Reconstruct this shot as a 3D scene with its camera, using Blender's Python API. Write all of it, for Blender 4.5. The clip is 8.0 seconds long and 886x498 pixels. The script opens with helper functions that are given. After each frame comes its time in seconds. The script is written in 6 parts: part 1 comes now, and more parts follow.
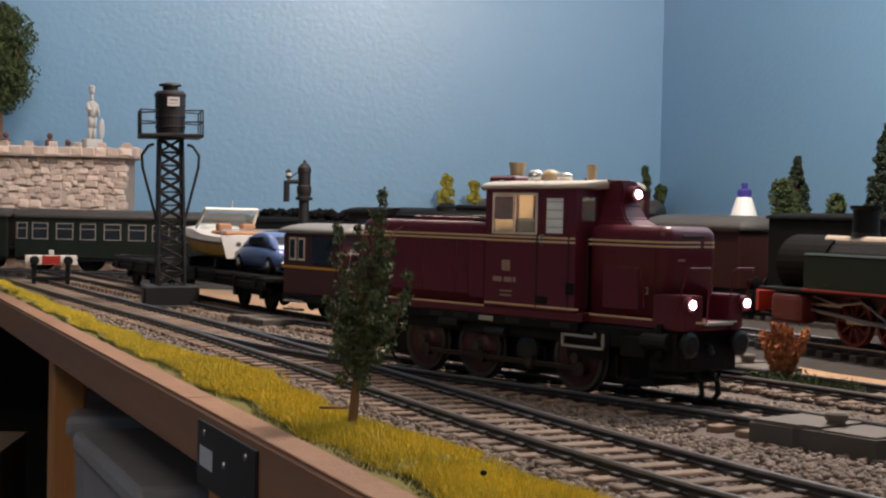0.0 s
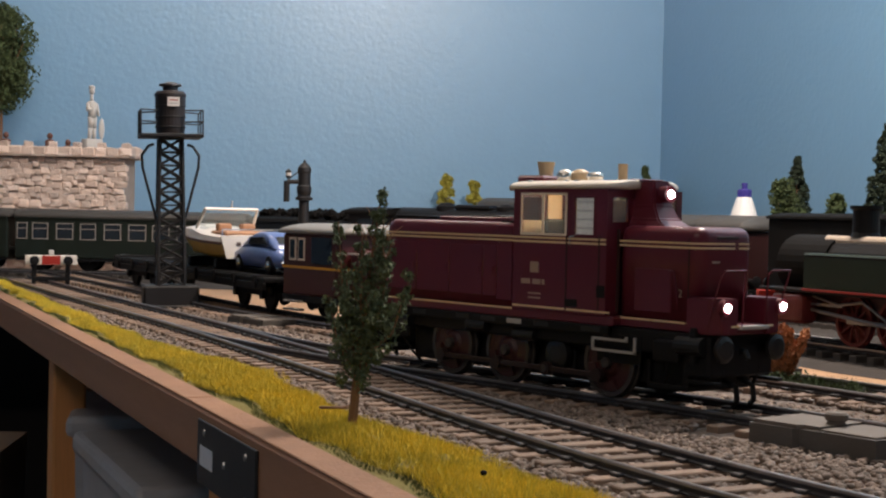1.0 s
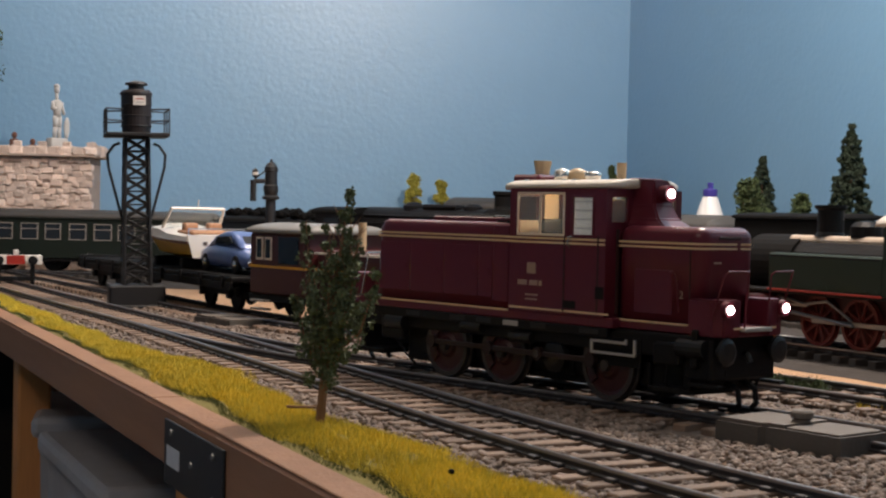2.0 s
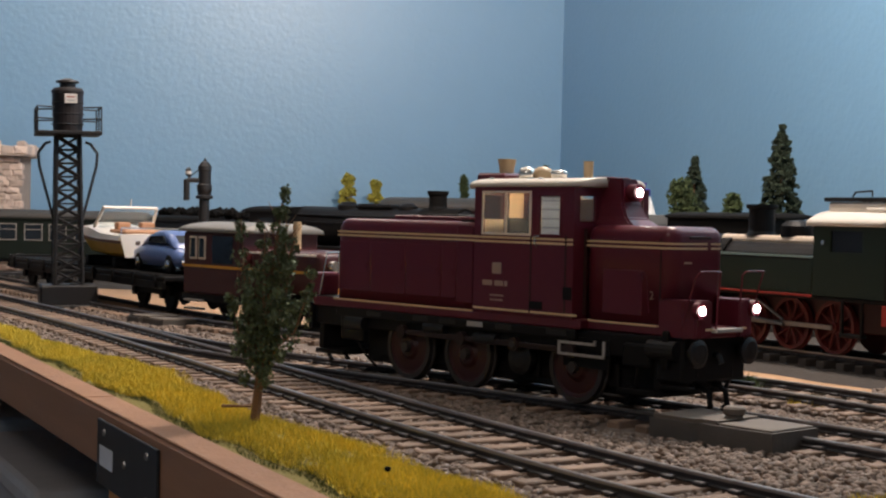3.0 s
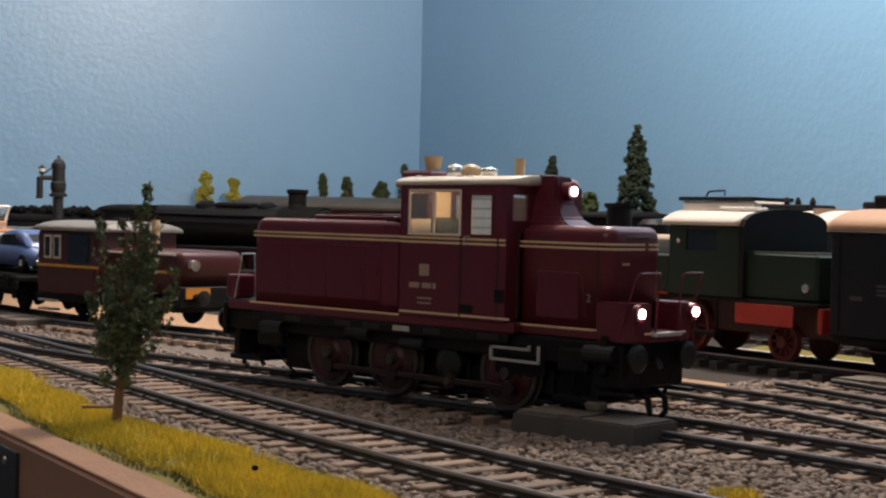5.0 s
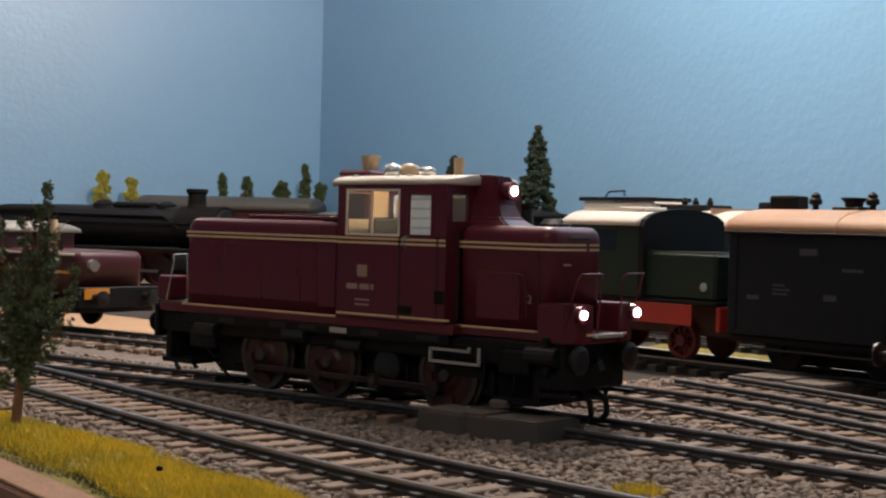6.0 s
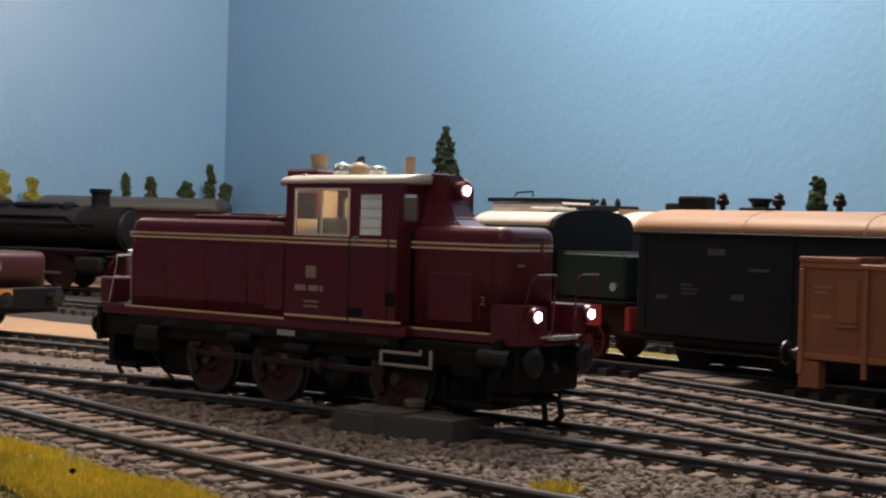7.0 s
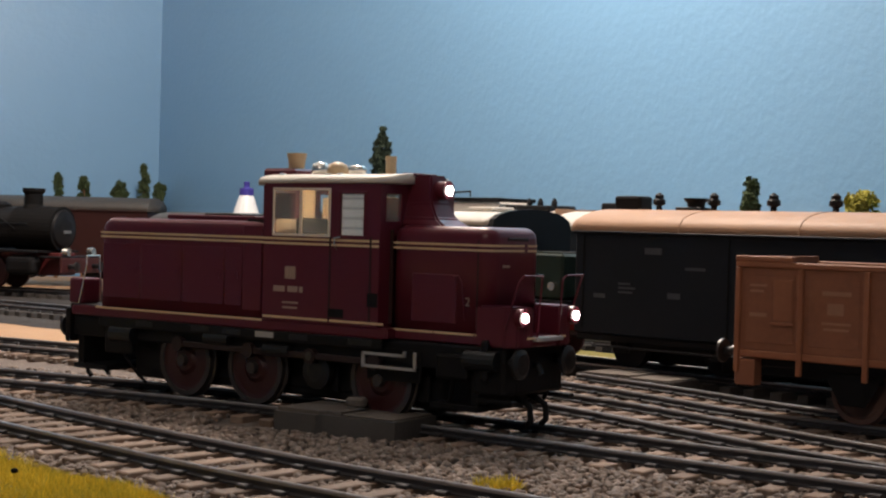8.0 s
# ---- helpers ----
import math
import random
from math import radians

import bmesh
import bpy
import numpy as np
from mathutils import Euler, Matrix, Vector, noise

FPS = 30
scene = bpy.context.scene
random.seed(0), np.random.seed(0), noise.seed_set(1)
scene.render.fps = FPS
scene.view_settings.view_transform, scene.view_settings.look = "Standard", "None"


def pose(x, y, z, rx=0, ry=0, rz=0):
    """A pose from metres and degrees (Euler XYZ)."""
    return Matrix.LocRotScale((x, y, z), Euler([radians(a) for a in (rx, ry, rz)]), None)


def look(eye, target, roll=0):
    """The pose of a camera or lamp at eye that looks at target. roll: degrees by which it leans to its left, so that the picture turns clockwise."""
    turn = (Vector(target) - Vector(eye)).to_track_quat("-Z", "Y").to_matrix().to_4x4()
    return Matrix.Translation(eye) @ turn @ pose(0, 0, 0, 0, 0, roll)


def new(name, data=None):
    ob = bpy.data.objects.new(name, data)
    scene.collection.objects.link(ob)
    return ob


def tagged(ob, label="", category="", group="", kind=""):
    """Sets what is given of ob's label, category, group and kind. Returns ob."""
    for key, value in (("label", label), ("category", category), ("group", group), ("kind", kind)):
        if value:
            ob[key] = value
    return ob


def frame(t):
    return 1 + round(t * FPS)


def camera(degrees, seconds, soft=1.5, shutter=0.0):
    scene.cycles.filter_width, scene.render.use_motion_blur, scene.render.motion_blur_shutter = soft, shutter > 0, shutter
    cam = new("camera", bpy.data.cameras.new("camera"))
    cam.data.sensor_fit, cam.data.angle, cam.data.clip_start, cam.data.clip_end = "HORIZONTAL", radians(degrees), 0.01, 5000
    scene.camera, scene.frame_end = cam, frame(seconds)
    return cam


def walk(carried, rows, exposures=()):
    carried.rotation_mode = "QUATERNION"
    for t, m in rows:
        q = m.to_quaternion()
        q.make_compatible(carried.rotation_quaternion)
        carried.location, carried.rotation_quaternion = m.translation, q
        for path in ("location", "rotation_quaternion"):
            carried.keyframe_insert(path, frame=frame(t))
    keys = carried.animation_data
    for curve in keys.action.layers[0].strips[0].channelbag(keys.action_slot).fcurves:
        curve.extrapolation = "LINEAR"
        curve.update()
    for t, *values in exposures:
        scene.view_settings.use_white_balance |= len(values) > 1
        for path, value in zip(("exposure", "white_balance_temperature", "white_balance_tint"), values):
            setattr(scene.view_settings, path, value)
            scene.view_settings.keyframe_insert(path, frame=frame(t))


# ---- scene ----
cam = camera(33.45, 8.0, soft=2.2, shutter=0.4)
PATH = [
    (0.0, (0.0002, 0.0005, 0.1140), (0.0110, 1.0001, 0.0907), 1.32),
    (0.5, (0.0002, 0.0005, 0.1140), (0.0110, 1.0001, 0.0907), 1.32),
    (1.0, (0.0002, 0.0005, 0.1140), (0.0110, 1.0001, 0.0907), 1.32),
    (1.2, (0.0002, 0.0005, 0.1140), (0.0110, 1.0001, 0.0907), 1.32),
    (1.5, (0.0002, 0.0004, 0.1140), (0.0132, 1.0001, 0.0907), 1.32),
    (1.9, (-0.0001, 0.0001, 0.1138), (0.0284, 0.9995, 0.0907), 1.33),
    (2.3, (-0.0005, -0.0002, 0.1136), (0.0472, 0.9984, 0.0908), 1.33),
    (2.5, (-0.0006, -0.0004, 0.1135), (0.0563, 0.9977, 0.0908), 1.34),
    (3.0, (-0.0009, -0.0004, 0.1127), (0.0769, 0.9963, 0.0909), 1.36),
    (3.5, (-0.0022, -0.0003, 0.1129), (0.0958, 0.9946, 0.0908), 1.36),
    (4.0, (-0.0031, -0.0004, 0.1126), (0.1144, 0.9924, 0.0910), 1.34),
    (5.3, (-0.0056, -0.0011, 0.1118), (0.1865, 0.9800, 0.0922), 1.43),
    (5.5, (-0.0060, -0.0013, 0.1117), (0.1982, 0.9775, 0.0924), 1.45),
    (6.0, (-0.0078, -0.0019, 0.1114), (0.2327, 0.9686, 0.0932), 1.45),
    (6.5, (-0.0092, -0.0004, 0.1104), (0.2615, 0.9622, 0.0938), 1.52),
    (7.0, (-0.0129, 0.0012, 0.1099), (0.2906, 0.9539, 0.0946), 1.52),
    (7.5, (-0.0160, 0.0006, 0.1104), (0.3139, 0.9445, 0.0948), 1.56),
    (8.0, (-0.0175, -0.0008, 0.1092), (0.3284, 0.9374, 0.0953), 1.54),
]
walk(cam, [(t, look(e, g, r)) for t, e, g, r in PATH])

# ---- light: a windowless hobby room with two lights hung over the layout and an added fill behind ----
world = bpy.data.worlds.new("room_dark")
world.use_nodes = True
scene.world = world
world.node_tree.nodes["Background"].inputs[0].default_value = (0.75, 0.85, 1.0, 1)
world.node_tree.nodes["Background"].inputs[1].default_value = 0.085
scene.view_settings.exposure = 0.0


def area_lamp(name, x, y, z, sx, sy, watts, colour, rz=0):
    d = bpy.data.lights.new(name, "AREA")
    d.shape, d.size, d.size_y, d.energy, d.color = "RECTANGLE", sx, sy, watts, colour
    ob = new(name, d)
    ob.matrix_world = pose(x, y, z, 0, 0, rz)
    return ob


# two bare pendant lamps over the layout, one fill light added behind the camera
PENDANTS = [(0.365, 1.27, 0.98, 44.0), (-0.40, 2.00, 1.00, 7.8)]
for lx, ly, lz, watts in PENDANTS:
    d = bpy.data.lights.new("pendant_lamp_light", "POINT")
    d.energy, d.color, d.shadow_soft_size = watts, (1.0, 0.84, 0.72), 0.05
    new("pendant_lamp_light", d).location = (lx, ly, lz - 0.10)
LAMPS = [(-0.75, -0.70, 1.38, 0.50, 0.14, 7.2, 10)]
for lx, ly, lz, sx, sy, watts, rz in LAMPS:
    area_lamp("ceiling_lamp_light", lx, ly, lz - 0.045, sx, sy, watts, (1.0, 0.84, 0.72), rz)

# ---- materials ----
def mat(name, colour, rough=0.6, metal=0.0, var=0.25, scale=60.0, bump=0.0, bscale=300.0, coat=0.0, rnd=0.0, dirt=None, spec=0.5, stretch=None):
    """A surface with a broad and a fine variation of its colour, relief, and a spread from piece to piece."""
    m = bpy.data.materials.new(name)
    m.use_nodes = True
    n, l = m.node_tree.nodes, m.node_tree.links
    b = n["Principled BSDF"]
    b.inputs["Roughness"].default_value, b.inputs["Metallic"].default_value = rough, metal
    b.inputs["Coat Weight"].default_value = coat
    b.inputs["Specular IOR Level"].default_value = spec
    tc = n.new("ShaderNodeTexCoord")
    vec = tc.outputs["Object"]
    if stretch:
        mp = n.new("ShaderNodeMapping")
        mp.inputs["Scale"].default_value = stretch
        l.new(vec, mp.inputs[0])
        vec = mp.outputs[0]
    big, fine = n.new("ShaderNodeTexNoise"), n.new("ShaderNodeTexNoise")
    for t, s in ((big, scale), (fine, scale * 9)):
        t.inputs["Scale"].default_value, t.inputs["Detail"].default_value = s, 4
        l.new(vec, t.inputs["Vector"])
    mix = n.new("ShaderNodeMix")
    mix.data_type = "RGBA"
    lo = [c * (1 - var) for c in colour]
    hi = [min(1, c * (1 + var)) for c in colour]
    if dirt:
        lo = dirt
    mix.inputs[6].default_value, mix.inputs[7].default_value = (*lo, 1), (*hi, 1)
    add = n.new("ShaderNodeMath")
    add.operation = "MULTIPLY_ADD"
    add.inputs[1].default_value, add.inputs[2].default_value = 0.45, 0.0
    l.new(fine.outputs["Fac"], add.inputs[0])
    mul = n.new("ShaderNodeMath")
    mul.operation = "MULTIPLY_ADD"
    mul.inputs[1].default_value = 0.75
    l.new(big.outputs["Fac"], mul.inputs[0])
    l.new(add.outputs[0], mul.inputs[2])
    fac = mul.outputs[0]
    if rnd:
        oi, gi = n.new("ShaderNodeObjectInfo"), n.new("ShaderNodeNewGeometry")
        s1, s2 = n.new("ShaderNodeMath"), n.new("ShaderNodeMath")
        s1.operation, s2.operation = "ADD", "MULTIPLY_ADD"
        l.new(oi.outputs["Random"], s1.inputs[0])
        l.new(gi.outputs["Random Per Island"], s1.inputs[1])
        fr = n.new("ShaderNodeMath")
        fr.operation = "FRACT"
        l.new(s1.outputs[0], fr.inputs[0])
        l.new(fr.outputs[0], s2.inputs[0])
        s2.inputs[1].default_value = rnd
        l.new(fac, s2.inputs[2])
        s3 = n.new("ShaderNodeMath")
        s3.operation = "SUBTRACT"
        l.new(s2.outputs[0], s3.inputs[0])
        s3.inputs[1].default_value = rnd / 2
        fac = s3.outputs[0]
    l.new(fac, mix.inputs[0])
    l.new(mix.outputs[2], b.inputs["Base Color"])
    if bump:
        bn, bp = n.new("ShaderNodeTexNoise"), n.new("ShaderNodeBump")
        bn.inputs["Scale"].default_value, bn.inputs["Detail"].default_value = bscale, 3
        l.new(vec, bn.inputs["Vector"])
        bp.inputs["Strength"].default_value, bp.inputs["Distance"].default_value = 1.0, bump
        l.new(bn.outputs["Fac"], bp.inputs["Height"])
        l.new(bp.outputs[0], b.inputs["Normal"])
    return m


def glow(name, colour, strength):
    m = mat(name, colour, 0.3)
    b = m.node_tree.nodes["Principled BSDF"]
    b.inputs["Emission Color"].default_value, b.inputs["Emission Strength"].default_value = (*colour, 1), strength
    return m


def glass(name, tint=(0.9, 0.95, 0.95), rough=0.03, weight=0.9):
    m = bpy.data.materials.new(name)
    m.use_nodes = True
    b = m.node_tree.nodes["Principled BSDF"]
    b.inputs["Base Color"].default_value = (*tint, 1)
    b.inputs["Roughness"].default_value, b.inputs["IOR"].default_value = rough, 1.12
    b.inputs["Transmission Weight"].default_value = weight
    return m


WALL_BLUE = mat("wall_paint_blue", (0.190, 0.375, 0.580), 0.40, var=0.06, scale=2.5, bump=0.0006, bscale=100, spec=0.95)
CEILING_WHITE = mat("ceiling_paint", (0.78, 0.78, 0.76), 0.8, var=0.04, scale=3)
FLOOR_DARK = mat("floor_carpet", (0.06, 0.055, 0.05), 0.9, var=0.3, scale=8, bump=0.002, bscale=400)
PLYWOOD = mat("plywood_top", (0.43, 0.26, 0.145), 0.65, var=0.22, scale=6, bump=0.0003, bscale=200, stretch=(1, 6, 1))
BATTEN = mat("pine_batten", (0.34, 0.17, 0.095), 0.6, var=0.28, scale=5, bump=0.0003, bscale=160, stretch=(1, 1, 14), rnd=0.25)
BATTEN_RAW = mat("pine_edge", (0.27, 0.14, 0.078), 0.8, var=0.45, scale=14, bump=0.0005, bscale=500)
POST_WOOD = mat("pine_post", (0.72, 0.31, 0.10), 0.55, var=0.25, scale=5, stretch=(12, 12, 1))
STONE = mat("ballast_stone", (0.19, 0.145, 0.118), 0.85, var=0.45, scale=90, bump=0.0003, bscale=900, rnd=0.9)
GRAVEL_BED = mat("ballast_bed", (0.145, 0.115, 0.097), 0.95, var=0.5, scale=160, bump=0.0012, bscale=420)
SLEEPER = mat("sleeper_brown", (0.18, 0.122, 0.088), 0.8, var=0.45, scale=70, bump=0.0003, bscale=500, rnd=0.75)
SLEEPER_DARK = mat("sleeper_dark", (0.045, 0.038, 0.034), 0.75, var=0.35, scale=70, rnd=0.6)
RAIL = mat("rail_steel", (0.26, 0.255, 0.26), 0.28, 0.8, var=0.25, scale=40)
RAIL_SIDE = mat("rail_web", (0.035, 0.033, 0.036), 0.55, 0.3, var=0.35, scale=60)
GRASS = mat("static_grass", (0.78, 0.57, 0.05), 0.75, var=0.25, scale=24, rnd=0.7, dirt=(0.27, 0.265, 0.04))
GRASS_BED = mat("grass_bed", (0.17, 0.14, 0.032), 0.95, var=0.4, scale=60, bump=0.001, bscale=500)
GRASS_DARK = mat("dark_turf", (0.07, 0.085, 0.022), 0.95, var=0.4, scale=120, rnd=0.5)
LEAF = mat("tree_leaf_green", (0.085, 0.112, 0.052), 0.7, var=0.4, scale=90, rnd=0.8)
LEAF_DARK = mat("conifer_green", (0.020, 0.034, 0.018), 0.8, var=0.4, scale=60, rnd=0.8)
LEAF_MID = mat("bush_green", (0.055, 0.080, 0.028), 0.8, var=0.4, scale=60, rnd=0.8)
LEAF_YELLOW = mat("foam_yellow_green", (0.36, 0.33, 0.055), 0.85, var=0.35, scale=60, rnd=0.7)
LEAF_ORANGE = mat("autumn_leaf", (0.36, 0.13, 0.045), 0.8, var=0.4, scale=90, rnd=0.8)
TRUNK = mat("model_trunk", (0.20, 0.105, 0.055), 0.8, var=0.35, scale=120, bump=0.0004, bscale=600)
MAROON = mat("crimson_lacquer", (0.105, 0.013, 0.024), 0.34, var=0.12, scale=20, spec=0.38)
MAROON_DARK = mat("crimson_shadow_gap", (0.03, 0.008, 0.008), 0.6)
CREAM = mat("cream_stripe", (0.66, 0.47, 0.27), 0.5, var=0.12, scale=60)
ROOF_CREAM = mat("cab_roof_grey_white", (0.62, 0.56, 0.48), 0.5, var=0.08, scale=40)
BRASSY = mat("tan_fitting", (0.50, 0.36, 0.21), 0.45, var=0.15, scale=80)
SILVER = mat("polished_metal", (0.75, 0.72, 0.66), 0.25, 0.9, var=0.1)
WINDOW_FRAME = mat("window_frame_alu", (0.72, 0.63, 0.52), 0.4, 0.0, var=0.1)
BLACK = mat("black_frame", (0.0085, 0.008, 0.0088), 0.5, var=0.4, scale=60, spec=0.16)
BLACK_GLOSS = mat("black_gloss", (0.009, 0.009, 0.010), 0.42, var=0.3, scale=50, spec=0.4)
BLACK_MATT = mat("black_matt", (0.0065, 0.006, 0.006), 0.75, var=0.4, scale=60, spec=0.12)
WHEEL_RED = mat("wheel_red", (0.040, 0.006, 0.007), 0.45, var=0.2, scale=60)
BEAM_RED = mat("beam_red", (0.36, 0.024, 0.014), 0.45, var=0.15, scale=50)
TYRE_STEEL = mat("tyre_steel", (0.30, 0.29, 0.28), 0.35, 0.9, var=0.2)
TYRE_DARK = mat("tyre_blackened", (0.05, 0.042, 0.04), 0.5, 0.3, var=0.3, scale=60)
STEP_WHITE = mat("step_edge_grey", (0.36, 0.34, 0.32), 0.5, var=0.12, scale=60)
LETTER = mat("lettering_pale", (0.34, 0.24, 0.19), 0.6, var=0.1)
CAB_INSIDE = mat("cab_interior_tan", (0.70, 0.55, 0.38), 0.6, var=0.2, scale=60)
CURTAIN = mat("white_blind", (0.72, 0.72, 0.75), 0.7, var=0.12, scale=90)
PANE = glass("cab_glass")
LAMP_GLOW = glow("headlight_led", (1.0, 0.95, 0.9), 30.0)
CAB_GLOW = glow("cab_lamp", (1.0, 0.80, 0.56), 20.0)
BOX_GREY = mat("turnout_box_grey", (0.085, 0.075, 0.066), 0.6, var=0.25, scale=40, bump=0.0002, bscale=500)
BOX_TOP = mat("turnout_box_pale_lid", (0.13, 0.108, 0.09), 0.75, var=0.2, scale=30)

# ---- building helpers: lengths in millimetres inside a thing ----
MM = 0.001


def thing(name, m, label, category, group="", kind=""):
    ob = new(name)
    ob.empty_display_size = 0.01
    ob.matrix_world = m
    return tagged(ob, label, category, group, kind)


def finish(name, bm, material, smooth=False):
    me = bpy.data.meshes.new(name)
    bmesh.ops.recalc_face_normals(bm, faces=bm.faces)
    for f in bm.faces:
        f.smooth = smooth
    for v in bm.verts:
        v.co *= MM
    bm.to_mesh(me)
    bm.free()
    me.materials.append(material)
    return me


def part(name, bm, material, parent, label="", smooth=False):
    ob = new(name, finish(name, bm, material, smooth))
    ob.parent = parent
    return tagged(ob, label)


def solid(name, bm, material, label, category, m=None, kind="", group="", smooth=False):
    ob = new(name, finish(name, bm, material, smooth))
    if m is not None:
        ob.matrix_world = m
    return tagged(ob, label, category, group, kind)


def B():
    return bmesh.new()


def bx(bm, x0, x1, y0, y1, z0, z1, bev=0.0, seg=1):
    r = bmesh.ops.create_cube(bm, size=1)
    vs = r["verts"]
    for v in vs:
        v.co = Vector(((x0 + x1) / 2 + v.co.x * (x1 - x0), (y0 + y1) / 2 + v.co.y * (y1 - y0), (z0 + z1) / 2 + v.co.z * (z1 - z0)))
    if bev:
        es = list({e for v in vs for e in v.link_edges})
        bmesh.ops.bevel(bm, geom=es, offset=bev, segments=seg, affect="EDGES", profile=0.5)
    return bm


def box(x0, x1, y0, y1, z0, z1, bev=0.0, seg=1):
    return bx(B(), x0, x1, y0, y1, z0, z1, bev, seg)


def cone(bm, p0, p1, r0, r1=None, n=14):
    """A round bar or cone from p0 to p1."""
    r1 = r0 if r1 is None else r1
    p0, p1 = Vector(p0), Vector(p1)
    q = (p1 - p0).to_track_quat("Z", "Y").to_matrix().to_4x4()
    m = Matrix.Translation((p0 + p1) / 2) @ q
    bmesh.ops.create_cone(bm, cap_ends=True, segments=n, radius1=r0, radius2=r1, depth=(p1 - p0).length, matrix=m)
    return bm


def turn(bm, profile, m=Matrix.Identity(4), n=20):
    """A turned body: (radius, height) pairs round the z axis, placed by m."""
    rings = []
    for r, z in profile:
        rings.append([bm.verts.new(m @ Vector((r * math.cos(2 * math.pi * k / n), r * math.sin(2 * math.pi * k / n), z))) for k in range(n)])
    for a, b in zip(rings, rings[1:]):
        for k in range(n):
            bm.faces.new((a[k], a[(k + 1) % n], b[(k + 1) % n], b[k]))
    bm.faces.new(rings[0][::-1])
    bm.faces.new(rings[-1])
    return bm


def prism(bm, pts, axis, a, b):
    """A polygon drawn out along an axis. pts are the two other coordinates in order (y, z), (x, z) or (x, y)."""
    def at(u, v, w):
        return {"x": (w, u, v), "y": (u, w, v), "z": (u, v, w)}[axis]
    lo, hi = [bm.verts.new(at(u, v, a)) for u, v in pts], [bm.verts.new(at(u, v, b)) for u, v in pts]
    n = len(pts)
    for k in range(n):
        bm.faces.new((lo[k], lo[(k + 1) % n], hi[(k + 1) % n], hi[k]))
    bm.faces.new(lo[::-1])
    bm.faces.new(hi)
    return bm


def tube(bm, pts, r, n=8):
    for p, q in zip(pts, pts[1:]):
        cone(bm, p, q, r, r, n)
    for p in pts[1:-1]:
        bmesh.ops.create_icosphere(bm, subdivisions=1, radius=r * 1.02, matrix=Matrix.Translation(p))
    return bm


def arch(half, low, high, crown, n=10, corner=0.0):
    """Outline (y, z) of a body with a bowed roof: sides from low to high, crown on top."""
    pts = [(-half, low), (-half, high)]
    for k in range(1, n):
        a = math.pi * k / n
        pts.append((-half * math.cos(a), high + (crown - high) * math.sin(a) ** 0.8))
    return pts + [(half, high), (half, low)]


def loft(bm, rings, close=True):
    """Rings of equally many points, skinned, with both ends closed."""
    vs = [[bm.verts.new(p) for p in ring] for ring in rings]
    n = len(vs[0])
    for a, b in zip(vs, vs[1:]):
        for k in range(n):
            bm.faces.new((a[k], a[(k + 1) % n], b[(k + 1) % n], b[k]))
    if close:
        bm.faces.new(vs[0][::-1])
        bm.faces.new(vs[-1])
    return bm


def words(name, text, size, material, parent, x, y, z, label="", rz=0.0):
    """Raised letters on the near (-y) side of a thing, centred on x and z."""
    cu = bpy.data.curves.new(name, "FONT")
    cu.body, cu.size, cu.extrude, cu.align_x, cu.align_y = text, size * MM, 0.0001, "CENTER", "CENTER"
    tmp = bpy.data.objects.new(name, cu)
    me = bpy.data.meshes.new_from_object(tmp)
    bpy.data.objects.remove(tmp)
    me.materials.clear()
    me.materials.append(material)
    ob = new(name, me)
    ob.parent = parent
    ob.matrix_basis = pose(x * MM, y * MM, z * MM, 90, 0, rz)
    return tagged(ob, label)

# ---- the room ----
CORNER = Vector((0.455, 2.90))
U, V = Vector((-0.9848, -0.1736)), Vector((0.1736, -0.9848))      # along the back wall, along the side wall
ROOM_Z0, ROOM_Z1 = -0.88, 1.42


def wall(name, a, b, t, label):
    """An upright wall from a to b, t thick on its outer side."""
    a, b = Vector(a), Vector(b)
    d = (b - a).normalized()
    out = Vector((-d.y, d.x)) * t
    bm = B()
    pts = [(p.x * 1000, p.y * 1000) for p in (a, b, b + out, a + out)]
    prism(bm, pts, "z", ROOM_Z0 * 1000, ROOM_Z1 * 1000)
    return solid(name, bm, WALL_BLUE, label, "wall", kind="structure")


c1, c2, c3, c4 = CORNER, CORNER + U * 4.2, CORNER + U * 4.2 + V * 5.0, CORNER + V * 5.0
wall("wall_back", c2, c1, 0.1, "sky-blue painted room wall with a light roller texture")
wall("wall_side", c1, c4, 0.1, "sky-blue painted side wall meeting the back wall in a corner")
wall("wall_front", c4, c3, 0.1, "blue painted wall closing the room")
wall("wall_far_side", c3, c2, 0.1, "blue painted wall closing the room")
slab = [((p.x) * 1000, (p.y) * 1000) for p in (c1 - U * 0.1 - V * 0.1, c2 + U * 0.1 - V * 0.1, c3 + U * 0.1 + V * 0.1, c4 - U * 0.1 + V * 0.1)]
solid("floor", prism(B(), slab, "z", -980, -880), FLOOR_DARK, "dark carpeted floor under the layout table", "floor", kind="structure")
solid("ceiling", prism(B(), slab, "z", 1420, 1500), CEILING_WHITE, "plain white ceiling", "ceiling", kind="structure")
LAMP_DIFFUSER = glow("lamp_diffuser", (1.0, 0.93, 0.84), 3.0)
# fixture made up for the fill light, out of view
for lx, ly, lz, sx, sy, watts, rz in LAMPS:
    cl = thing("ceiling_light", pose(lx, ly, lz, 0, 0, rz), "added fill light on the ceiling, out of view, with a glowing diffuser", "lamp", "ceiling lights")
    part("housing", box(-sx * 540, sx * 540, -sy * 600, sy * 600, -5, 38, 4), CEILING_WHITE, cl)
    part("diffuser", box(-sx * 510, sx * 510, -sy * 520, sy * 520, -20, -5.2, 3), LAMP_DIFFUSER, cl)

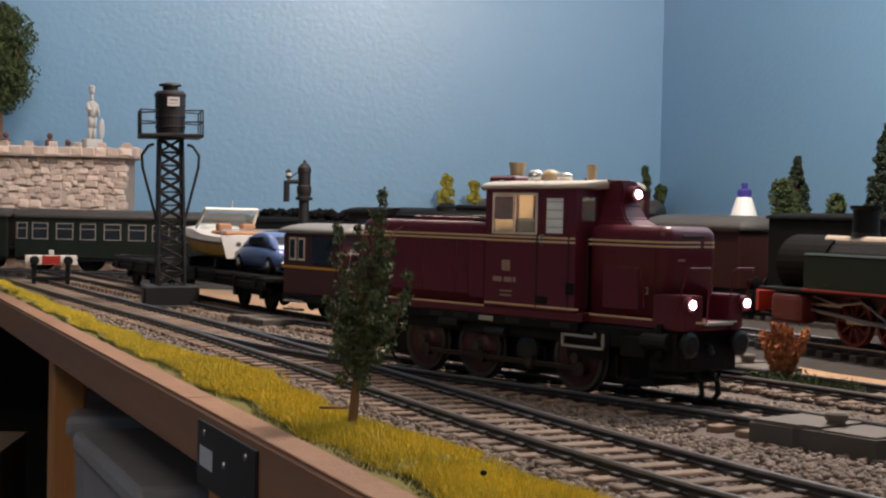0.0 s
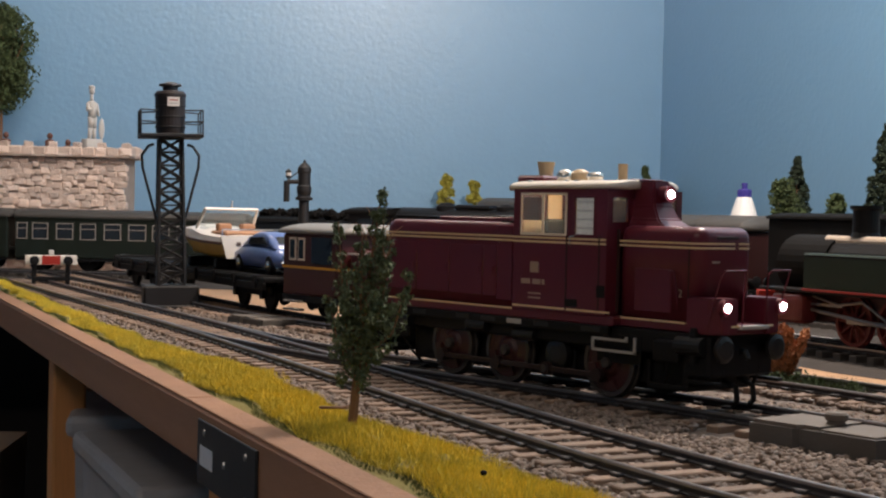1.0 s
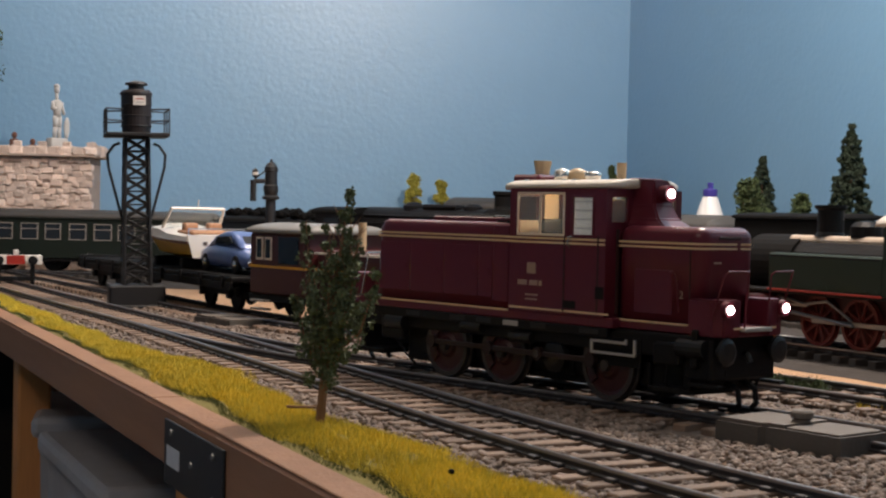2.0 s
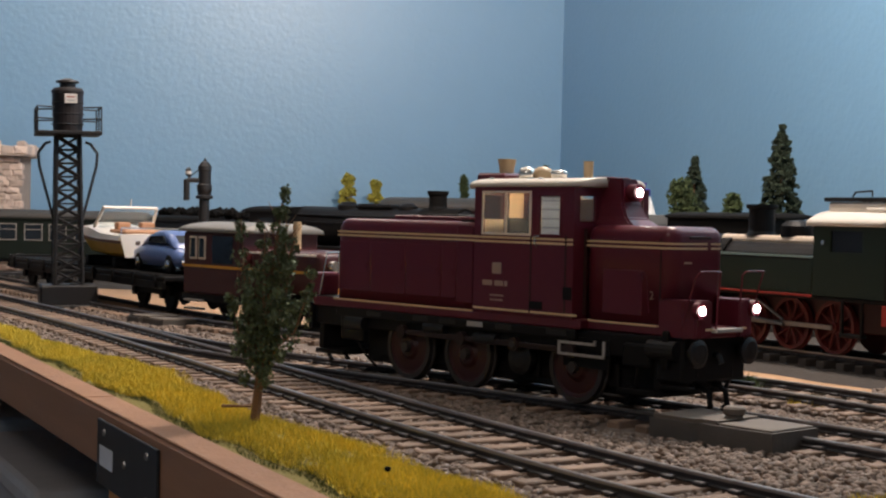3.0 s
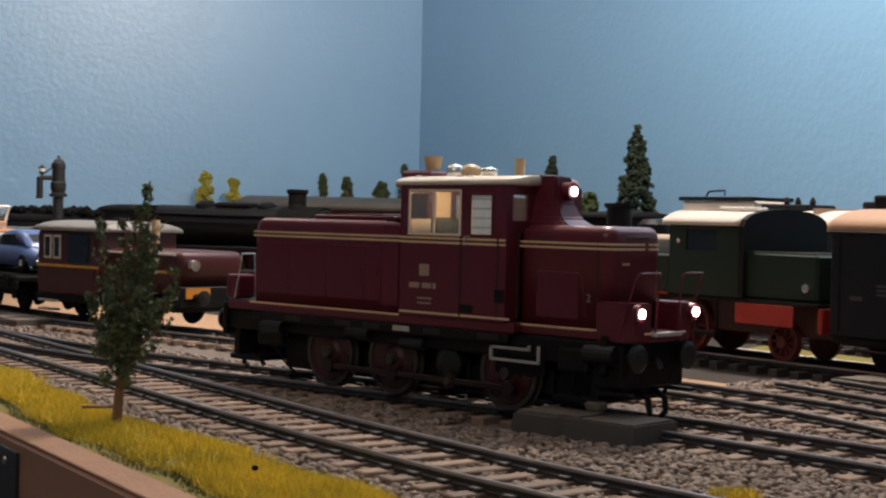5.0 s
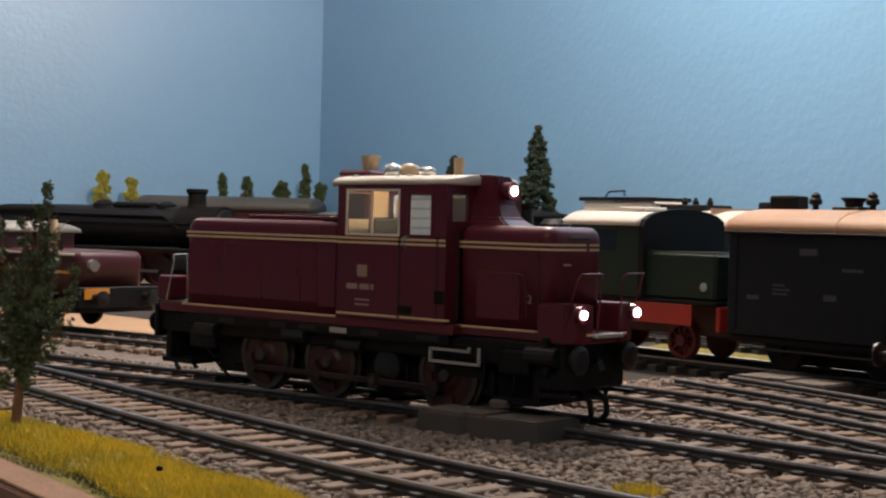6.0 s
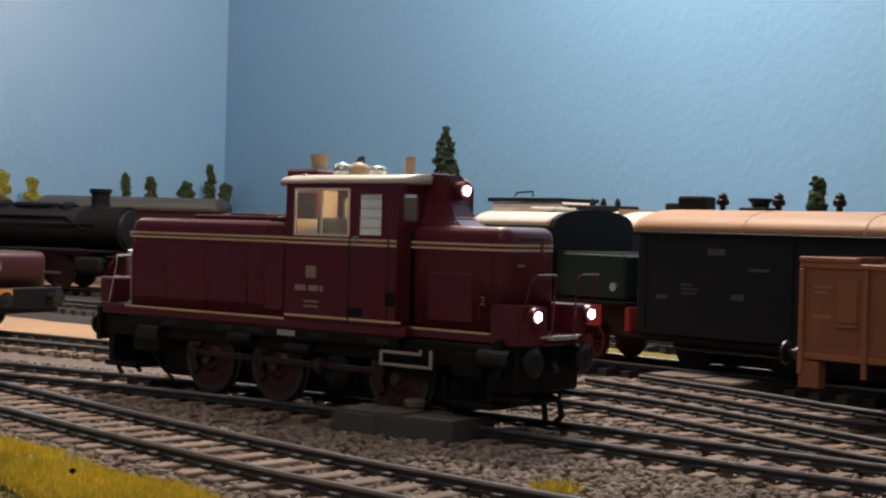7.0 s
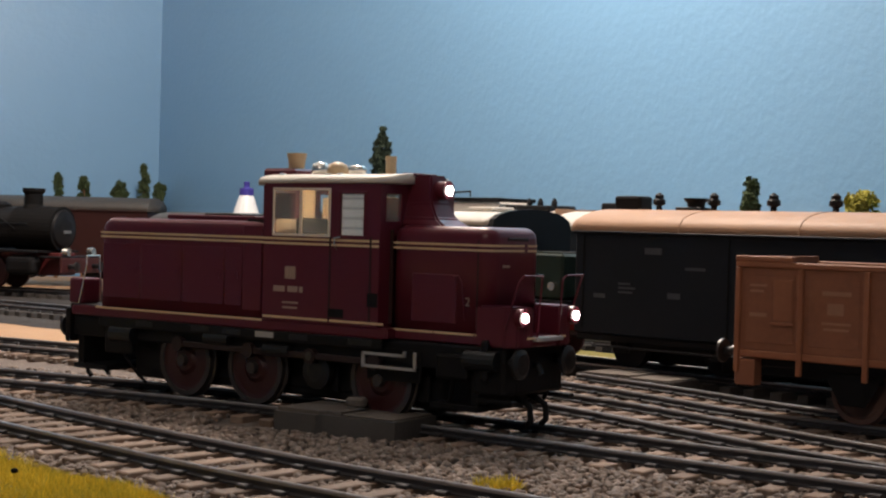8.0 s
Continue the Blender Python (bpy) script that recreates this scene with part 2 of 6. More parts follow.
for lx, ly, lz, watts in PENDANTS:
    pl = thing("pendant_lamp", pose(lx, ly, lz), "bare white pendant lamp hung from the ceiling", "lamp", "pendant lamps")
    part("cord", cone(B(), (0, 0, 40), (0, 0, 1420 - lz * 1000), 2.5, 2.5, 8), CEILING_WHITE, pl)
    part("socket", turn(B(), [(14, 0), (18, 10), (16, 34), (6, 42), (0.1, 43)]), CEILING_WHITE, pl)
    part("bulb", turn(B(), [(0.1, -46), (14, -42), (24, -26), (20, -8), (12, -0.2), (0.1, -0.1)]), LAMP_DIFFUSER, pl, "glowing bulb")

# ---- the layout table ----
F0, F1 = Vector((-0.62, 1.982)), Vector((0.30, -0.25))             # the near edge
EDGE = (F1 - F0).normalized()
INW = Vector((-EDGE.y, EDGE.x))                                    # from the edge inwards


def edge_pose(s, inset=0.0, z=0.0):
    """A pose on the near edge, s metres from its far end; x along the edge, y inwards."""
    p = F0 + EDGE * s + INW * inset
    return pose(p.x, p.y, z, 0, 0, math.degrees(math.atan2(EDGE.y, EDGE.x)))


f0, f1 = F0 + INW * 0.018, F1 + INW * 0.018
top = [f0, f1, Vector((1.005, -0.25)), CORNER + Vector((-0.006, -0.012)), Vector((-1.6, 2.53)), Vector((-1.6, 2.0))]
solid("table_top", prism(B(), [(p.x * 1000, p.y * 1000) for p in top], "z", -16, 0), PLYWOOD,
      "bare tan plywood top of the model railway table", "table top", kind="structure")
EDGE_LEN = (F1 - F0).length
table = thing("layout_frame", edge_pose(0), "pine batten frame and posts carrying the railway table", "table frame")
S1 = EDGE_LEN * 1000
part("edge_batten", box(0, S1, 0, 17.8, -17.5, 11.5, 1.2), BATTEN, table, "brown pine batten along the table edge")
for s0, s1 in ((1, 620), (622, 1290), (1292, S1 - 1)):
    part("edge_strip", box(s0, s1, 0.8, 17.2, 11.6, 13.0, 0.5), BATTEN_RAW, table, "raw sawn top of the batten")
for s in (655, 1275, 1900):
    part("post", box(s - 15, s + 17, 22, 52, -862, -16.5, 2), POST_WOOD, table, "orange-brown pine post")
    part("cross_batten", box(s - 14, s + 14, 53, 900 if s < 1500 else 600, -60, -16.5, 2), BATTEN, table)
plate = part("corner_plate", box(1330, 1438, -1.8, -0.2, -25, 7.5, 0.5), mat("zinc_plate_dull", (0.05, 0.05, 0.052), 0.5, 0.6, var=0.3, scale=60), table, "dull zinc corner plate")
part("paper_tag", box(1337, 1362, -2.2, -1.9, -15, -5), CURTAIN, plate, "small white paper tag")
for hx, hz in ((1345, 2), (1422, 2), (1384, -8), (1422, -18)):
    part("screw", cone(B(), (hx, -2.6, hz), (hx, -1.7, hz), 1.6, 2.0, 10), TYRE_STEEL, plate)


def storage_box(x, y, z, w, d, h, rz, material, label, lid=True):
    t = thing("storage_box", pose(x, y, z, 0, 0, rz), label, "storage box", "boxes under the table")
    w, d, h = w * 500, d * 500, h * 1000
    bm = B()
    loft(bm, [[(-w * .9, -d * .9, 0), (w * .9, -d * .9, 0), (w * .9, d * .9, 0), (-w * .9, d * .9, 0)],
              [(-w, -d, h), (w, -d, h), (w, d, h), (-w, d, h)]])
    part("body", bm, material, t)
    if lid:
        part("lid", box(-w - 8, w + 8, -d - 8, d + 8, h + 0.5, h + 20, 6, 2), material, t)
        for k in (-1, 1):
            part("clip", box(k * w * .5 - 20, k * w * .5 + 20, -d - 14, -d - 8.5, h - 25, h + 10, 2), material, t)
    return t


BOX_CLEAR = mat("grey_plastic_crate", (0.44, 0.43, 0.44), 0.5, var=0.25, scale=12)
BOX_BROWN = mat("brown_cardboard", (0.36, 0.25, 0.17), 0.85, var=0.2, scale=9)
storage_box(-0.135, 1.16, -0.515, 0.22, 0.26, 0.42, 22, BOX_CLEAR, "grey translucent plastic storage crate with a lid")
storage_box(-0.135, 1.16, -0.88, 0.26, 0.30, 0.34, 22, BOX_CLEAR, "grey plastic storage crate under another crate")
storage_box(-0.215, 1.49, -0.66, 0.25, 0.28, 0.565, 10, BOX_CLEAR, "tall grey plastic storage crate with a lid")
storage_box(-0.215, 1.49, -0.88, 0.30, 0.32, 0.198, 10, BOX_BROWN, "low brown cardboard box under a crate")
storage_box(-0.70, 1.72, -0.88, 0.40, 0.36, 0.70, 4, BOX_BROWN, "brown cardboard box stored under the table", False)

# added near-black sheet: stands in for the deep shade under the table
solid("under_table_panel", box(-1580, -120, 2395, 2405, -880, -17), mat("under_table_dark", (0.018, 0.014, 0.012), 0.85, var=0.3, scale=6),
      "near-black sheet standing in for the shade under the table", "panel", kind="structure")

# ---- the tracks: gauge 45 mm, rail heads 13 mm above the table ----
RAIL_Z = 13.0


def spline(pts, step=0.005):
    """An even polyline through the points (Catmull-Rom)."""
    p = [np.array(q, float) for q in pts]
    p = [2 * p[0] - p[1]] + p + [2 * p[-1] - p[-2]]
    out = []
    for a, b, c, d in zip(p, p[1:], p[2:], p[3:]):
        for k in range(60):
            t = k / 60
            out.append(0.5 * (2 * b + (c - a) * t + (2 * a - 5 * b + 4 * c - d) * t * t + (3 * b - a - 3 * c + d) * t ** 3))
    out.append(p[-2])
    out = np.array(out)
    s = np.concatenate([[0], np.cumsum(np.linalg.norm(np.diff(out, axis=0), axis=1))])
    q = np.arange(0, s[-1], step)
    return np.stack([np.interp(q, s, out[:, 0]), np.interp(q, s, out[:, 1])], 1)


def normals(path):
    d = np.gradient(path, axis=0)
    d /= np.linalg.norm(d, axis=1)[:, None]
    return d, np.stack([-d[:, 1], d[:, 0]], 1)


def near_rail(pts, off=0.0235):
    """A centre line from points on the near rail (the far side is to the left of the way along it)."""
    path = spline(pts)
    d, n = normals(path)
    return path + n * off


TRACK_A = near_rail([(-0.62, 2.12), (-0.505, 1.879), (-0.362, 1.580), (-0.226, 1.302), (-0.105, 1.028), (-0.025, 0.845), (0.030, 0.718), (0.076, 0.620), (0.118, 0.538), (0.20, 0.40), (0.30, 0.25), (0.42, 0.08)])
TRACK_B = near_rail([(-0.245, 1.345), (-0.165, 1.185), (-0.085, 1.060), (0.000, 0.955), (0.052, 0.898), (0.101, 0.842), (0.152, 0.782), (0.200, 0.716), (0.250, 0.640), (0.296, 0.562), (0.340, 0.490), (0.42, 0.36), (0.50, 0.20)])
TRACK_C = near_rail([(-0.60, 2.30), (-0.365, 1.841), (-0.240, 1.580), (-0.120, 1.380), (0.000, 1.230), (0.130, 1.068), (0.235, 0.925), (0.296, 0.822), (0.328, 0.745), (0.350, 0.650), (0.372, 0.560), (0.41, 0.45)])
TRACK_G = near_rail([(0.375, 0.900), (0.404, 0.800), (0.423, 0.715), (0.455, 0.640), (0.500, 0.550), (0.60, 0.36)])
TRACK_E = near_rail([(0.05, 1.76), (0.180, 1.540), (0.310, 1.290), (0.390, 1.127), (0.450, 1.003), (0.512, 0.875), (0.575, 0.745), (0.70, 0.49)])
TRACK_K = near_rail([(-0.95, 2.30), (-0.60, 2.30), (-0.30, 2.27), (0.00, 2.15), (0.20, 1.98), (0.36, 1.72), (0.47, 1.46), (0.56, 1.23), (0.66, 0.98), (0.80, 0.68)])


def swept(path, offs, prof):
    """A bar of profile (across, up) in millimetres swept along a path at an offset in metres."""
    d, n = normals(path)
    c = path + n * offs
    rings = []
    m = len(prof)
    co = np.zeros((len(c), m, 3))
    for k, (a, z) in enumerate(prof):
        co[:, k, :2] = c + n * (a * MM)
        co[:, k, 2] = z * MM
    verts = co.reshape(-1, 3)
    faces = []
    for i in range(len(c) - 1):
        for k in range(m):
            a, b = i * m + k, i * m + (k + 1) % m
            faces.append((a, b, b + m, a + m))
    faces.append(tuple(range(m))[::-1])
    faces.append(tuple((len(c) - 1) * m + k for k in range(m)))
    return verts, faces


def raw_mesh(name, verts, faces, material):
    me = bpy.data.meshes.new(name)
    me.from_pydata([tuple(v) for v in verts], [], faces)
    me.materials.append(material)
    me.update()
    return me


SLEEPER_MESH = finish("sleeper", box(-4.2, 4.2, -40.5, 40.5, 0, 8.4, 0.6), SLEEPER)
SLEEPER_DARK_MESH = finish("sleeper", box(-4.2, 4.2, -40.5, 40.5, 0, 8.4, 0.6), SLEEPER_DARK)
CHAIR_MESH = finish("rail_chair", box(-3.0, 3.0, -5.0, 5.0, 8.3, 10.1, 0.4), RAIL_SIDE)


def track(name, path, label, dark=False, skip=None):
    t = thing(name, pose(0, 0, 0), label, "railway track", "tracks", "structure")
    for side in (-0.0235, 0.0235):
        v, f = swept(path, side, [(-2.3, 8.4), (2.3, 8.4), (2.3, 9.1), (0.6, 9.7), (0.6, 11.3), (1.2, 11.6), (-1.2, 11.6), (-0.6, 11.3), (-0.6, 9.7), (-2.3, 9.1)])
        ob = new("rail", raw_mesh("rail", v, f, RAIL_SIDE))
        ob.parent = t
        v, f = swept(path, side, [(-1.25, 11.6), (1.25, 11.6), (1.25, 12.6), (0.9, 13.0), (-0.9, 13.0), (-1.25, 12.6)])
        hd = new("rail_head", raw_mesh("rail_head", v, f, RAIL))
        hd.parent = ob
    d, n = normals(path)
    rng = random.Random(name)
    for i in range(2, len(path) - 2, 4):
        if skip is not None and np.min(np.linalg.norm(skip - path[i], axis=1)) < 0.043:
            continue
        a = math.degrees(math.atan2(d[i][1], d[i][0])) + rng.uniform(-1.2, 1.2)
        ob = new("sleeper", SLEEPER_DARK_MESH if dark else SLEEPER_MESH)
        ob.parent = t
        ob.matrix_basis = pose(path[i][0], path[i][1], rng.uniform(-0.0004, 0.0), 0, 0, a)
        for side in (-0.0235, 0.0235):
            c = new("rail_chair", CHAIR_MESH)
            c.parent = ob
            c.matrix_basis = pose(0, side, 0)
    return t


track("track_near", TRACK_A, "weathered track with brown sleepers in grey ballast along the grass")
track("track_loco", TRACK_B, "track with dark steel rails under the crimson locomotive", skip=TRACK_A)
track("track_branch", TRACK_C, "branch track joining the locomotive's track at a turnout", skip=np.concatenate([TRACK_B, TRACK_A]))
track("track_siding", TRACK_G, "siding track with steel rails under the brown open wagon", skip=TRACK_C)
track("track_far", TRACK_E, "track with dark sleepers under the green tank locomotive", dark=True)
track("track_back", TRACK_K, "track with dark sleepers along the back of the layout", dark=True)

# ---- the crimson diesel shunter ----
def rounded_plan(x0, x1, w, r, n=5):
    """Plan outline (x, y) of a hood with rounded corners."""
    pts = []
    for cx, cy, a0 in ((x1 - r, w - r, 0), (x0 + r, w - r, 90), (x0 + r, -w + r, 180), (x1 - r, -w + r, 270)):
        for k in range(n + 1):
            a = math.radians(a0 + 90 * k / n)
            pts.append((cx + r * math.cos(a), cy + r * math.sin(a)))
    return pts


def hood(bm, x0, x1, w, r, z0, z1, rt, crown=0.0):
    """An engine hood: rounded in plan, its top edge rounded by rt."""
    rings = [[(x, y, z0) for x, y in rounded_plan(x0, x1, w, r)]]
    rings.append([(x, y, z1 - rt) for x, y in rounded_plan(x0, x1, w, r)])
    for k in range(1, 5):
        a = math.radians(90 * k / 4)
        i = rt * (1 - math.cos(a))
        rings.append([(x, y, z1 - rt + rt * math.sin(a)) for x, y in rounded_plan(x0 + i, x1 - i, w - i, max(r - i, 1))])
    return loft(bm, rings)


def wheel_disc(parent, x, y, r, side, name="wheel"):
    """A spoked look from a dished red disc with steel tyre, hub and balance weight; side -1 is the near side."""
    w = part(name, turn(B(), [(0.1, -2.0), (r - 2.6, -2.0), (r - 2.6, 1.2), (r - 4.5, 0.6), (r * 0.42, 1.0), (r * 0.3, 2.6), (0.1, 2.8)], pose(0, 0, 0, 90 * (1 if side < 0 else -1)), 28), WHEEL_RED, parent, smooth=False)
    w.matrix_basis = pose(x * MM, y * MM, r * MM)
    part("tyre", turn(B(), [(r - 2.7, -2.6), (r, -2.6), (r + 1.2, -2.6), (r + 1.2, -1.4), (r, -0.9), (r, 2.2), (r - 2.7, 2.2), (r - 2.7, -2.6)], pose(0, 0, 0, 90 * (1 if side < 0 else -1)), 32), TYRE_DARK, w, "blackened steel tyre")
    part("hub", cone(B(), (0, side * 2, 0), (0, side * 5.5, 0), 3.6, 3.0, 14), TYRE_DARK, w)
    bm = B()
    pts = [(math.cos(math.radians(a)) * (r - 3.2), math.sin(math.radians(a)) * (r - 3.2)) for a in range(-55, 56, 11)]
    pts += [(math.cos(math.radians(a)) * (r * 0.55), math.sin(math.radians(a)) * (r * 0.55)) for a in range(55, -56, -22)]
    part("balance_weight", prism(bm, pts, "y", side * 1.0, side * 2.4), WHEEL_RED, w)
    return w


def stripe(parent, name, x0, x1, y, z0, z1, material=None):
    return part(name, box(x0, x1, y - 0.25, y + 0.25, z0, z1), material or CREAM, parent)


def crimson_shunter():
    t = thing("diesel_locomotive", pose(0, 0, 0), "dark crimson diesel shunter with cream stripes and lit white headlights", "locomotive")
    W = 44.0
    # hoods
    body = part("engine_hood", hood(B(), -193, -68.5, 42.5, 9, 46, 97.5, 8), MAROON, t, smooth=True)
    part("hood_top", box(-150, -84, -24, 24, 97.4, 100.2, 1.6, 2), MAROON, body)
    part("hood_hatch", box(-128, -100, -13, 13, 100.1, 101.4, 0.6), BLACK, body, "black roof grille")
    for x0, x1 in ((-189, -160), (-158.5, -128), (-126.5, -97), (-95.5, -84)):
        part("hood_door", box(x0, x1, -42.8, -42.2, 52, 83, 0.25), MAROON, body)
        part("door_handle", box(x1 - 3, x1 - 2.2, -43.9, -43.2, 66, 70, 0.2), MAROON, body)
    part("hood_recess", box(-83, -70, -43.0, -42.3, 50, 95, 0.3), MAROON, body)
    part("hood_vent", box(-84, -69, -36, 36, 97, 98.4, 0.4), BLACK, body)
    for z in (86.0, 88.3):
        stripe(body, "stripe", -191, -68.6, -43.25, z, z + 1.2)
        stripe(body, "stripe", -191, -68.6, 43.25, z, z + 1.2)
    # the short hood ahead of the cab: narrower than the cab, with a rounded nose; true coordinates
    HW, HX = 23.0, 62.5
    front = part("front_hood", hood(B(), 1.5, HX, HW, 8, 46, 97.5, 6), MAROON, t, smooth=True)
    part("nose_door", box(16, 43, -HW - 0.5, -HW + 0.4, 50, 74, 0.4), MAROON, front)
    part("nose_door", box(16, 43, HW - 0.4, HW + 0.5, 50, 74, 0.4), MAROON, front)
    part("nose_handrail", tube(B(), [(42, -HW - 1.4, 73), (45, -HW - 1.6, 73.5), (47, -HW - 1.6, 70), (49, -HW - 1.4, 52)], 0.4, 6), MAROON, front)
    part("nose_seam", box(54.6, 55.4, -HW - 0.15, -HW + 0.5, 48, 91), MAROON_DARK, front)
    part("nose_gap", box(1.6, 3.6, -HW - 0.15, -HW + 0.5, 48, 95), MAROON_DARK, front)
    for z in (85.6, 88.0):
        for side in (-1, 1):
            part("nose_stripe", box(4, 54.4, side * (HW + 0.1) - 0.2, side * (HW + 0.1) + 0.2, z, z + 1.1), CREAM, front)
        for lo, hi in ((-HW - 1, 6), (9, HW + 1)):
            bm = B()
            ring = sorted((p for p in rounded_plan(1.5, HX + 0.25, HW + 0.25, 8, 10) if p[0] > 53.5), key=lambda p: p[1])
            flat = [(x, y) for x, y in ring if lo <= y <= hi]
            if lo > 0:
                flat = [(HX + 0.25, lo)] + flat
            else:
                flat = flat + [(HX + 0.25, hi)]
            for a, b in zip(flat, flat[1:]):
                q = [bm.verts.new((x, y, zz)) for (x, y), zz in ((a, z), (b, z), (b, z + 1.1), (a, z + 1.1))]
                bm.faces.new(q)
            part("nose_stripe", bm, CREAM, front)
    part("nose_mark", box(HX - 0.1, HX + 0.4, -13, -7, 78, 79.2), LETTER, front, "small pale lettering bar")
    part("nose_louvre", box(HX - 0.2, HX + 0.5, -9, 9, 91, 92.6, 0.2), MAROON_DARK, front)
    words("end_number", "2", 6.0, LETTER, front, 50, -HW - 0.7, 61)
    # cab
    x0, x1, y, z0, z1 = -67.5, 6.0, 46.0, 46.0, 117.6
    win, door = (-60.0, -22.5, 91.5, 114.0), (-16.0, -2.5, 91.5, 112.5)
    cab = t
    for s in (-1, 1):
        lo, hi = min(s * y, s * (y - 2.2)), max(s * y, s * (y - 2.2))
        part("cab_side", box(x0, x1, lo, hi, z0, win[2]), MAROON, t, "crimson cab side panel")
        for a, b in ((x0, win[0]), (win[1], door[0]), (door[1], x1)):
            part("window_pillar", box(a, b, lo, hi, win[2], z1), MAROON, t)
        part("window_header", box(win[0], win[1], lo, hi, win[3], z1), MAROON, t)
        part("window_header", box(door[0], door[1], lo, hi, door[3], z1), MAROON, t)
    for xa, gap in ((x0, 6), (x1 - 2, 14)):
        part("cab_end", box(xa, xa + 2, -43.8, 43.8, z0, 99), MAROON, t, "crimson cab end panel")
        for a, b in ((-43.8, -37), (37, 43.8), (-gap, gap)):
            part("end_pillar", box(xa, xa + 2, a, b, 99, 113), MAROON, t)
        part("end_header", box(xa, xa + 2, -43.8, 43.8, 113, z1), MAROON, t)
    part("cab_floor", box(x0 + 2, x1 - 2, -43.8, 43.8, z0, 48), BLACK, t)
    part("end_lining", box(x0 + 2.1, x0 + 3.0, -43.6, 43.6, 48.2, 99), CAB_INSIDE, cab, "tan inner lining")
    part("end_lining", box(x0 + 2.1, x0 + 3.0, -6, 6, 99, 116.5), CAB_INSIDE, cab)
    part("roof_lining", box(x0 + 3.2, x1 - 2.4, -43, 43, 116.0, 116.9), CAB_INSIDE, cab)
    part("cab_lining", box(x0 + 2.4, x1 - 2.4, 41.4, 43.2, 48.2, 91), CAB_INSIDE, cab, "tan inner lining")
    part("cab_desk", box(-52, -30, -18, 22, 48.2, 90, 1.5), CAB_INSIDE, cab, "tan control desk")
    part("cab_bulkhead", box(-21, -19.5, -30, 43.0, 48.2, 112, 0.5), CAB_INSIDE, cab, "tan partition inside the cab")
    part("cab_cupboard", box(-58, -24, 4, 12, 48.2, 111, 0.8), CAB_INSIDE, cab, "tan cupboard inside the cab")
    part("cab_ceiling_light", box(-40, -28, -8, 8, 113.2, 115.5, 0.6), CAB_GLOW, cab, "warm glowing cab lamp")
    part("driver_seat", box(-58, -53, -20, 10, 48.2, 100, 2, 2), BLACK, cab)
    for s in (-1, 1):
        for a, b, c, d, nm in ((*win, "side_window"), (*door, "door_window")):
            wb = B()
            o, q = 1.3, s * (y + 0.55)
            lo, hi = min(q, q - s * 1.4), max(q, q - s * 1.4)
            bx(wb, a - o, b + o, lo, hi, c - o, c, 0.2)
            bx(wb, a - o, b + o, lo, hi, d, d + o, 0.2)
            bx(wb, a - o, a, lo, hi, c, d, 0.2)
            bx(wb, b, b + o, lo, hi, c, d, 0.2)
            if nm == "side_window":
                bx(wb, -42.4, -40.6, lo, hi, c, d, 0.2)
            w = part(nm, wb, WINDOW_FRAME if nm == "side_window" else MAROON, cab, "bright metal window frame" if nm == "side_window" else "")
            if nm == "side_window":
                for a2, b2 in ((a, -42.5), (-40.5, b)):
                    p = part("pane", box(a2, b2, s * 45 - 0.25, s * 45 + 0.25, c, d), PANE, w)
                    p.visible_shadow = False
            else:
                p = part("pane", box(a, b, s * 45 - 0.25, s * 45 + 0.25, c, d), PANE, w)
                p.visible_shadow = False
                part("blind", box(a + 0.5, b - 0.5, s * 44.2 - 0.2, s * 44.2 + 0.2, c, d), CURTAIN, w, "pale roller blind")
                for k in range(4):
                    part("blind_fold", box(a + 0.5, b - 0.5, s * 44.5 - 0.12, s * 44.5 + 0.12, c + 3 + k * 5, c + 4.2 + k * 5), mat("blind_fold_grey", (0.42, 0.42, 0.48), 0.7), w)
        p = part("front_pane", box(4.8, 5.3, min(s * 38, s * 14), max(s * 38, s * 14), 99.5, 113.5), PANE, cab)
        p.visible_shadow = False
    # cab door lines, handle, stripes
    for xx in (-21.0, 1.5):
        part("door_gap", box(xx - 0.5, xx + 0.5, -46.35, -45.9, 48, 91), MAROON_DARK, cab)
    part("door_step_recess", box(-21.5, -13, -46.4, -45.9, 49.5, 54, 0.2), BLACK, cab)
    part("step_recess", box(0.2, 5.6, -46.4, -45.9, 56, 63, 0.2), BLACK, cab)
    dh = tube(B(), [(-18, -46.2, 84), (-18, -48.4, 86), (-18, -48.4, 90), (-14, -48.4, 90.5)], 0.5, 6)
    part("door_handle", dh, SILVER, cab)
    for z in (85.8, 88.2):
        for a, b in ((-67.3, -21.6), (-20.4, 0.9), (2.1, 5.8)):
            stripe(cab, "stripe", a, b, -46.2, z, z + 1.2)
        stripe(cab, "stripe", -67.3, 5.8, 46.2, z, z + 1.2)
    em = part("emblem", box(-51.6, -44.2, -46.5, -46.0, 68, 74.5, 0.5), LETTER, cab, "pale square emblem plate")
    for k in range(3):
        part("emblem_bar", box(-50.8 + k * 2.2, -49.5 + k * 2.2, -46.8, -46.4, 69, 73.5), mat("emblem_shade", (0.36, 0.25, 0.18), 0.6), em)
    for a, b in ((-59.5, -51.5), (-49.5, -42.5), (-41.3, -39.0)):
        part("number_bar", box(a, b, -46.35, -46.0, 61.2, 64.2), LETTER, cab, "pale lettering bar")
    for z, a, b in ((55.2, -53, -42), (52.6, -53, -42.5)):
        part("small_lettering", box(a, b, -46.3, -46.0, z, z + 1.0), LETTER, cab)
    # cab roof, drawn down at the sides, with fittings
    rings = []
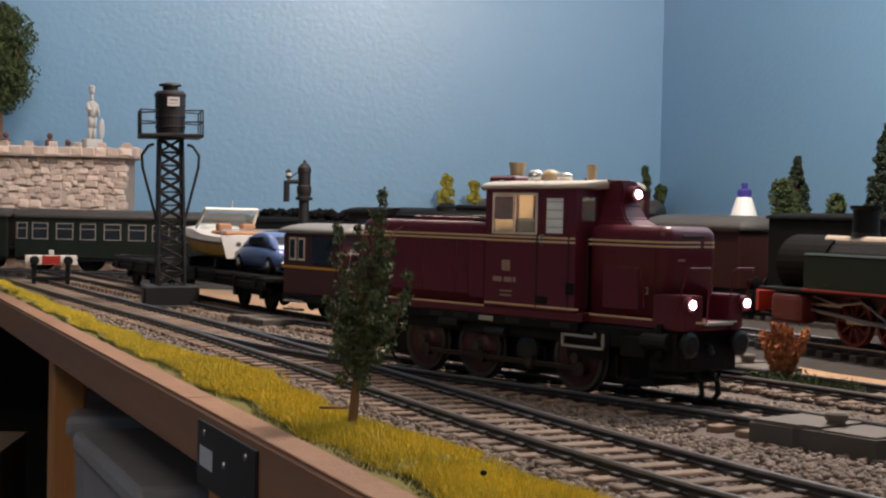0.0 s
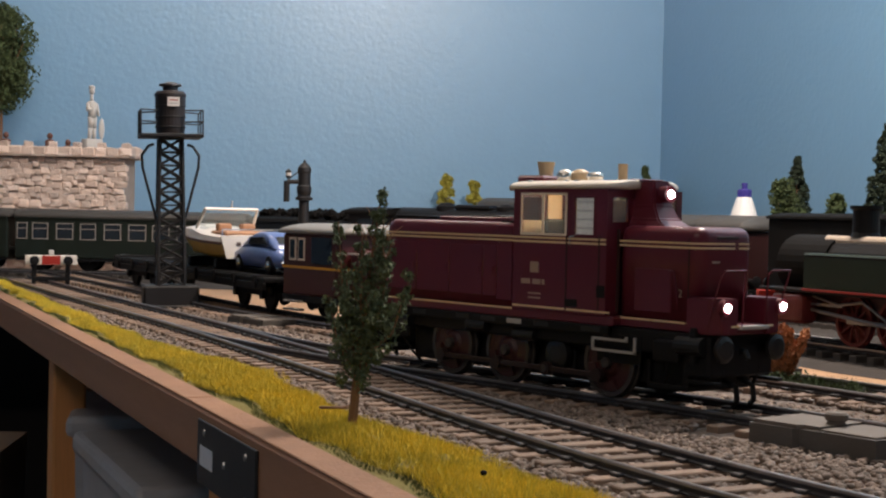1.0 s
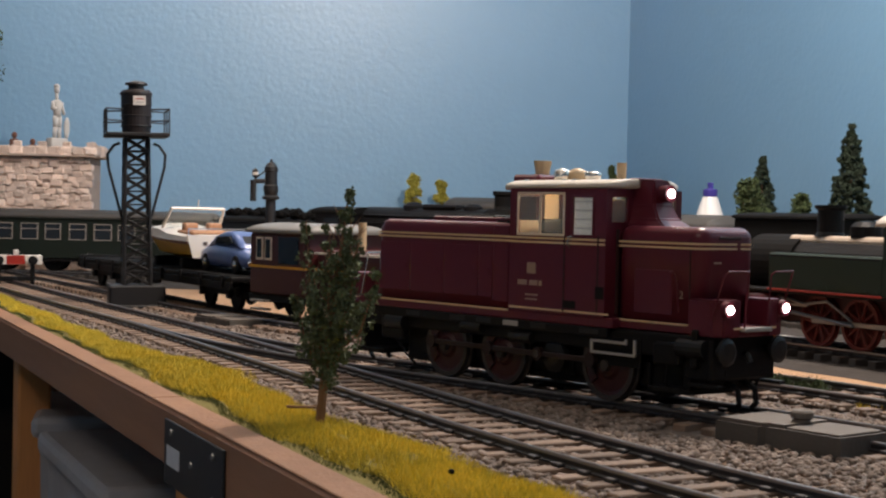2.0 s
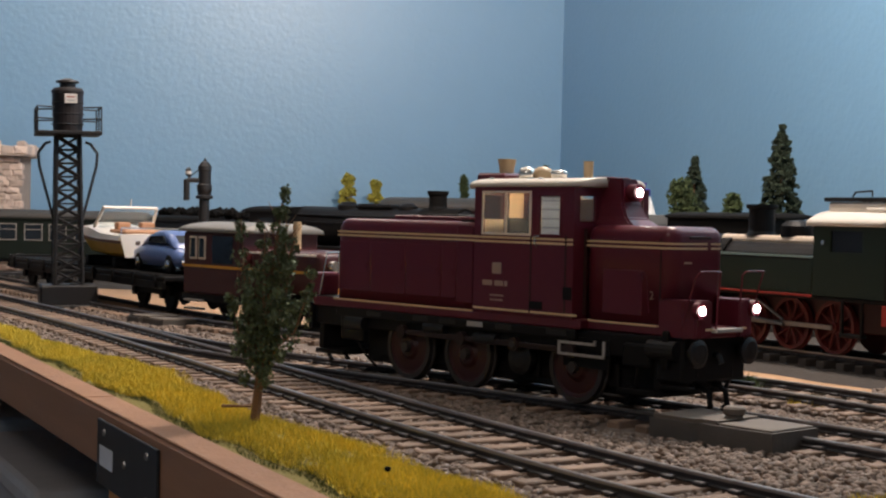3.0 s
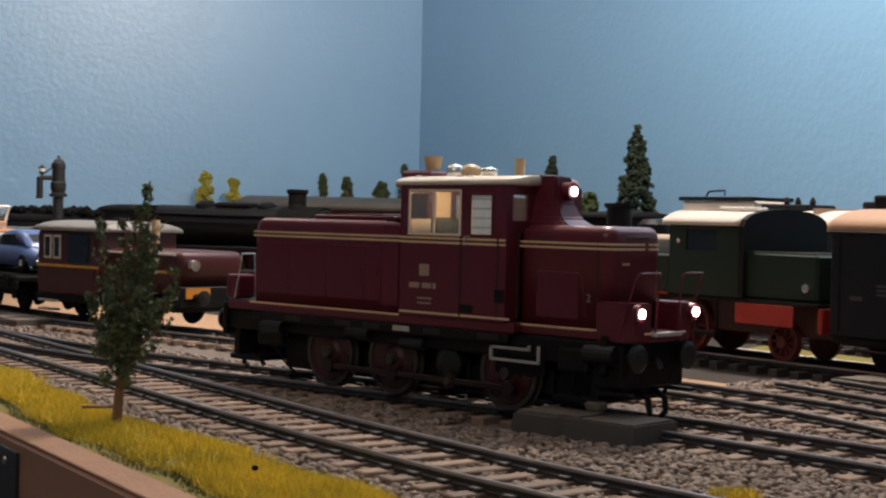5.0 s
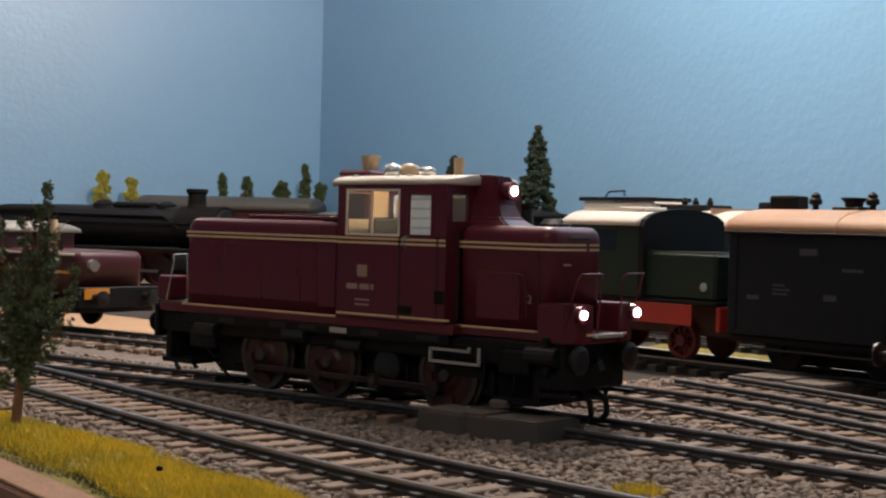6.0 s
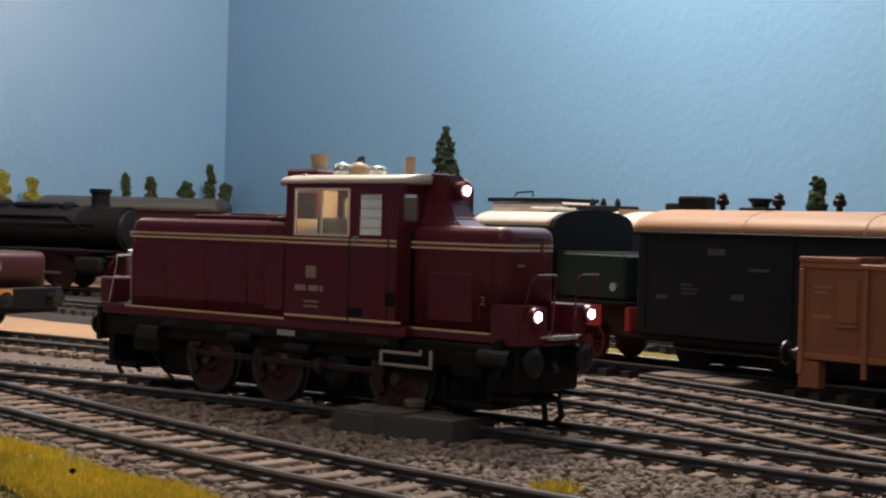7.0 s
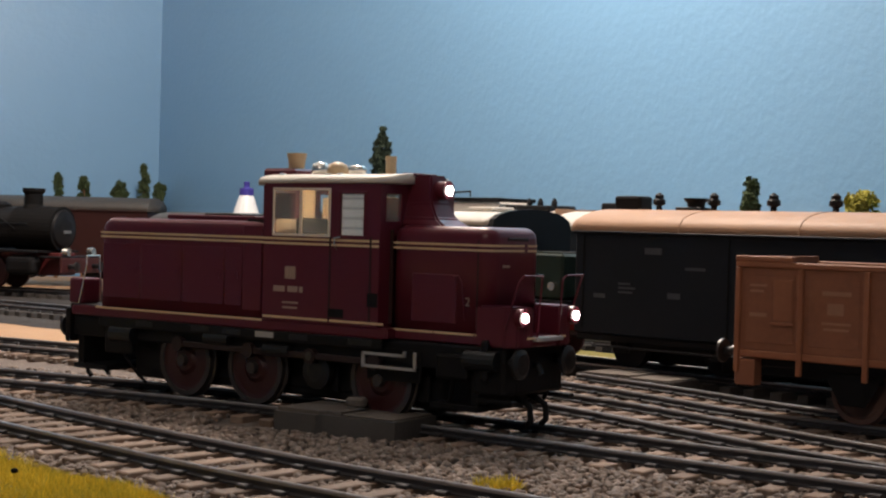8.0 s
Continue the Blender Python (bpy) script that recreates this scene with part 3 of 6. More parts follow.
    for x, dz, w2 in ((-73, -0.8, 44), (-71.5, 0.2, 47.2), (-40, 0.5, 48.4), (-8, 0.5, 48.4), (3, 0.6, 44), (7.5, 0.9, 36), (9.0, 1.2, 22)):
        ring = []
        for k in range(13):
            a = math.pi * k / 12
            ring.append((x, -w2 * math.cos(a), 118.0 + dz + 4.8 * math.sin(a) ** 0.75))
        ring += [(x, w2 - 1.5, 117.2 + dz), (x, -w2 + 1.5, 117.2 + dz)]
        rings.append(ring)
    roof = part("cab_roof", loft(B(), rings), ROOF_CREAM, t, "pale grey-white arched cab roof", smooth=True)
    part("exhaust_housing", box(-97, -74, -11, 13, 97.5, 126.5, 1.5), MAROON, t, "crimson exhaust housing behind the cab")
    part("exhaust_pipe", turn(B(), [(5.0, 126), (4.3, 129), (4.5, 133), (5.0, 136), (5.5, 138.0), (5.5, 139.0), (4.3, 139.0), (4.2, 135), (0.2, 134)], pose(-82, 0, -4.0)), BRASSY, roof, "tan flared exhaust stack")
    part("dome", turn(B(), [(6.5, 122), (6.5, 127), (5, 129.6), (2, 131), (0.2, 131.2)], pose(-58, 6, -0.5)), BRASSY, roof, "tan rounded dome", smooth=True)
    part("dome_cap", turn(B(), [(4.6, 122), (5.2, 127), (4, 129.8), (0.2, 131)], pose(-63, -2, -0.5)), SILVER, roof, "bright metal dome cap", smooth=True)
    part("roof_fan", turn(B(), [(4.4, 122), (4.4, 125), (5.0, 126), (5.0, 128), (3.4, 129), (0.2, 129.2)], pose(-39.5, 0, -0.8)), SILVER, roof, "polished roof ventilator", smooth=True)
    part("horn_pipe", cone(B(), (-17, 0, 121), (-17, 0, 133), 2.6, 2.9, 14), BRASSY, roof, "tan horn pipe")
    for xx in (-66, -34, -26):
        part("lifting_eye", tube(B(), [(xx, -30, 119), (xx + 2, -30, 122.5), (xx + 5, -30, 122.5), (xx + 7, -30, 120.5)], 0.7, 6), SILVER, roof)
    # front exhaust housing with the upper headlight
    bm = B()
    loft(bm, [[(-2, -15, 97), (27, -12, 97), (27, 12, 97), (-2, 15, 97)], [(-2, -12, 101), (20, -9.5, 101), (20, 9.5, 101), (-2, 12, 101)],
              [(-2, -10, 108), (15.5, -8, 109), (15.5, 8, 109), (-2, 10, 108)], [(-2, -9, 123), (14, -7, 123), (14, 7, 123), (-2, 9, 123)]])
    bmesh.ops.bevel(bm, geom=bm.edges[:], offset=1.0, segments=2, affect="EDGES")
    hs = part("lamp_housing", bm, MAROON, t, "crimson housing ahead of the cab carrying the top headlight")
    part("housing_cap", box(-2.6, 6, -9.6, 9.6, 122.4, 124, 0.5), MAROON, hs)
    hl = part("top_headlight", cone(B(), (12, 0, 115.4), (20.5, 0, 115.4), 4.6, 4.8, 20), MAROON, hs)
    part("lens", turn(B(), [(2.4, 0), (2.3, 0.7), (1.4, 1.4), (0.1, 1.6)], pose(20.6, 0, 115.4, 0, 90)), LAMP_GLOW, hl, "glowing white lens")
    # running frame, platform, steps
    fr = part("frame", box(-214, 11, -45, 45, 40.5, 46, 0.8), MAROON, t, "crimson sole bar")
    part("nose_frame", box(5.5, 79, -24.4, 24.4, 40.5, 46, 0.8), MAROON, fr)
    for a, b in ((4, 30), (31, 54.4), (55.6, 70)):
        part("nose_stripe", box(a, b, -24.8, -24.3, 45.0, 46.1), CREAM, fr)
    for a, b in ((-193, -68), (-67, -21.6), (-20.4, 9)):
        stripe(fr, "lower_stripe", a, b, -45.1 if a < -67 or a > 11 else -46.1, 47.3 if -68 < a < 11 else 45.0, 48.5 if -68 < a < 11 else 46.2)
    part("under_frame", box(-216, 62, -38, 38, 28, 40.3, 1), BLACK, t, "black outside frame")
    part("inner_frame", box(-176, 40, -17, 17, 6, 28.2, 1.5), BLACK, t, "black inner frame and brake rigging")
    part("skirt", box(-190, 8, -45.4, -41, 35, 40.3, 0.6), BLACK, t, "black lower sole bar")
    part("nose_skirt", box(5, 74, -25, 25, 33, 40.3, 0.6), BLACK, t)
    for xx in (-160, -118, -95, -72, -48, -10):
        part("sole_bracket", box(xx, xx + 13, -45.9, -45.2, 36.5, 39.5, 0.2), STEP_WHITE if xx in (-72,) else BLACK_GLOSS, t)
    for xe, sgn in ((62, 1), (-216, -1)):
        be = part("buffer_beam", box(min(xe, xe + 4 * sgn), max(xe, xe + 4 * sgn), -44, 44, 24, 44, 1), BLACK, t, "black buffer beam")
        for yy in (-27.5, 27.5):
            bf = turn(B(), [(4.2, 0), (4.2, 6), (2.6, 6.2), (2.6, 12), (7.2, 12.4), (7.2, 14.2), (5, 15.2), (0.1, 15.6)], pose(xe + 4.1 * sgn, yy, 33, 0, 90 * sgn), 22)
            part("buffer", bf, BLACK_GLOSS, be)
        part("coupling_hook", tube(B(), [(xe + 4 * sgn, 0, 31), (xe + 14 * sgn, 0, 31), (xe + 16 * sgn, 0, 27)], 1.7), BLACK_GLOSS, be)
        for cy in (-7, 7):
            part("coupler_claw", tube(B(), [(xe + 2 * sgn, cy, 17), (xe + 10 * sgn, cy, 14), (xe + 14 * sgn, cy, 12), (xe + 15 * sgn, cy, 5), (xe + 12 * sgn, cy, 2)], 1.5), BLACK, be, "black coupler claw")
        for yy in (-15, 15):
            part("brake_hose", tube(B(), [(xe + 4.5 * sgn, yy, 36), (xe + 10 * sgn, yy, 33), (xe + 11 * sgn, yy, 20), (xe + 8 * sgn, yy, 13)], 1.1, 7), BLACK, be)
        if sgn < 0:
            part("platform", box(xe, xe + 22, -43.5, 43.5, 44.2, 46.4, 0.4), BLACK, be, "worn end platform")
            for yy in (-26.5, 26.5):
                lb = part("lamp_box", box(-220, -208, yy - 7, yy + 7, 46.5, 61.5, 1.5, 2), MAROON, t, "crimson lamp bracket")
                part("lamp_rim", cone(B(), (-219.8, yy, 55), (-222.6, yy, 55), 4.8, 4.5, 20), MAROON, lb)
                part("lens", turn(B(), [(2.4, 0), (2.3, 0.7), (1.4, 1.4), (0.1, 1.6)], pose(-222.7, yy, 55, 0, -90)), SILVER, lb, "unlit lens")
            for s in (-1, 1):
                part("handrail", tube(B(), [(xe + 6, s * 42, 46), (xe + 12, s * 41, 70), (xe + 10, s * 38, 74.5), (xe + 4, s * 12, 74.5), (xe + 4, s * 10, 46)], 0.55, 7), SILVER, t)
        else:
            part("front_plate", box(64, 83, -11, 12, 43.4, 45.6, 0.4), STEP_WHITE, be, "worn pale end platform")
            for s in (-1, 1):
                lo, hi = (11.5, 28.0)
                bm = B()
                prism(bm, [(58, s * hi), (74, s * hi), (79.5, s * (hi - 4)), (80.5, s * (hi - 9)), (80.5, s * lo), (66, s * lo), (58, s * 21)], "z", 40.6, 60)
                bmesh.ops.bevel(bm, geom=bm.edges[:], offset=0.9, segments=2, affect="EDGES")
                lb = part("lamp_corner", bm, MAROON, t, "crimson corner block with a headlight")
                part("nose_stripe", box(70 if s < 0 else 66, 80.9, s * lo - 0.3 if s > 0 else -lo - 6, s * lo + 6 if s > 0 else -lo + 0.3, 44.6, 45.7), CREAM, lb)
                part("corner_rim", cone(B(), (79.5, s * 23.4, 55.2), (82.6, s * 23.4, 55.2), 4.6, 4.3, 20), MAROON, lb)
                part("corner_lens", turn(B(), [(2.3, 0), (2.2, 0.6), (1.4, 1.2), (0.1, 1.4)], pose(82.7, s * 23.4, 55.2, 0, 90)), LAMP_GLOW, lb, "glowing white lens")
                part("front_rail", tube(B(), [(74, s * 28.2, 47), (82, s * 28.4, 72), (84, s * 27, 75), (84.5, s * 11, 75), (83, s * 9.5, 73), (81, s * 9.5, 44)], 0.5, 7), MAROON, t)
                part("pilot_step", box(60, 80, s * 26 - 2.5, s * 26 + 2.5, 14, 16, 0.4), BLACK, t)
            part("pilot", box(56, 74, -27, 27, 17, 40.2, 1.5), BLACK, t, "black end frame with steps")
        part("guard_iron", box(min(xe - 30 * sgn, xe - 2 * sgn), max(xe - 30 * sgn, xe - 2 * sgn), -40, 40, 9, 12, 0.5), BLACK, t)
        part("end_stay", box(min(xe - 8 * sgn, xe - 3 * sgn), max(xe - 8 * sgn, xe - 3 * sgn), -36, 36, 12, 28, 0.5), BLACK, t)
    # side steps
    sb = B()
    bx(sb, -1, 27.5, -48.2, -46.8, 26.3, 27.7)
    bx(sb, -1, 0.4, -48.2, -46.8, 26.3, 34)
    bx(sb, 26.1, 27.5, -48.2, -46.8, 26.3, 35.5)
    bx(sb, 20.6, 22, -48.2, -46.8, 32.6, 35.5)
    bx(sb, -1, 22, -48.2, -46.8, 32.6, 34)
    part("side_step", sb, STEP_WHITE, t, "pale edged side step")
    part("step_tread", box(0.5, 26, -47.8, -38, 26.6, 27.6), BLACK, t)
    part("step_back", box(-1, 27, -39, -37.8, 20, 36), BLACK, t)
    for xx, zz, r in ((62, 34, 5), (-100, 33, 4), (-58, 30, 3.4), (-172, 31, 5)):
        part("air_tank", cone(B(), (xx - 9, -40, zz), (xx + 9, -40, zz), r, r, 14), BLACK_GLOSS, t)
    part("sand_box", box(36, 54, -44, -36, 24, 36, 1.2), BLACK, t)
    part("sand_box", box(-186, -164, -44, -36, 20, 36, 1.2), BLACK, t)
    tube_p = tube(B(), [(45, -41, 24), (40, -32, 12), (33, -27, 5)], 1.0, 6)
    part("sand_pipe", tube_p, BLACK, t)
    part("sand_pipe", tube(B(), [(-172, -41, 20), (-167, -32, 10), (-161, -27, 4)], 1.0, 6), BLACK, t)
    # brake gear and inner chassis
    part("chassis", box(-175, 60, -17, 17, 10, 28, 1), BLACK, t)
    for xx in (-112, -26, 24):
        part("brake_block", box(xx - 3, xx + 3, -25, -20, 10, 24, 1), BLACK, t)
    return t


def slim(t):
    """Draws the upper works in to the true width and length of the model; round fittings keep their shape and only move."""
    xs = ([-220, -193, -67.5, -22, -16, -2.5, 6, 18, 42, 76, 110], [-233, -206, -76, -31.5, -24, -9, 1.5, 15.5, 43.6, 76, 110])
    ys = ([0, 15, 46, 60], [0, 15, 31.5, 40])
    kept = ("front_hood", "nose_frame", "nose_skirt", "nose_door", "nose_handrail", "nose_seam", "nose_gap", "nose_stripe", "nose_mark", "nose_louvre", "end_number", "lamp_corner", "corner_rim", "corner_lens", "front_rail", "front_plate", "pilot", "pilot_step", "exhaust_pipe", "dome", "dome_cap", "roof_fan", "horn_pipe", "exhaust_housing", "lamp_housing", "housing_cap", "top_headlight", "chassis")
    moved = ("lamp_box", "lamp_rim", "lens", "buffer", "air_tank", "brake_hose", "door_handle", "lifting_eye", "coupling_hook", "coupler_claw")

    def place(x, y):
        return float(np.interp(x, *xs)), math.copysign(float(np.interp(abs(y), *ys)), y)

    for ob in t.children_recursive:
        base = ob.name.split(".")[0]
        if base in kept or (base == "lens" and ob.parent.name.startswith("top_headlight")):
            continue
        co = np.empty(len(ob.data.vertices) * 3)
        ob.data.vertices.foreach_get("co", co)
        co = co.reshape(-1, 3) * 1000
        if base in moved:
            cx, cy = (co[:, 0].min() + co[:, 0].max()) / 2, (co[:, 1].min() + co[:, 1].max()) / 2
            x, y = place(cx, cy)
            co += np.array([x - cx, y - cy, 0])
        else:
            co[:, 0] = np.interp(co[:, 0], *xs)
            co[:, 1] = np.sign(co[:, 1]) * np.interp(np.abs(co[:, 1]), *ys)
        ob.data.vertices.foreach_set("co", (co * MM).reshape(-1))
        ob.data.update()
    return t


loco = slim(crimson_shunter())
WHEELS = []
for wx, wr in ((-138, 19.5), (-85.5, 19.5), (0, 19.5)):
    for side in (-1, 1):
        WHEELS.append((wheel_disc(loco, wx, side * 23.6, wr, side), wx, side, wr))
for side in (-1, 1):
    jk = part("jackshaft", turn(B(), [(0.1, -3), (9, -3), (9, 1.5), (5, 2.4), (0.1, 2.6)], pose(0, 0, 0, -90 * side), 20), BLACK_GLOSS, loco)
    jk.matrix_basis = pose(-42 * MM, side * 25 * MM, 20.5 * MM)
    WHEELS.append((jk, -42, side, 19.5))
RODS = []
for side in (-1, 1):
    rb = B()
    bx(rb, -138, 0, side * 30 - 1.1, side * 30 + 1.1, -1.6, 1.6, 0.4)
    for rx in (-138, -85.5, -42, 0):
        cone(rb, (rx, side * 30 - 1.8, 0), (rx, side * 30 + 1.8, 0), 4.0, 4.0, 16)
    rod = part("coupling_rod", rb, mat("rod_red_steel", (0.022, 0.010, 0.010), 0.5, 0.2), loco, "dull red coupling rod")
    RODS.append((rod, side))
    part("crank_pin", cone(B(), (-42, side * 30 - 2, 0), (-42, side * 32.6, 0), 2.2, 2.0, 12), TYRE_DARK, rod)

# ---- the other trains ----
GREEN_LOCO = mat("locomotive_green", (0.0095, 0.022, 0.014), 0.42, var=0.15, scale=25, spec=0.35)
COACH_GREEN = mat("coach_dark_green", (0.010, 0.015, 0.011), 0.45, var=0.2, scale=20, spec=0.3)
COACH_BLACK = mat("coach_blue_black", (0.0085, 0.011, 0.015), 0.5, var=0.25, scale=20, spec=0.18)
ROOF_TAN = mat("dusty_tan_roof", (0.42, 0.25, 0.155), 0.55, var=0.18, scale=14, spec=0.4)
ROOF_GREY = mat("grey_coach_roof", (0.055, 0.050, 0.046), 0.6, var=0.2, scale=14)
ROOF_WHITE = mat("pale_roof", (0.56, 0.51, 0.45), 0.45, var=0.12, scale=14)
OXIDE = mat("oxide_brown_wagon", (0.27, 0.098, 0.045), 0.7, var=0.2, dirt=(0.12, 0.048, 0.026), scale=32, bump=0.0002, bscale=400)
OXIDE_EDGE = mat("oxide_brown_edge", (0.31, 0.11, 0.045), 0.6, var=0.2, dirt=(0.15, 0.055, 0.028), scale=25)
COACH_RED = mat("coach_wine_red", (0.030, 0.009, 0.008), 0.5, var=0.2, scale=20, spec=0.25)
KO_RED = mat("small_shunter_red", (0.055, 0.009, 0.010), 0.42, var=0.15, scale=20)
YELLOW = mat("yellow_line", (0.55, 0.27, 0.03), 0.5, var=0.12)
ORANGE = mat("orange_plate", (0.60, 0.22, 0.02), 0.5, var=0.12)
WIN_DARK = mat("dark_window_glass", (0.02, 0.024, 0.03), 0.12, var=0.2)
BOAT_WHITE = mat("boat_gelcoat", (0.75, 0.69, 0.62), 0.3, var=0.06)
BOAT_YELLOW = mat("boat_yellow_band", (0.66, 0.38, 0.03), 0.35, var=0.1)
BOAT_TAN = mat("boat_tan_seat", (0.42, 0.22, 0.12), 0.6, var=0.15)
CAR_BLUE = mat("pale_blue_lacquer", (0.11, 0.17, 0.38), 0.28, var=0.08, spec=0.6)
COACH_FRAME = mat("coach_window_frame", (0.34, 0.30, 0.26), 0.5, var=0.1)
CHROME = mat("chrome", (0.8, 0.8, 0.8), 0.12, 1.0, var=0.05)


def stand(x, y, heading, z=RAIL_Z):
    return pose(x, y, z * MM, 0, 0, heading)


def buffers(parent, x, sgn, z=33, y=27.5, material=None):
    for yy in (-y, y):
        part("buffer", turn(B(), [(3.4, 0), (3.4, 6), (2.2, 6.2), (2.2, 11), (6.6, 11.4), (6.6, 13), (0.1, 14)], pose(x, yy, z, 0, 90 * sgn), 16), material or BLACK_GLOSS, parent)


def small_wheels(parent, x, r=15.5, material=None):
    """A wheelset with its axle boxes."""
    ws = part("wheelset", cone(B(), (x, -22, r), (x, 22, r), 2.4, 2.4, 10), BLACK, parent)
    for s in (-1, 1):
        part("wheel", turn(B(), [(0.1, -2.5), (r + 1.2, -2.5), (r + 1.2, -1.3), (r, -1), (r, 2), (r - 2.5, 2), (r - 3, 0.8), (4, 1.2), (3, 2.6), (0.1, 2.8)], pose(x, s * 23.6, r, -90 * s), 22), material or BLACK, ws)
        part("axle_box", box(x - 5, x + 5, s * 29 - 3, s * 29 + 3, r - 5, r + 6, 0.8), BLACK, ws)
        part("spring", box(x - 15, x + 15, s * 29 - 1.5, s * 29 + 1.5, r + 6.2, r + 9, 0.6), BLACK, ws)
    return ws


def bogie(parent, x, base=78, r=15.5):
    b = part("bogie", box(x - base / 2 - 14, x + base / 2 + 14, -31, -27, 14, 24, 1), BLACK, parent, "black bogie")
    part("side_frame", box(x - base / 2 - 14, x + base / 2 + 14, 27, 31, 14, 24, 1), BLACK, b)
    part("bolster", box(x - 10, x + 10, -27, 27, 16, 24, 1), BLACK, b)
    for s in (-1, 1):
        for xx in (x - base / 2, x + base / 2):
            part("wheel", turn(B(), [(0.1, -2.5), (r + 1.2, -2.5), (r + 1.2, -1.3), (r, -1), (r, 2), (4, 1.2), (0.1, 2.8)], pose(xx, s * 23.6, r, -90 * s), 20), BLACK, b)
            part("axle_box", box(xx - 4.5, xx + 4.5, s * 33 - 2, s * 33 + 2, 11, 20, 0.6), BLACK, b)
    return b


def coach(name, m, length, low, eave, crown, body_mat, roof_mat, label, half=45.0, windows=(), win_z=(56, 76), frame_mat=None, vents=(), roof_end=None):
    """A carriage: body, bowed roof, windows in frames on the near side, bogies."""
    t = thing(name, m, label, "railway coach")
    body = part("body", box(0, length, -half, half, low, eave - 0.5, 1.2), body_mat, t)
    rings = []
    for x, k in ((-2.5, 0.86), (1.5, 1.0), (length - 1.5, 1.0), (length + 2.5, 0.86)):
        ring = []
        for j in range(15):
            a = math.pi * j / 14
            ring.append((x, -(half + 2) * math.cos(a), eave + (crown - eave) * k * math.sin(a) ** 0.7))
        rings.append(ring)
    roof = part("roof", loft(B(), rings), roof_mat, t, smooth=True)
    for x in range(90, int(length), 92):
        part("roof_seam", prism(B(), [(-(half + 2.3) * math.cos(math.pi * j / 14), eave + (crown - eave) * math.sin(math.pi * j / 14) ** 0.7 + 0.35) for j in range(15)], "x", x, x + 0.9), roof_mat, roof)
    part("gutter", box(0, length, -half - 2.6, -half - 1.4, eave - 1.2, eave + 0.4, 0.3), body_mat, roof)
    for x0, x1 in windows:
        fb = B()
        z0, z1 = win_z
        for a, b, c, d in ((x0 - 1.2, x1 + 1.2, z0 - 1.2, z0), (x0 - 1.2, x1 + 1.2, z1, z1 + 1.2), (x0 - 1.2, x0, z0, z1), (x1, x1 + 1.2, z0, z1), (x0, x1, (z0 + z1 * 2) / 3 - 0.5, (z0 + z1 * 2) / 3 + 0.5)):
            bx(fb, a, b, -half - 0.8, -half + 0.2, c, d)
        w = part("window", fb, frame_mat or COACH_FRAME, t, "window in a pale metal frame")
        part("pane", box(x0, x1, -half - 0.3, -half + 0.1, z0, z1), WIN_DARK, w)
    for x in vents:
        v = part("roof_vent", turn(B(), [(2.2, crown - 2), (2.2, crown + 3), (4.6, crown + 4), (4.6, crown + 6.5), (3.2, crown + 8), (3.4, crown + 10.5), (1.0, crown + 12.5), (0.1, crown + 12.6)], pose(x, 0, 0), 14), BLACK, roof, "black roof ventilator")
    part("sole_bar", box(1, length - 1, -half + 3, half - 3, low - 5, low - 0.2, 0.6), BLACK, t)
    for x in (min(75, length * 0.2), length - min(75, length * 0.2)):
        bogie(t, x)
    part("battery_box", box(length * 0.42, length * 0.56, -36, -14, 8, low - 5.2, 1.5), BLACK, t)
    buffers(t, 0, -1)
    buffers(t, length, 1)
    return t


# dark van-like coach with the dusty roof, on the far track
tan = coach("express_coach", stand(0.483, 0.988, -64), 520, 24, 97, 114, COACH_BLACK, ROOF_TAN, "blue-black railway coach with a dusty tan roof", half=46)
for x in (40, 87, 135, 182, 230, 278):
    part("roof_vent", turn(B(), [(2.2, 110), (2.2, 117), (4.6, 118), (4.6, 121), (3.2, 122.5), (3.4, 124.5), (1.0, 126.5), (0.1, 126.6)], pose(x, 0, 0), 14), BLACK, tan, "black roof ventilator")
part("roof_cover", box(60, 82, -9, 9, 113, 116, 0.6), BLACK, tan)
part("roof_cowl", turn(B(), [(6, 115), (6.5, 119), (9, 121.5), (9, 122.5), (0.1, 122.7)], pose(72, 0, 0), 18), BLACK, tan)
part("end_cowl", box(-24 + 26, 26, -4, 12, 112, 124, 2, 2), BLACK, tan, "black cowl with a white mark on the roof end")
for x0, x1, z0, z1 in ((62, 76, 82, 86.5), (40, 50, 60, 61.5), (40, 54, 57, 58.5), (40, 52, 54, 55.5), (18, 28, 50, 53), (82, 92, 52, 56), (96, 112, 72, 74)):
    part("faded_lettering", box(x0, x1, -46.5, -46.0, z0, z1), mat("faded_grey_lettering", (0.045, 0.05, 0.058), 0.7), tan)
for x in (8, 130, 250):
    part("door_seam", box(x, x + 0.8, -46.4, -45.9, 28, 94), BLACK_MATT, tan)
part("step_board", box(20, 480, -50, -43, 15, 16.5, 0.4), BLACK, tan)
part("under_truss", box(120, 400, -36, -20, 5, 19, 1.0), BLACK, tan, "black underframe boxes")
part("brake_rigging", box(30, 120, -12, 12, 4, 18, 1.0), BLACK, tan)


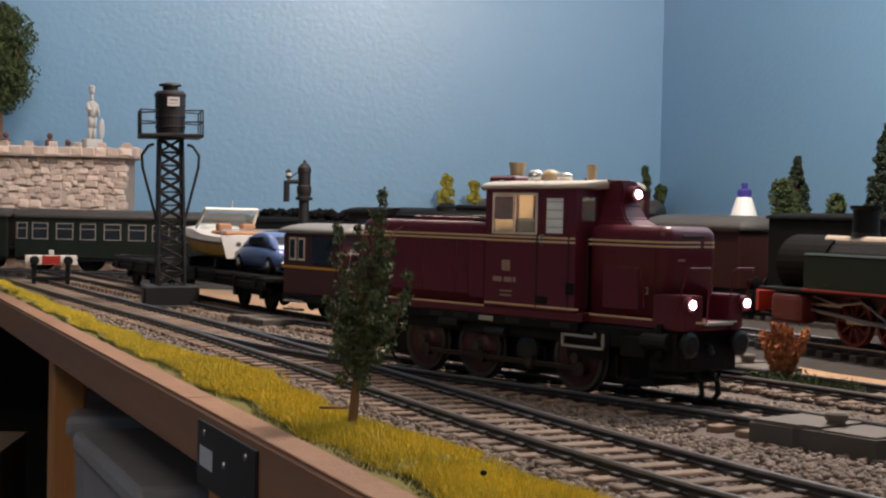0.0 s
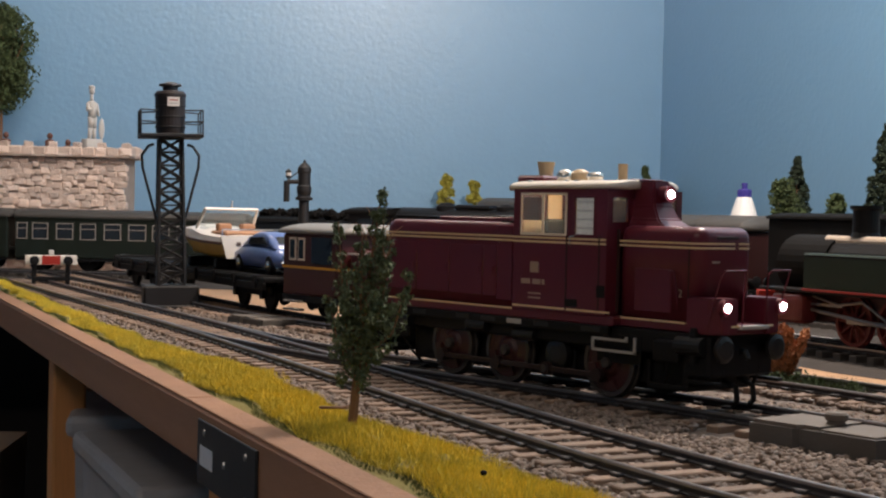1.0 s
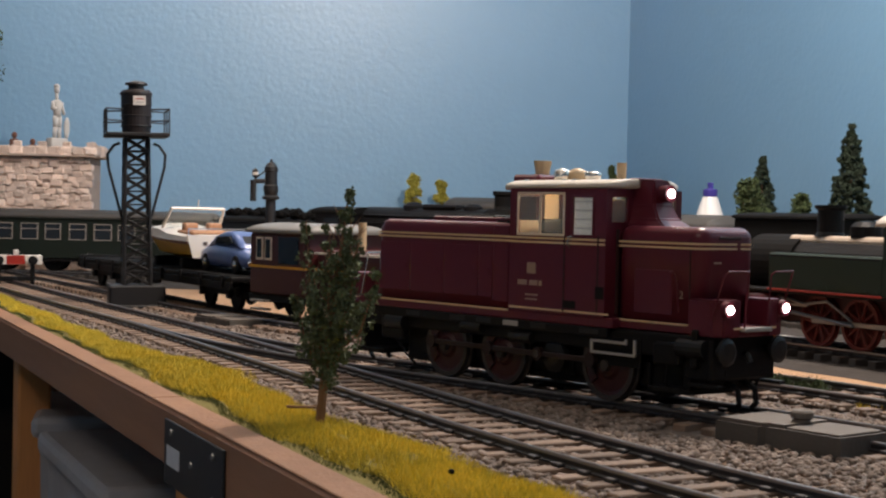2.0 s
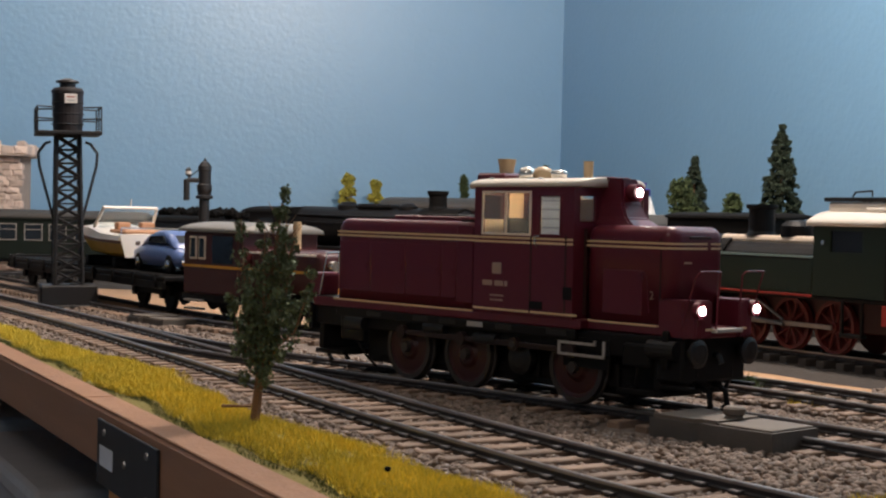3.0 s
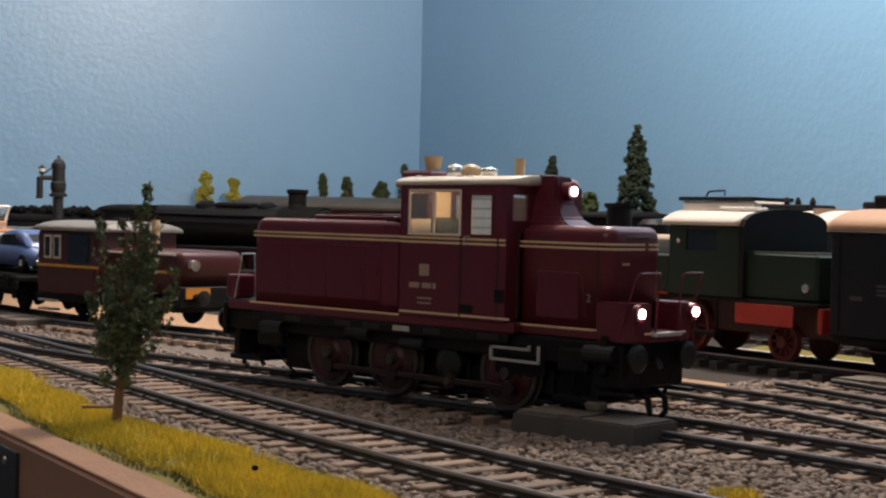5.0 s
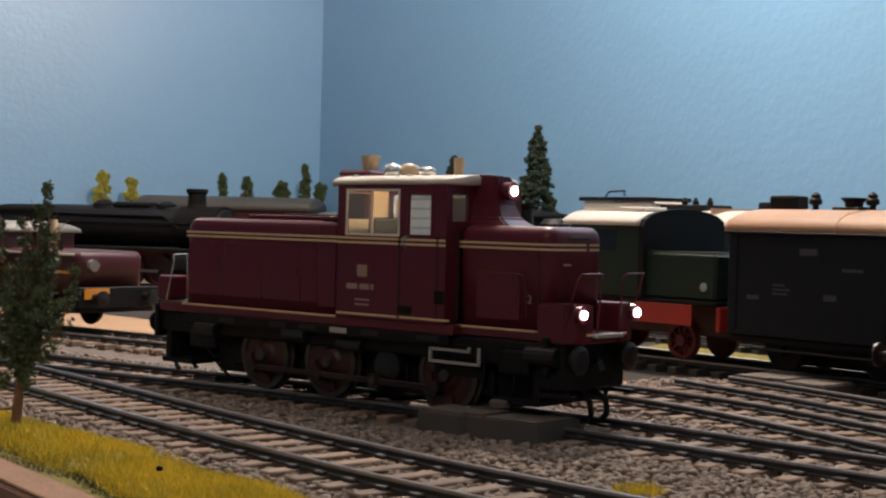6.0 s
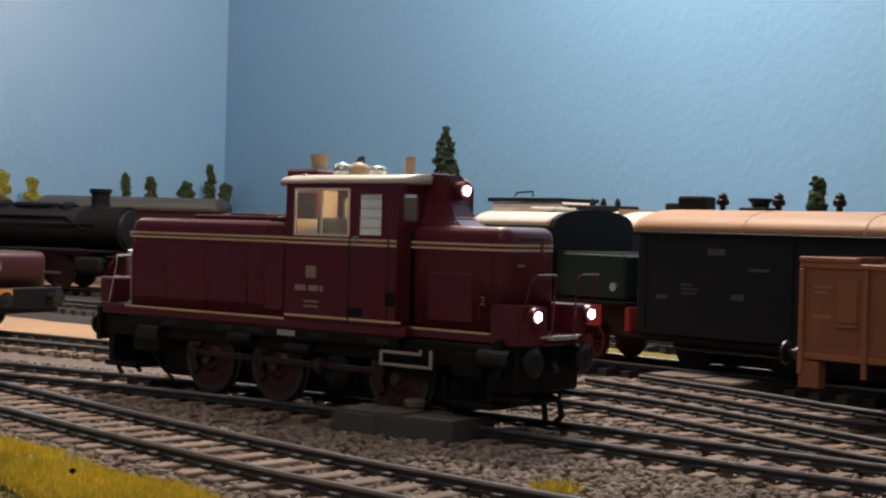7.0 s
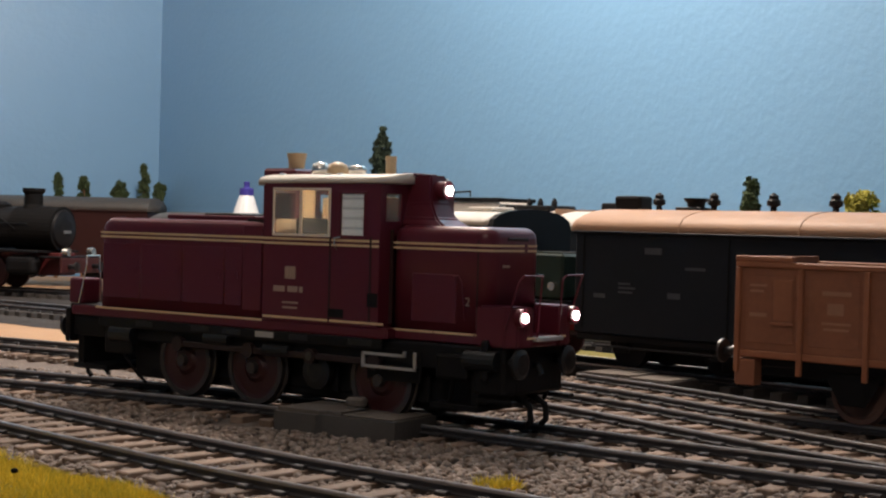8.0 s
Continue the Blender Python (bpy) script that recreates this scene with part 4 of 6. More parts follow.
def open_wagon():
    t = thing("open_wagon", stand(0.445, 0.708, -62), "rust-brown steel open wagon with ribbed sides", "goods wagon")
    L, h, z0, z1 = 300, 44.0, 36, 82
    for s in (-1, 1):
        part("side_wall", box(0, L, s * h - 1.0, s * h + 1.0, z0, z1 - 2, 0.4), OXIDE, t)
        part("top_rail", box(-1, L + 1, s * h - 2.2, s * h + 2.2, z1 - 2, z1 + 1.2, 0.6), OXIDE_EDGE, t)
        part("bottom_rail", box(-1, L + 1, s * h - 1.8, s * h + 1.8, z0 - 4, z0, 0.6), OXIDE_EDGE, t)
        for k in range(9):
            x = k * 36.8 + 1
            part("rib", box(x - 1.3, x + 1.6, s * (h + 1.9) - 1.2, s * (h + 1.9) + 1.2, z0 - 12, z1 - 2, 0.4), OXIDE_EDGE, t)
            if s < 0 and k < 8:
                part("side_panel", box(x + 5, x + 33, s * (h + 1.1) - 0.3, s * (h + 1.1) + 0.3, z0 + 4, z1 - 6, 0.2), OXIDE, t)
    part("end_wall", box(-1, 1, -h, h, z0, z1 + 4, 0.4), OXIDE, t)
    part("end_wall", box(L - 1, L + 1, -h, h, z0, z1 + 4, 0.4), OXIDE, t)
    part("raised_edge", box(-1, 33, -h - 2.4, -h + 2, z1 + 1.3, z1 + 4.2, 0.5), OXIDE_EDGE, t, "raised orange-brown edge plate")
    part("floor", box(1, L - 1, -h + 1, h - 1, z0 - 2, z0 + 1), BLACK_MATT, t)
    part("door", box(22, 33, -h - 2.0, -h - 1.2, z0 + 16, z1 - 8, 0.2), OXIDE_EDGE, t)
    part("door_bar", box(21, 34, -h - 3, -h - 1.9, z0 + 14, z0 + 15.6, 0.2), OXIDE_EDGE, t)
    for x0, x1, z, hh in ((50, 66, 67, 2.2), (53, 62, 57, 6), (50, 66, 52, 1.2), (51, 65, 49, 1.2), (8, 18, 70, 1.2), (8, 16, 67, 1.2), (8, 18, 54, 2), (96, 112, 66, 2), (96, 110, 60, 1.4)):
        part("faded_lettering", box(x0, x1, -h - 1.75, -h - 1.5, z, z + hh), mat("faded_wagon_letter", (0.33, 0.155, 0.09), 0.7), t)
    part("under_frame", box(-6, L + 6, -38, 38, 27, 33.8, 0.6), BLACK, t)
    for x in (62, 238):
        small_wheels(t, x, 15.5, mat("rusty_wheel", (0.11, 0.055, 0.04), 0.6))
        part("axle_guard", prism(B(), [(x - 17, 27), (x + 17, 27), (x + 7, 10), (x - 7, 10)], "y", -33, -31.6), BLACK, t)
    part("brake_rod", tube(B(), [(80, -30, 14), (150, -30, 18), (220, -30, 14)], 1.0, 6), BLACK, t)
    part("corner_step", box(0, 12, -46, -38, 17, 31, 0.5), OXIDE, t)
    buffers(t, -6, -1)
    return t


open_wagon()


SPOKE_RED = mat("spoke_red", (0.12, 0.012, 0.010), 0.5, var=0.2, scale=50)


def tank_locomotive():
    t = thing("tank_locomotive", stand(0.3295, 1.304, -64), "dark green tank locomotive with red wheels and pale cab roof", "locomotive")
    tank = part("side_tank", box(60, 192, -46, -30, 46, 76, 1.5), GREEN_LOCO, t, "dark green side tank")
    part("side_tank", box(60, 192, 30, 46, 46, 76, 1.5), GREEN_LOCO, t)
    part("tank_lining", box(64, 188, -46.3, -45.9, 73, 74), BLACK, tank)
    part("tank_edge", box(60, 192, -46.5, -45.9, 44.6, 46.4, 0.3), BEAM_RED, tank, "red lower edge line")
    for x in range(66, 190, 11):
        part("rivet", cone(B(), (x, -46.7, 49), (x, -45.9, 49), 0.7, 0.7, 8), GREEN_LOCO, tank)
    part("boiler", cone(B(), (14, 0, 65), (196, 0, 65), 24, 24, 30), BLACK, t)
    # tan bar added as the highlight on top of the black boiler
    part("top_pipe", cone(B(), (48, -8, 86), (186, -8, 86), 5, 5, 14), mat("highlight_tan", (0.46, 0.37, 0.29), 0.5, var=0.25, scale=30), t, "tan bar standing in for the highlight along the boiler top")
    part("smokebox", cone(B(), (2, 0, 65), (62, 0, 65), 26, 26, 30), BLACK_MATT, t)
    part("smokebox_door", turn(B(), [(24, 0), (20, 3), (8, 5.5), (0.1, 6)], pose(2, 0, 65, 0, -90), 24), BLACK_MATT, t)
    part("chimney", turn(B(), [(13, 90), (11, 94), (11, 112), (13.5, 114), (13.5, 116.5), (10, 116.5), (10, 108), (0.1, 108)], pose(84, 0, 0), 24), BLACK, t)
    part("sand_dome", turn(B(), [(13, 90), (13, 99), (9, 103), (0.1, 104)], pose(126, 0, 0), 22), BLACK, t)
    part("steam_dome", turn(B(), [(11, 90), (11, 101), (8, 106), (0.1, 107)], pose(164, 0, 0), 22), BLACK, t)
    part("whistle", cone(B(), (186, 10, 92), (186, 10, 106), 1.6, 1.2, 8), SILVER, t)
    # cab
    cab = part("cab_front", box(192, 194, -44, 44, 46, 100), GREEN_LOCO, t, "dark green cab front")
    for s in (-1, 1):
        lo, hi = (-46, -44) if s < 0 else (44, 46)
        part("cab_side", box(192.1, 268, lo, hi, 46, 80), GREEN_LOCO, t, "dark green cab side")
        part("cab_pillar", box(192.1, 210, lo, hi, 80, 100), GREEN_LOCO, t)
        part("cab_pillar", box(242, 268, lo, hi, 80, 100), GREEN_LOCO, t)
        part("cab_header", box(210, 242, lo, hi, 96, 100), GREEN_LOCO, t)
    part("rear_wall", prism(B(), arch(47.5, 46, 99, 113), "x", 266, 271), BLACK, cab, "black arched cab end")
    part("cab_opening_frame", box(210, 242, -44.5, -44.1, 80, 96), WIN_DARK, cab)
    rings = []
    for x, k in ((186, 0.85), (190, 0.9), (262, 0.9), (265.8, 0.88)):
        rings.append([(x, -49 * math.cos(math.pi * j / 14), 99.5 + 12.5 * k * math.sin(math.pi * j / 14) ** 0.7) for j in range(15)])
    roof = part("cab_roof", loft(B(), rings), ROOF_WHITE, t, "pale arched cab roof", smooth=True)
    part("roof_hatch", box(214, 240, -14, 14, 111, 114.5, 1), ROOF_WHITE, roof)
    part("bunker", box(268, 338, -44, 44, 46, 80, 2), GREEN_LOCO, t, "dark green coal bunker")
    part("bunker_coal", box(272, 334, -40, 40, 78, 80.8, 0.5), BLACK_MATT, t)
    part("bunker_edge", box(270, 337, -44.2, -43.2, 79.8, 81.2, 0.3), GREEN_LOCO, t)
    part("side_lamp", cone(B(), (330, -47.5, 56), (330, -44, 56), 3.2, 3.2, 14), SILVER, t)
    part("cab_lamp", cone(B(), (203, -47.6, 87), (203, -45.8, 87), 2.0, 2.0, 12), SILVER, t)
    part("frame", box(6, 338, -20, 20, 18, 44, 1), mat("frame_red_dark", (0.04, 0.009, 0.009), 0.5), t, "dark red main frame")
    part("running_board", box(2, 340, -45, 45, 42.5, 45.5, 0.6), BLACK, t)
    part("red_valance", box(262, 318, -45.5, -44.2, 27, 42.3, 0.5), BEAM_RED, t, "bright red rear valance")
    part("cylinder", box(18, 58, -46, -24, 16, 42, 6, 3), mat("cylinder_red", (0.10, 0.012, 0.012), 0.45), t, "dark red cylinder block")
    part("buffer_beam", box(-3, 1, -44, 44, 24, 42, 0.8), BEAM_RED, t, "red buffer beam")
    part("buffer_beam", box(339, 343, -44, 44, 24, 42, 0.8), BEAM_RED, t, "red buffer beam")
    buffers(t, -3, -1)
    buffers(t, 343, 1)
    for s in (-1, 1):
        for x, r in ((100, 21), (148, 21), (196, 21), (292, 14)):
            w = part("driving_wheel" if r > 15 else "carrying_wheel", turn(B(), [(r - 3, -2.4), (r + 1.2, -2.4), (r + 1.2, -1.2), (r, -1), (r, 2), (r - 3, 2), (r - 3, -2.4)], pose(x, s * 23.6, r, -90 * s), 30), SPOKE_RED, t, "red spoked wheel")
            sb = B()
            for k in range(10):
                a = 2 * math.pi * k / 10
                cone(sb, (x + 3 * math.cos(a), s * 24, r + 3 * math.sin(a)), (x + (r - 2.4) * math.cos(a), s * 24, r + (r - 2.4) * math.sin(a)), 1.5, 1.1, 6)
            cone(sb, (x, s * 21, r), (x, s * 27.5, r), 4.5, 4.5, 14)
            part("spokes", sb, SPOKE_RED, w)
        part("coupling_rod", box(98, 198, s * 30 - 1.2, s * 30 + 1.2, 19, 23, 0.5), TYRE_STEEL, t)
        part("connecting_rod", tube(B(), [(50, s * 33, 29), (148, s * 33, 20)], 1.6, 8), TYRE_STEEL, t)
        part("valve_gear", tube(B(), [(60, s * 34, 40), (92, s * 34, 34), (120, s * 34, 38), (148, s * 34, 24)], 1.2, 8), TYRE_STEEL, t)
        part("slide_bar", box(56, 96, s * 33 - 1, s * 33 + 1, 32, 34), TYRE_STEEL, t)
    part("steps", box(222, 244, -47, -40, 16, 19, 0.4), BLACK, t)
    part("step_hanger", box(222, 224, -46, -44, 16, 43), BLACK, t)
    part("step_hanger", box(242, 244, -46, -44, 16, 43), BLACK, t)
    return t


tank_locomotive()

# electric locomotive on the back track
def electric_locomotive():
    t = thing("electric_locomotive", stand(0.512, 1.448, -66), "dark electric locomotive with pale roof and folded pantograph", "locomotive")
    L = 300
    part("body", box(0, L, -46, 46, 26, 98, 2), COACH_BLACK, t)
    rings = []
    for x, k in ((-1, 0.7), (5, 1), (L - 5, 1), (L + 1, 0.7)):
        rings.append([(x, -47 * math.cos(math.pi * j / 14), 98 + 18 * k * math.sin(math.pi * j / 14) ** 0.7) for j in range(15)])
    roof = part("roof", loft(B(), rings), ROOF_WHITE, t, "pale weathered roof", smooth=True)
    part("roof_equipment", box(8, 108, -24, 24, 113, 123.8, 2), ROOF_WHITE, roof)
    for x in (56, 64, 82):
        part("insulator", turn(B(), [(2, 117), (3, 119), (2, 121), (3, 123), (1.5, 126)], pose(x, -20, 0), 10), BLACK, roof)
    pan = part("pantograph", box(4, 112, -26, -22, 124, 128, 0.8), BLACK, roof, "black folded pantograph")
    part("pantograph_side", box(4, 112, 22, 26, 124, 128, 0.8), BLACK, pan)
    for x in (6, 40, 74, 108):
        part("pantograph_bar", box(x, x + 4, -26, 26, 125, 127.6, 0.5), BLACK, pan)
    part("pantograph_head", tube(B(), [(48, -30, 128), (50, -28, 133), (72, -28, 134), (74, -30, 129)], 0.9, 6), BLACK, pan)
    part("roof_walkway", box(112, 170, -20, 20, 115, 121, 1.2), BLACK, roof)
    for x in (136, 150, 168):
        part("roof_knob", turn(B(), [(3, 120), (3, 124), (1.2, 128)], pose(x, -10, 0), 10), BLACK, roof)
    part("roof_cowl", box(228, 250, -13, 10, 114, 124, 2, 2), BLACK, roof, "black roof cowl")
    part("roof_seam", box(196, 197.5, -40, 40, 112, 117.4), ROOF_TAN, roof)
    for x in (60, 240):
        bogie(t, x)
    part("sole_bar", box(2, L - 2, -42, 42, 21, 25.8), BLACK, t)
    buffers(t, 0, -1)
    buffers(t, L, 1)
    return t


electric_locomotive()
bk = coach("black_wagon", stand(0.413, 1.650, -62), 150, 30, 106, 112, BLACK_MATT, BLACK_MATT, "black covered wagon standing on the back track", half=40)
coach("passenger_coach", stand(0.302, 1.822, -58), 165, 24, 90, 108, COACH_RED, ROOF_GREY, "wine-red railway coach with a grey bowed roof", half=44)
coach("passenger_coach", stand(0.105, 2.53, -28), 300, 24, 110, 132, COACH_RED, ROOF_GREY, "wine-red railway coach with a grey roof along the back wall", half=44)
coach("passenger_coach", stand(-0.640, 2.340, 0), 355, 20, 82, 96, COACH_GREEN, ROOF_GREY, "dark green railway coach with pale window frames", half=44,
      windows=((4, 18), (28, 50), (65, 89), (102, 124), (139, 163), (177, 202), (214, 238), (252, 276), (290, 314)), win_z=(50, 73))
coach("passenger_coach", stand(-1.060, 2.340, 0), 408, 20, 82, 96, COACH_GREEN, ROOF_GREY, "dark green railway coach beside the stone wall", half=44,
      windows=((340, 354), (372, 386)), win_z=(50, 72))
coach("dark_coach", stand(-0.272, 2.345, -9), 235, 20, 84, 92, COACH_BLACK, BLACK_MATT, "black flat-roofed railway van", half=44)


def steam_locomotive():
    t = thing("steam_locomotive", stand(0.190, 2.018, -41), "large black steam locomotive with tender and red wheels", "locomotive")
    part("boiler", cone(B(), (-300, 0, 82), (-70, 0, 82), 29, 28, 34), BLACK, t)
    part("smokebox", cone(B(), (-72, 0, 82), (-4, 0, 82), 29.5, 29.5, 34), BLACK_MATT, t)
    part("smokebox_door", turn(B(), [(26, 0), (24, 3), (12, 6), (0.1, 7)], pose(-4, 0, 82, 0, 90), 28), BLACK, t)
    part("number_plate_bar", box(2.6, 3.6, -8, 8, 76, 80), mat("plate_grey", (0.12, 0.12, 0.12), 0.6), t, "pale plate bar on the smokebox door")
    part("chimney", turn(B(), [(15, 108), (12.5, 114), (12.5, 128), (15, 131), (15, 135.5), (11, 135.5), (0.1, 128)], pose(-52, 0, 0), 24), BLACK_MATT, t)
    part("feed_dome", turn(B(), [(14, 108), (14, 113), (8, 117), (0.1, 118)], pose(-105, 0, 0), 20), BLACK, t)
    part("sand_dome", box(-190, -125, -14, 14, 108, 116, 4, 2), BLACK, t)
    part("steam_dome", turn(B(), [(16, 106), (16, 113), (9, 118), (0.1, 119)], pose(-215, 0, 0), 20), BLACK, t)
    part("boiler_pipe", tube(B(), [(-290, -26, 98), (-180, -27, 97), (-90, -27, 97), (-60, -29, 80)], 1.8, 8), BLACK, t)
    part("hand_rail", tube(B(), [(-290, -30.5, 88), (-40, -30.5, 88)], 0.7, 6), BLACK_GLOSS, t)
    part("running_board", box(-300, -10, -46, 46, 50, 53, 0.6), BLACK, t)
    part("frame", box(-330, 4, -18, 18, 20, 50, 1), mat("frame_red_deep", (0.10, 0.014, 0.014), 0.5), t)
    part("cylinder", box(-64, -16, -46, -26, 20, 46, 8, 3), BLACK, t)
    part("buffer_beam", box(22, 26, -44, 44, 24, 44, 0.8), mat("beam_red_dark", (0.05, 0.010, 0.010), 0.5), t, "dark red buffer beam")
    buffers(t, 26, 1)
    part("front_platform", box(-10, 24, -44, 44, 43.6, 46, 0.5), BLACK, t)
    for yy in (-28, 28):
        part("lamp", cone(B(), (18, yy, 52), (26, yy, 52), 5.5, 5.5, 16), SILVER, t)
    cab = part("cab", box(-372, -300, -46, 46, 44, 100, 2), BLACK, t)
    part("cab_window", box(-350, -322, -46.6, -45.9, 78, 92), WIN_DARK, cab)
    part("cab_roof", prism(B(), arch(47, 98, 102, 110), "x", -378, -296), BLACK_MATT, cab)
    tn = part("tender", box(-590, -384, -45, 45, 40, 88, 3), BLACK, t, "black tender")
    cb = B()
    rng = random.Random(5)
    for k in range(140):
        bmesh.ops.create_icosphere(cb, subdivisions=1, radius=rng.uniform(4, 9), matrix=Matrix.Translation((rng.uniform(-580, -394), rng.uniform(-34, 34), rng.uniform(88, 100))))
    part("coal", cb, BLACK_MATT, tn, "heaped black coal")
    for x in (-420, -470, -520, -565):
        for s in (-1, 1):
            part("tender_wheel", turn(B(), [(0.1, -2), (15.5, -2), (15.5, 2), (0.1, 2.5)], pose(x, s * 23.6, 15.5, -90 * s), 20), BLACK, tn)
    for s in (-1, 1):
        for x in (-95, -142, -189, -236, -283):
            part("driving_wheel", turn(B(), [(0.1, -2), (22, -2), (22, 2), (19, 2), (18, 0.5), (5, 1), (0.1, 3)], pose(x, s * 23.6, 22, -90 * s), 26), WHEEL_RED, t)
        part("coupling_rod", box(-285, -93, s * 30 - 1.2, s * 30 + 1.2, 19, 23, 0.5), TYRE_STEEL, t)
    return t


steam_locomotive()


def small_shunter():
    """The little red shunter standing on the branch."""
    t = thing("small_shunter", stand(-0.105, 1.461, -52), "small red shunter with yellow line and grey cab roof", "locomotive")
    part("cab", box(0, 92, -44, 44, 21, 80, 2), KO_RED, t)
    cab = part("cab_end", box(92, 98, -44, 44, 21, 82, 2), KO_RED, t)
    rings = []
    for x, k in ((-5, 0.85), (0, 1), (98, 1), (103, 0.85)):
        rings.append([(x, -47 * math.cos(math.pi * j / 14), 80 + 10 * k * math.sin(math.pi * j / 14) ** 0.7) for j in range(15)])
    part("cab_roof", loft(B(), rings), mat("shunter_roof_grey", (0.20, 0.19, 0.175), 0.5, var=0.12), t, "pale grey arched roof", smooth=True)
    for x0 in (12, 27):
        w = part("cab_window", box(x0, x0 + 12, -44.8, -43.9, 54, 76, 0.3), WINDOW_FRAME, t, "pale window frame")
        part("pane", box(x0 + 2, x0 + 10, -45.1, -44.7, 56, 74), WIN_DARK, w)
    part("door_opening", box(50, 84, -44.6, -43.9, 51, 77, 0.3), WIN_DARK, t, "dark cab side opening")
    part("hood", hood(B(), 98, 205, 36, 8, 28, 66, 6), KO_RED, t, "red engine hood", smooth=True)
    part("hood_rail", box(100, 200, -37.2, -36.2, 62, 64, 0.3), BOAT_WHITE, t)
    part("yellow_stripe", box(0, 98, -44.6, -44.0, 46.5, 49), YELLOW, t)
    part("yellow_stripe", box(98, 204, -36.6, -36.0, 46.5, 49), YELLOW, t)
    part("frame", box(-4, 212, -42, 42, 14, 21, 1), BLACK, t)
    part("buffer_beam", box(212, 216, -43, 43, 18, 36, 0.8), BLACK, t)
    part("warning_plate", box(216.2, 217.2, -38, -12, 26, 35), ORANGE, t, "orange plate on the buffer beam")
    part("headlamp", cone(B(), (206, -24, 54), (212, -24, 54), 5, 5, 16), SILVER, t, "unlit round headlamp")
    part("exhaust", cone(B(), (112, 8, 66), (112, 8, 92), 4, 4, 14), BRASSY, t)
    part("step", box(8, 34, -48, -40, 6, 8, 0.4), STEP_WHITE, t)
    part("step", box(8, 34, -48, -40, 14, 16, 0.4), STEP_WHITE, t)
    part("step", box(120, 170, -46, -38, 9, 11, 0.4), STEP_WHITE, t)
    buffers(t, 216, 1, 27)
    for x in (48, 150):
        small_wheels(t, x, 14)
    return t


small_shunter()


def flat_wagon():
    m = stand(-0.372, 1.968, -62.5)
    t = thing("flat_wagon", m, "long black flat wagon carrying a motor boat and a car", "goods wagon")
    L = 540
    part("deck", box(0, L, -44, 44, 29, 34, 0.8), BLACK, t)
    for s in (-1, 1):
        part("side_sill", box(0, L, s * 43 - 1.5, s * 43 + 1.5, 21, 28.8, 0.6), BLACK, t)
        for k in range(9):
            part("stake_pocket", box(20 + k * 62, 26 + k * 62, s * 45.5 - 1.4, s * 45.9 + 1.4, 23, 36, 0.3), BLACK, t)
    for x in range(2, L - 10, 14):
        part("deck_plank", box(x, x + 13, -42.5, 42.5, 34.1, 35.3, 0.3), BLACK_MATT, t)
    part("buffer_beam", box(-4, 0, -44, 44, 24, 38, 0.6), BLACK, t)
    part("end_mark", box(-4.6, -4.1, -42, -30, 26, 38), BOAT_WHITE, t, "white end mark")
    buffers(t, -4, -1)
    for x in (70, 470):
        bogie(t, x)
    # the boat
    b = thing("motor_boat", m @ pose(0.388, 0, 0.0355, 0, 0, 180), "white motor boat with yellow band and windscreen frame", "boat")
    def hull_ring(x, w, zk, zs, wk):
        return [(x, -w, zs), (x, -wk, zk + 6), (x, 0, zk), (x, wk, zk + 6), (x, w, zs)]
    hb = loft(B(), [hull_ring(0, 36, 10, 30, 28), hull_ring(60, 38, 9, 31, 28), hull_ring(130, 34, 10, 34, 22), hull_ring(180, 20, 16, 37, 10), hull_ring(208, 2, 30, 40, 1)])
    part("hull", hb, BOAT_YELLOW, b, "yellow hull side")
    def deck_ring(x, w, z, h):
        return [(x, -w, z), (x, -w + 2, z + h * 0.7), (x, -w * 0.4, z + h), (x, w * 0.4, z + h), (x, w - 2, z + h * 0.7), (x, w, z)]
    dk = loft(B(), [deck_ring(-2, 38, 30.2, 7), deck_ring(60, 40, 31.2, 9), deck_ring(100, 38, 33, 14), deck_ring(140, 32, 35, 12), deck_ring(184, 20, 37.4, 6), deck_ring(212, 2.5, 40.4, 2)])
    part("deck", dk, BOAT_WHITE, b, "white deck moulding")
    part("transom", prism(B(), [(-35, 29), (-30, 12), (30, 12), (35, 29), (37, 37), (-37, 37)], "x", -4, -2.2), BOAT_WHITE, b, "white transom with dark lettering bars")
    for k in range(5):
        part("lettering_bar", box(-4.6, -4.1, -22 + k * 9, -17 + k * 9, 26, 30), mat("dark_letter", (0.10, 0.07, 0.06), 0.6), b)
    part("cockpit", box(12, 62, -26, 26, 37, 42, 2), BOAT_TAN, b, "tan cockpit")
    for yy in (-14, 14):
        part("seat", box(46, 58, yy - 8, yy + 8, 41, 50, 2, 2), BOAT_TAN, b)
    fr = tube(B(), [(88, -34, 44), (66, -31, 66), (66, 31, 66), (88, 34, 44)], 1.7, 8)
    part("windscreen_frame", fr, BOAT_WHITE, b, "white windscreen frame")
    p = part("windscreen", prism(B(), [(88, 44), (66, 65), (65.4, 64.4), (87.4, 43.4)], "y", -30, 30), PANE, b)
    p.visible_shadow = False
    part("foredeck_hatch", box(130, 156, -10, 10, 46, 48.5, 1), BOAT_WHITE, b)
    part("transom_rail", tube(B(), [(0, -34, 36), (0, -34, 44), (0, 34, 44), (0, 34, 36)], 0.8, 6), CHROME, b)
    for k in range(4):
        part("deck_window", box(104 + k * 12, 111 + k * 12, -37.4, -35, 38, 42, 0.4), WIN_DARK, b)
    part("mast", cone(B(), (66, 0, 66), (64, 0, 76), 0.9, 0.6, 8), BOAT_WHITE, b)
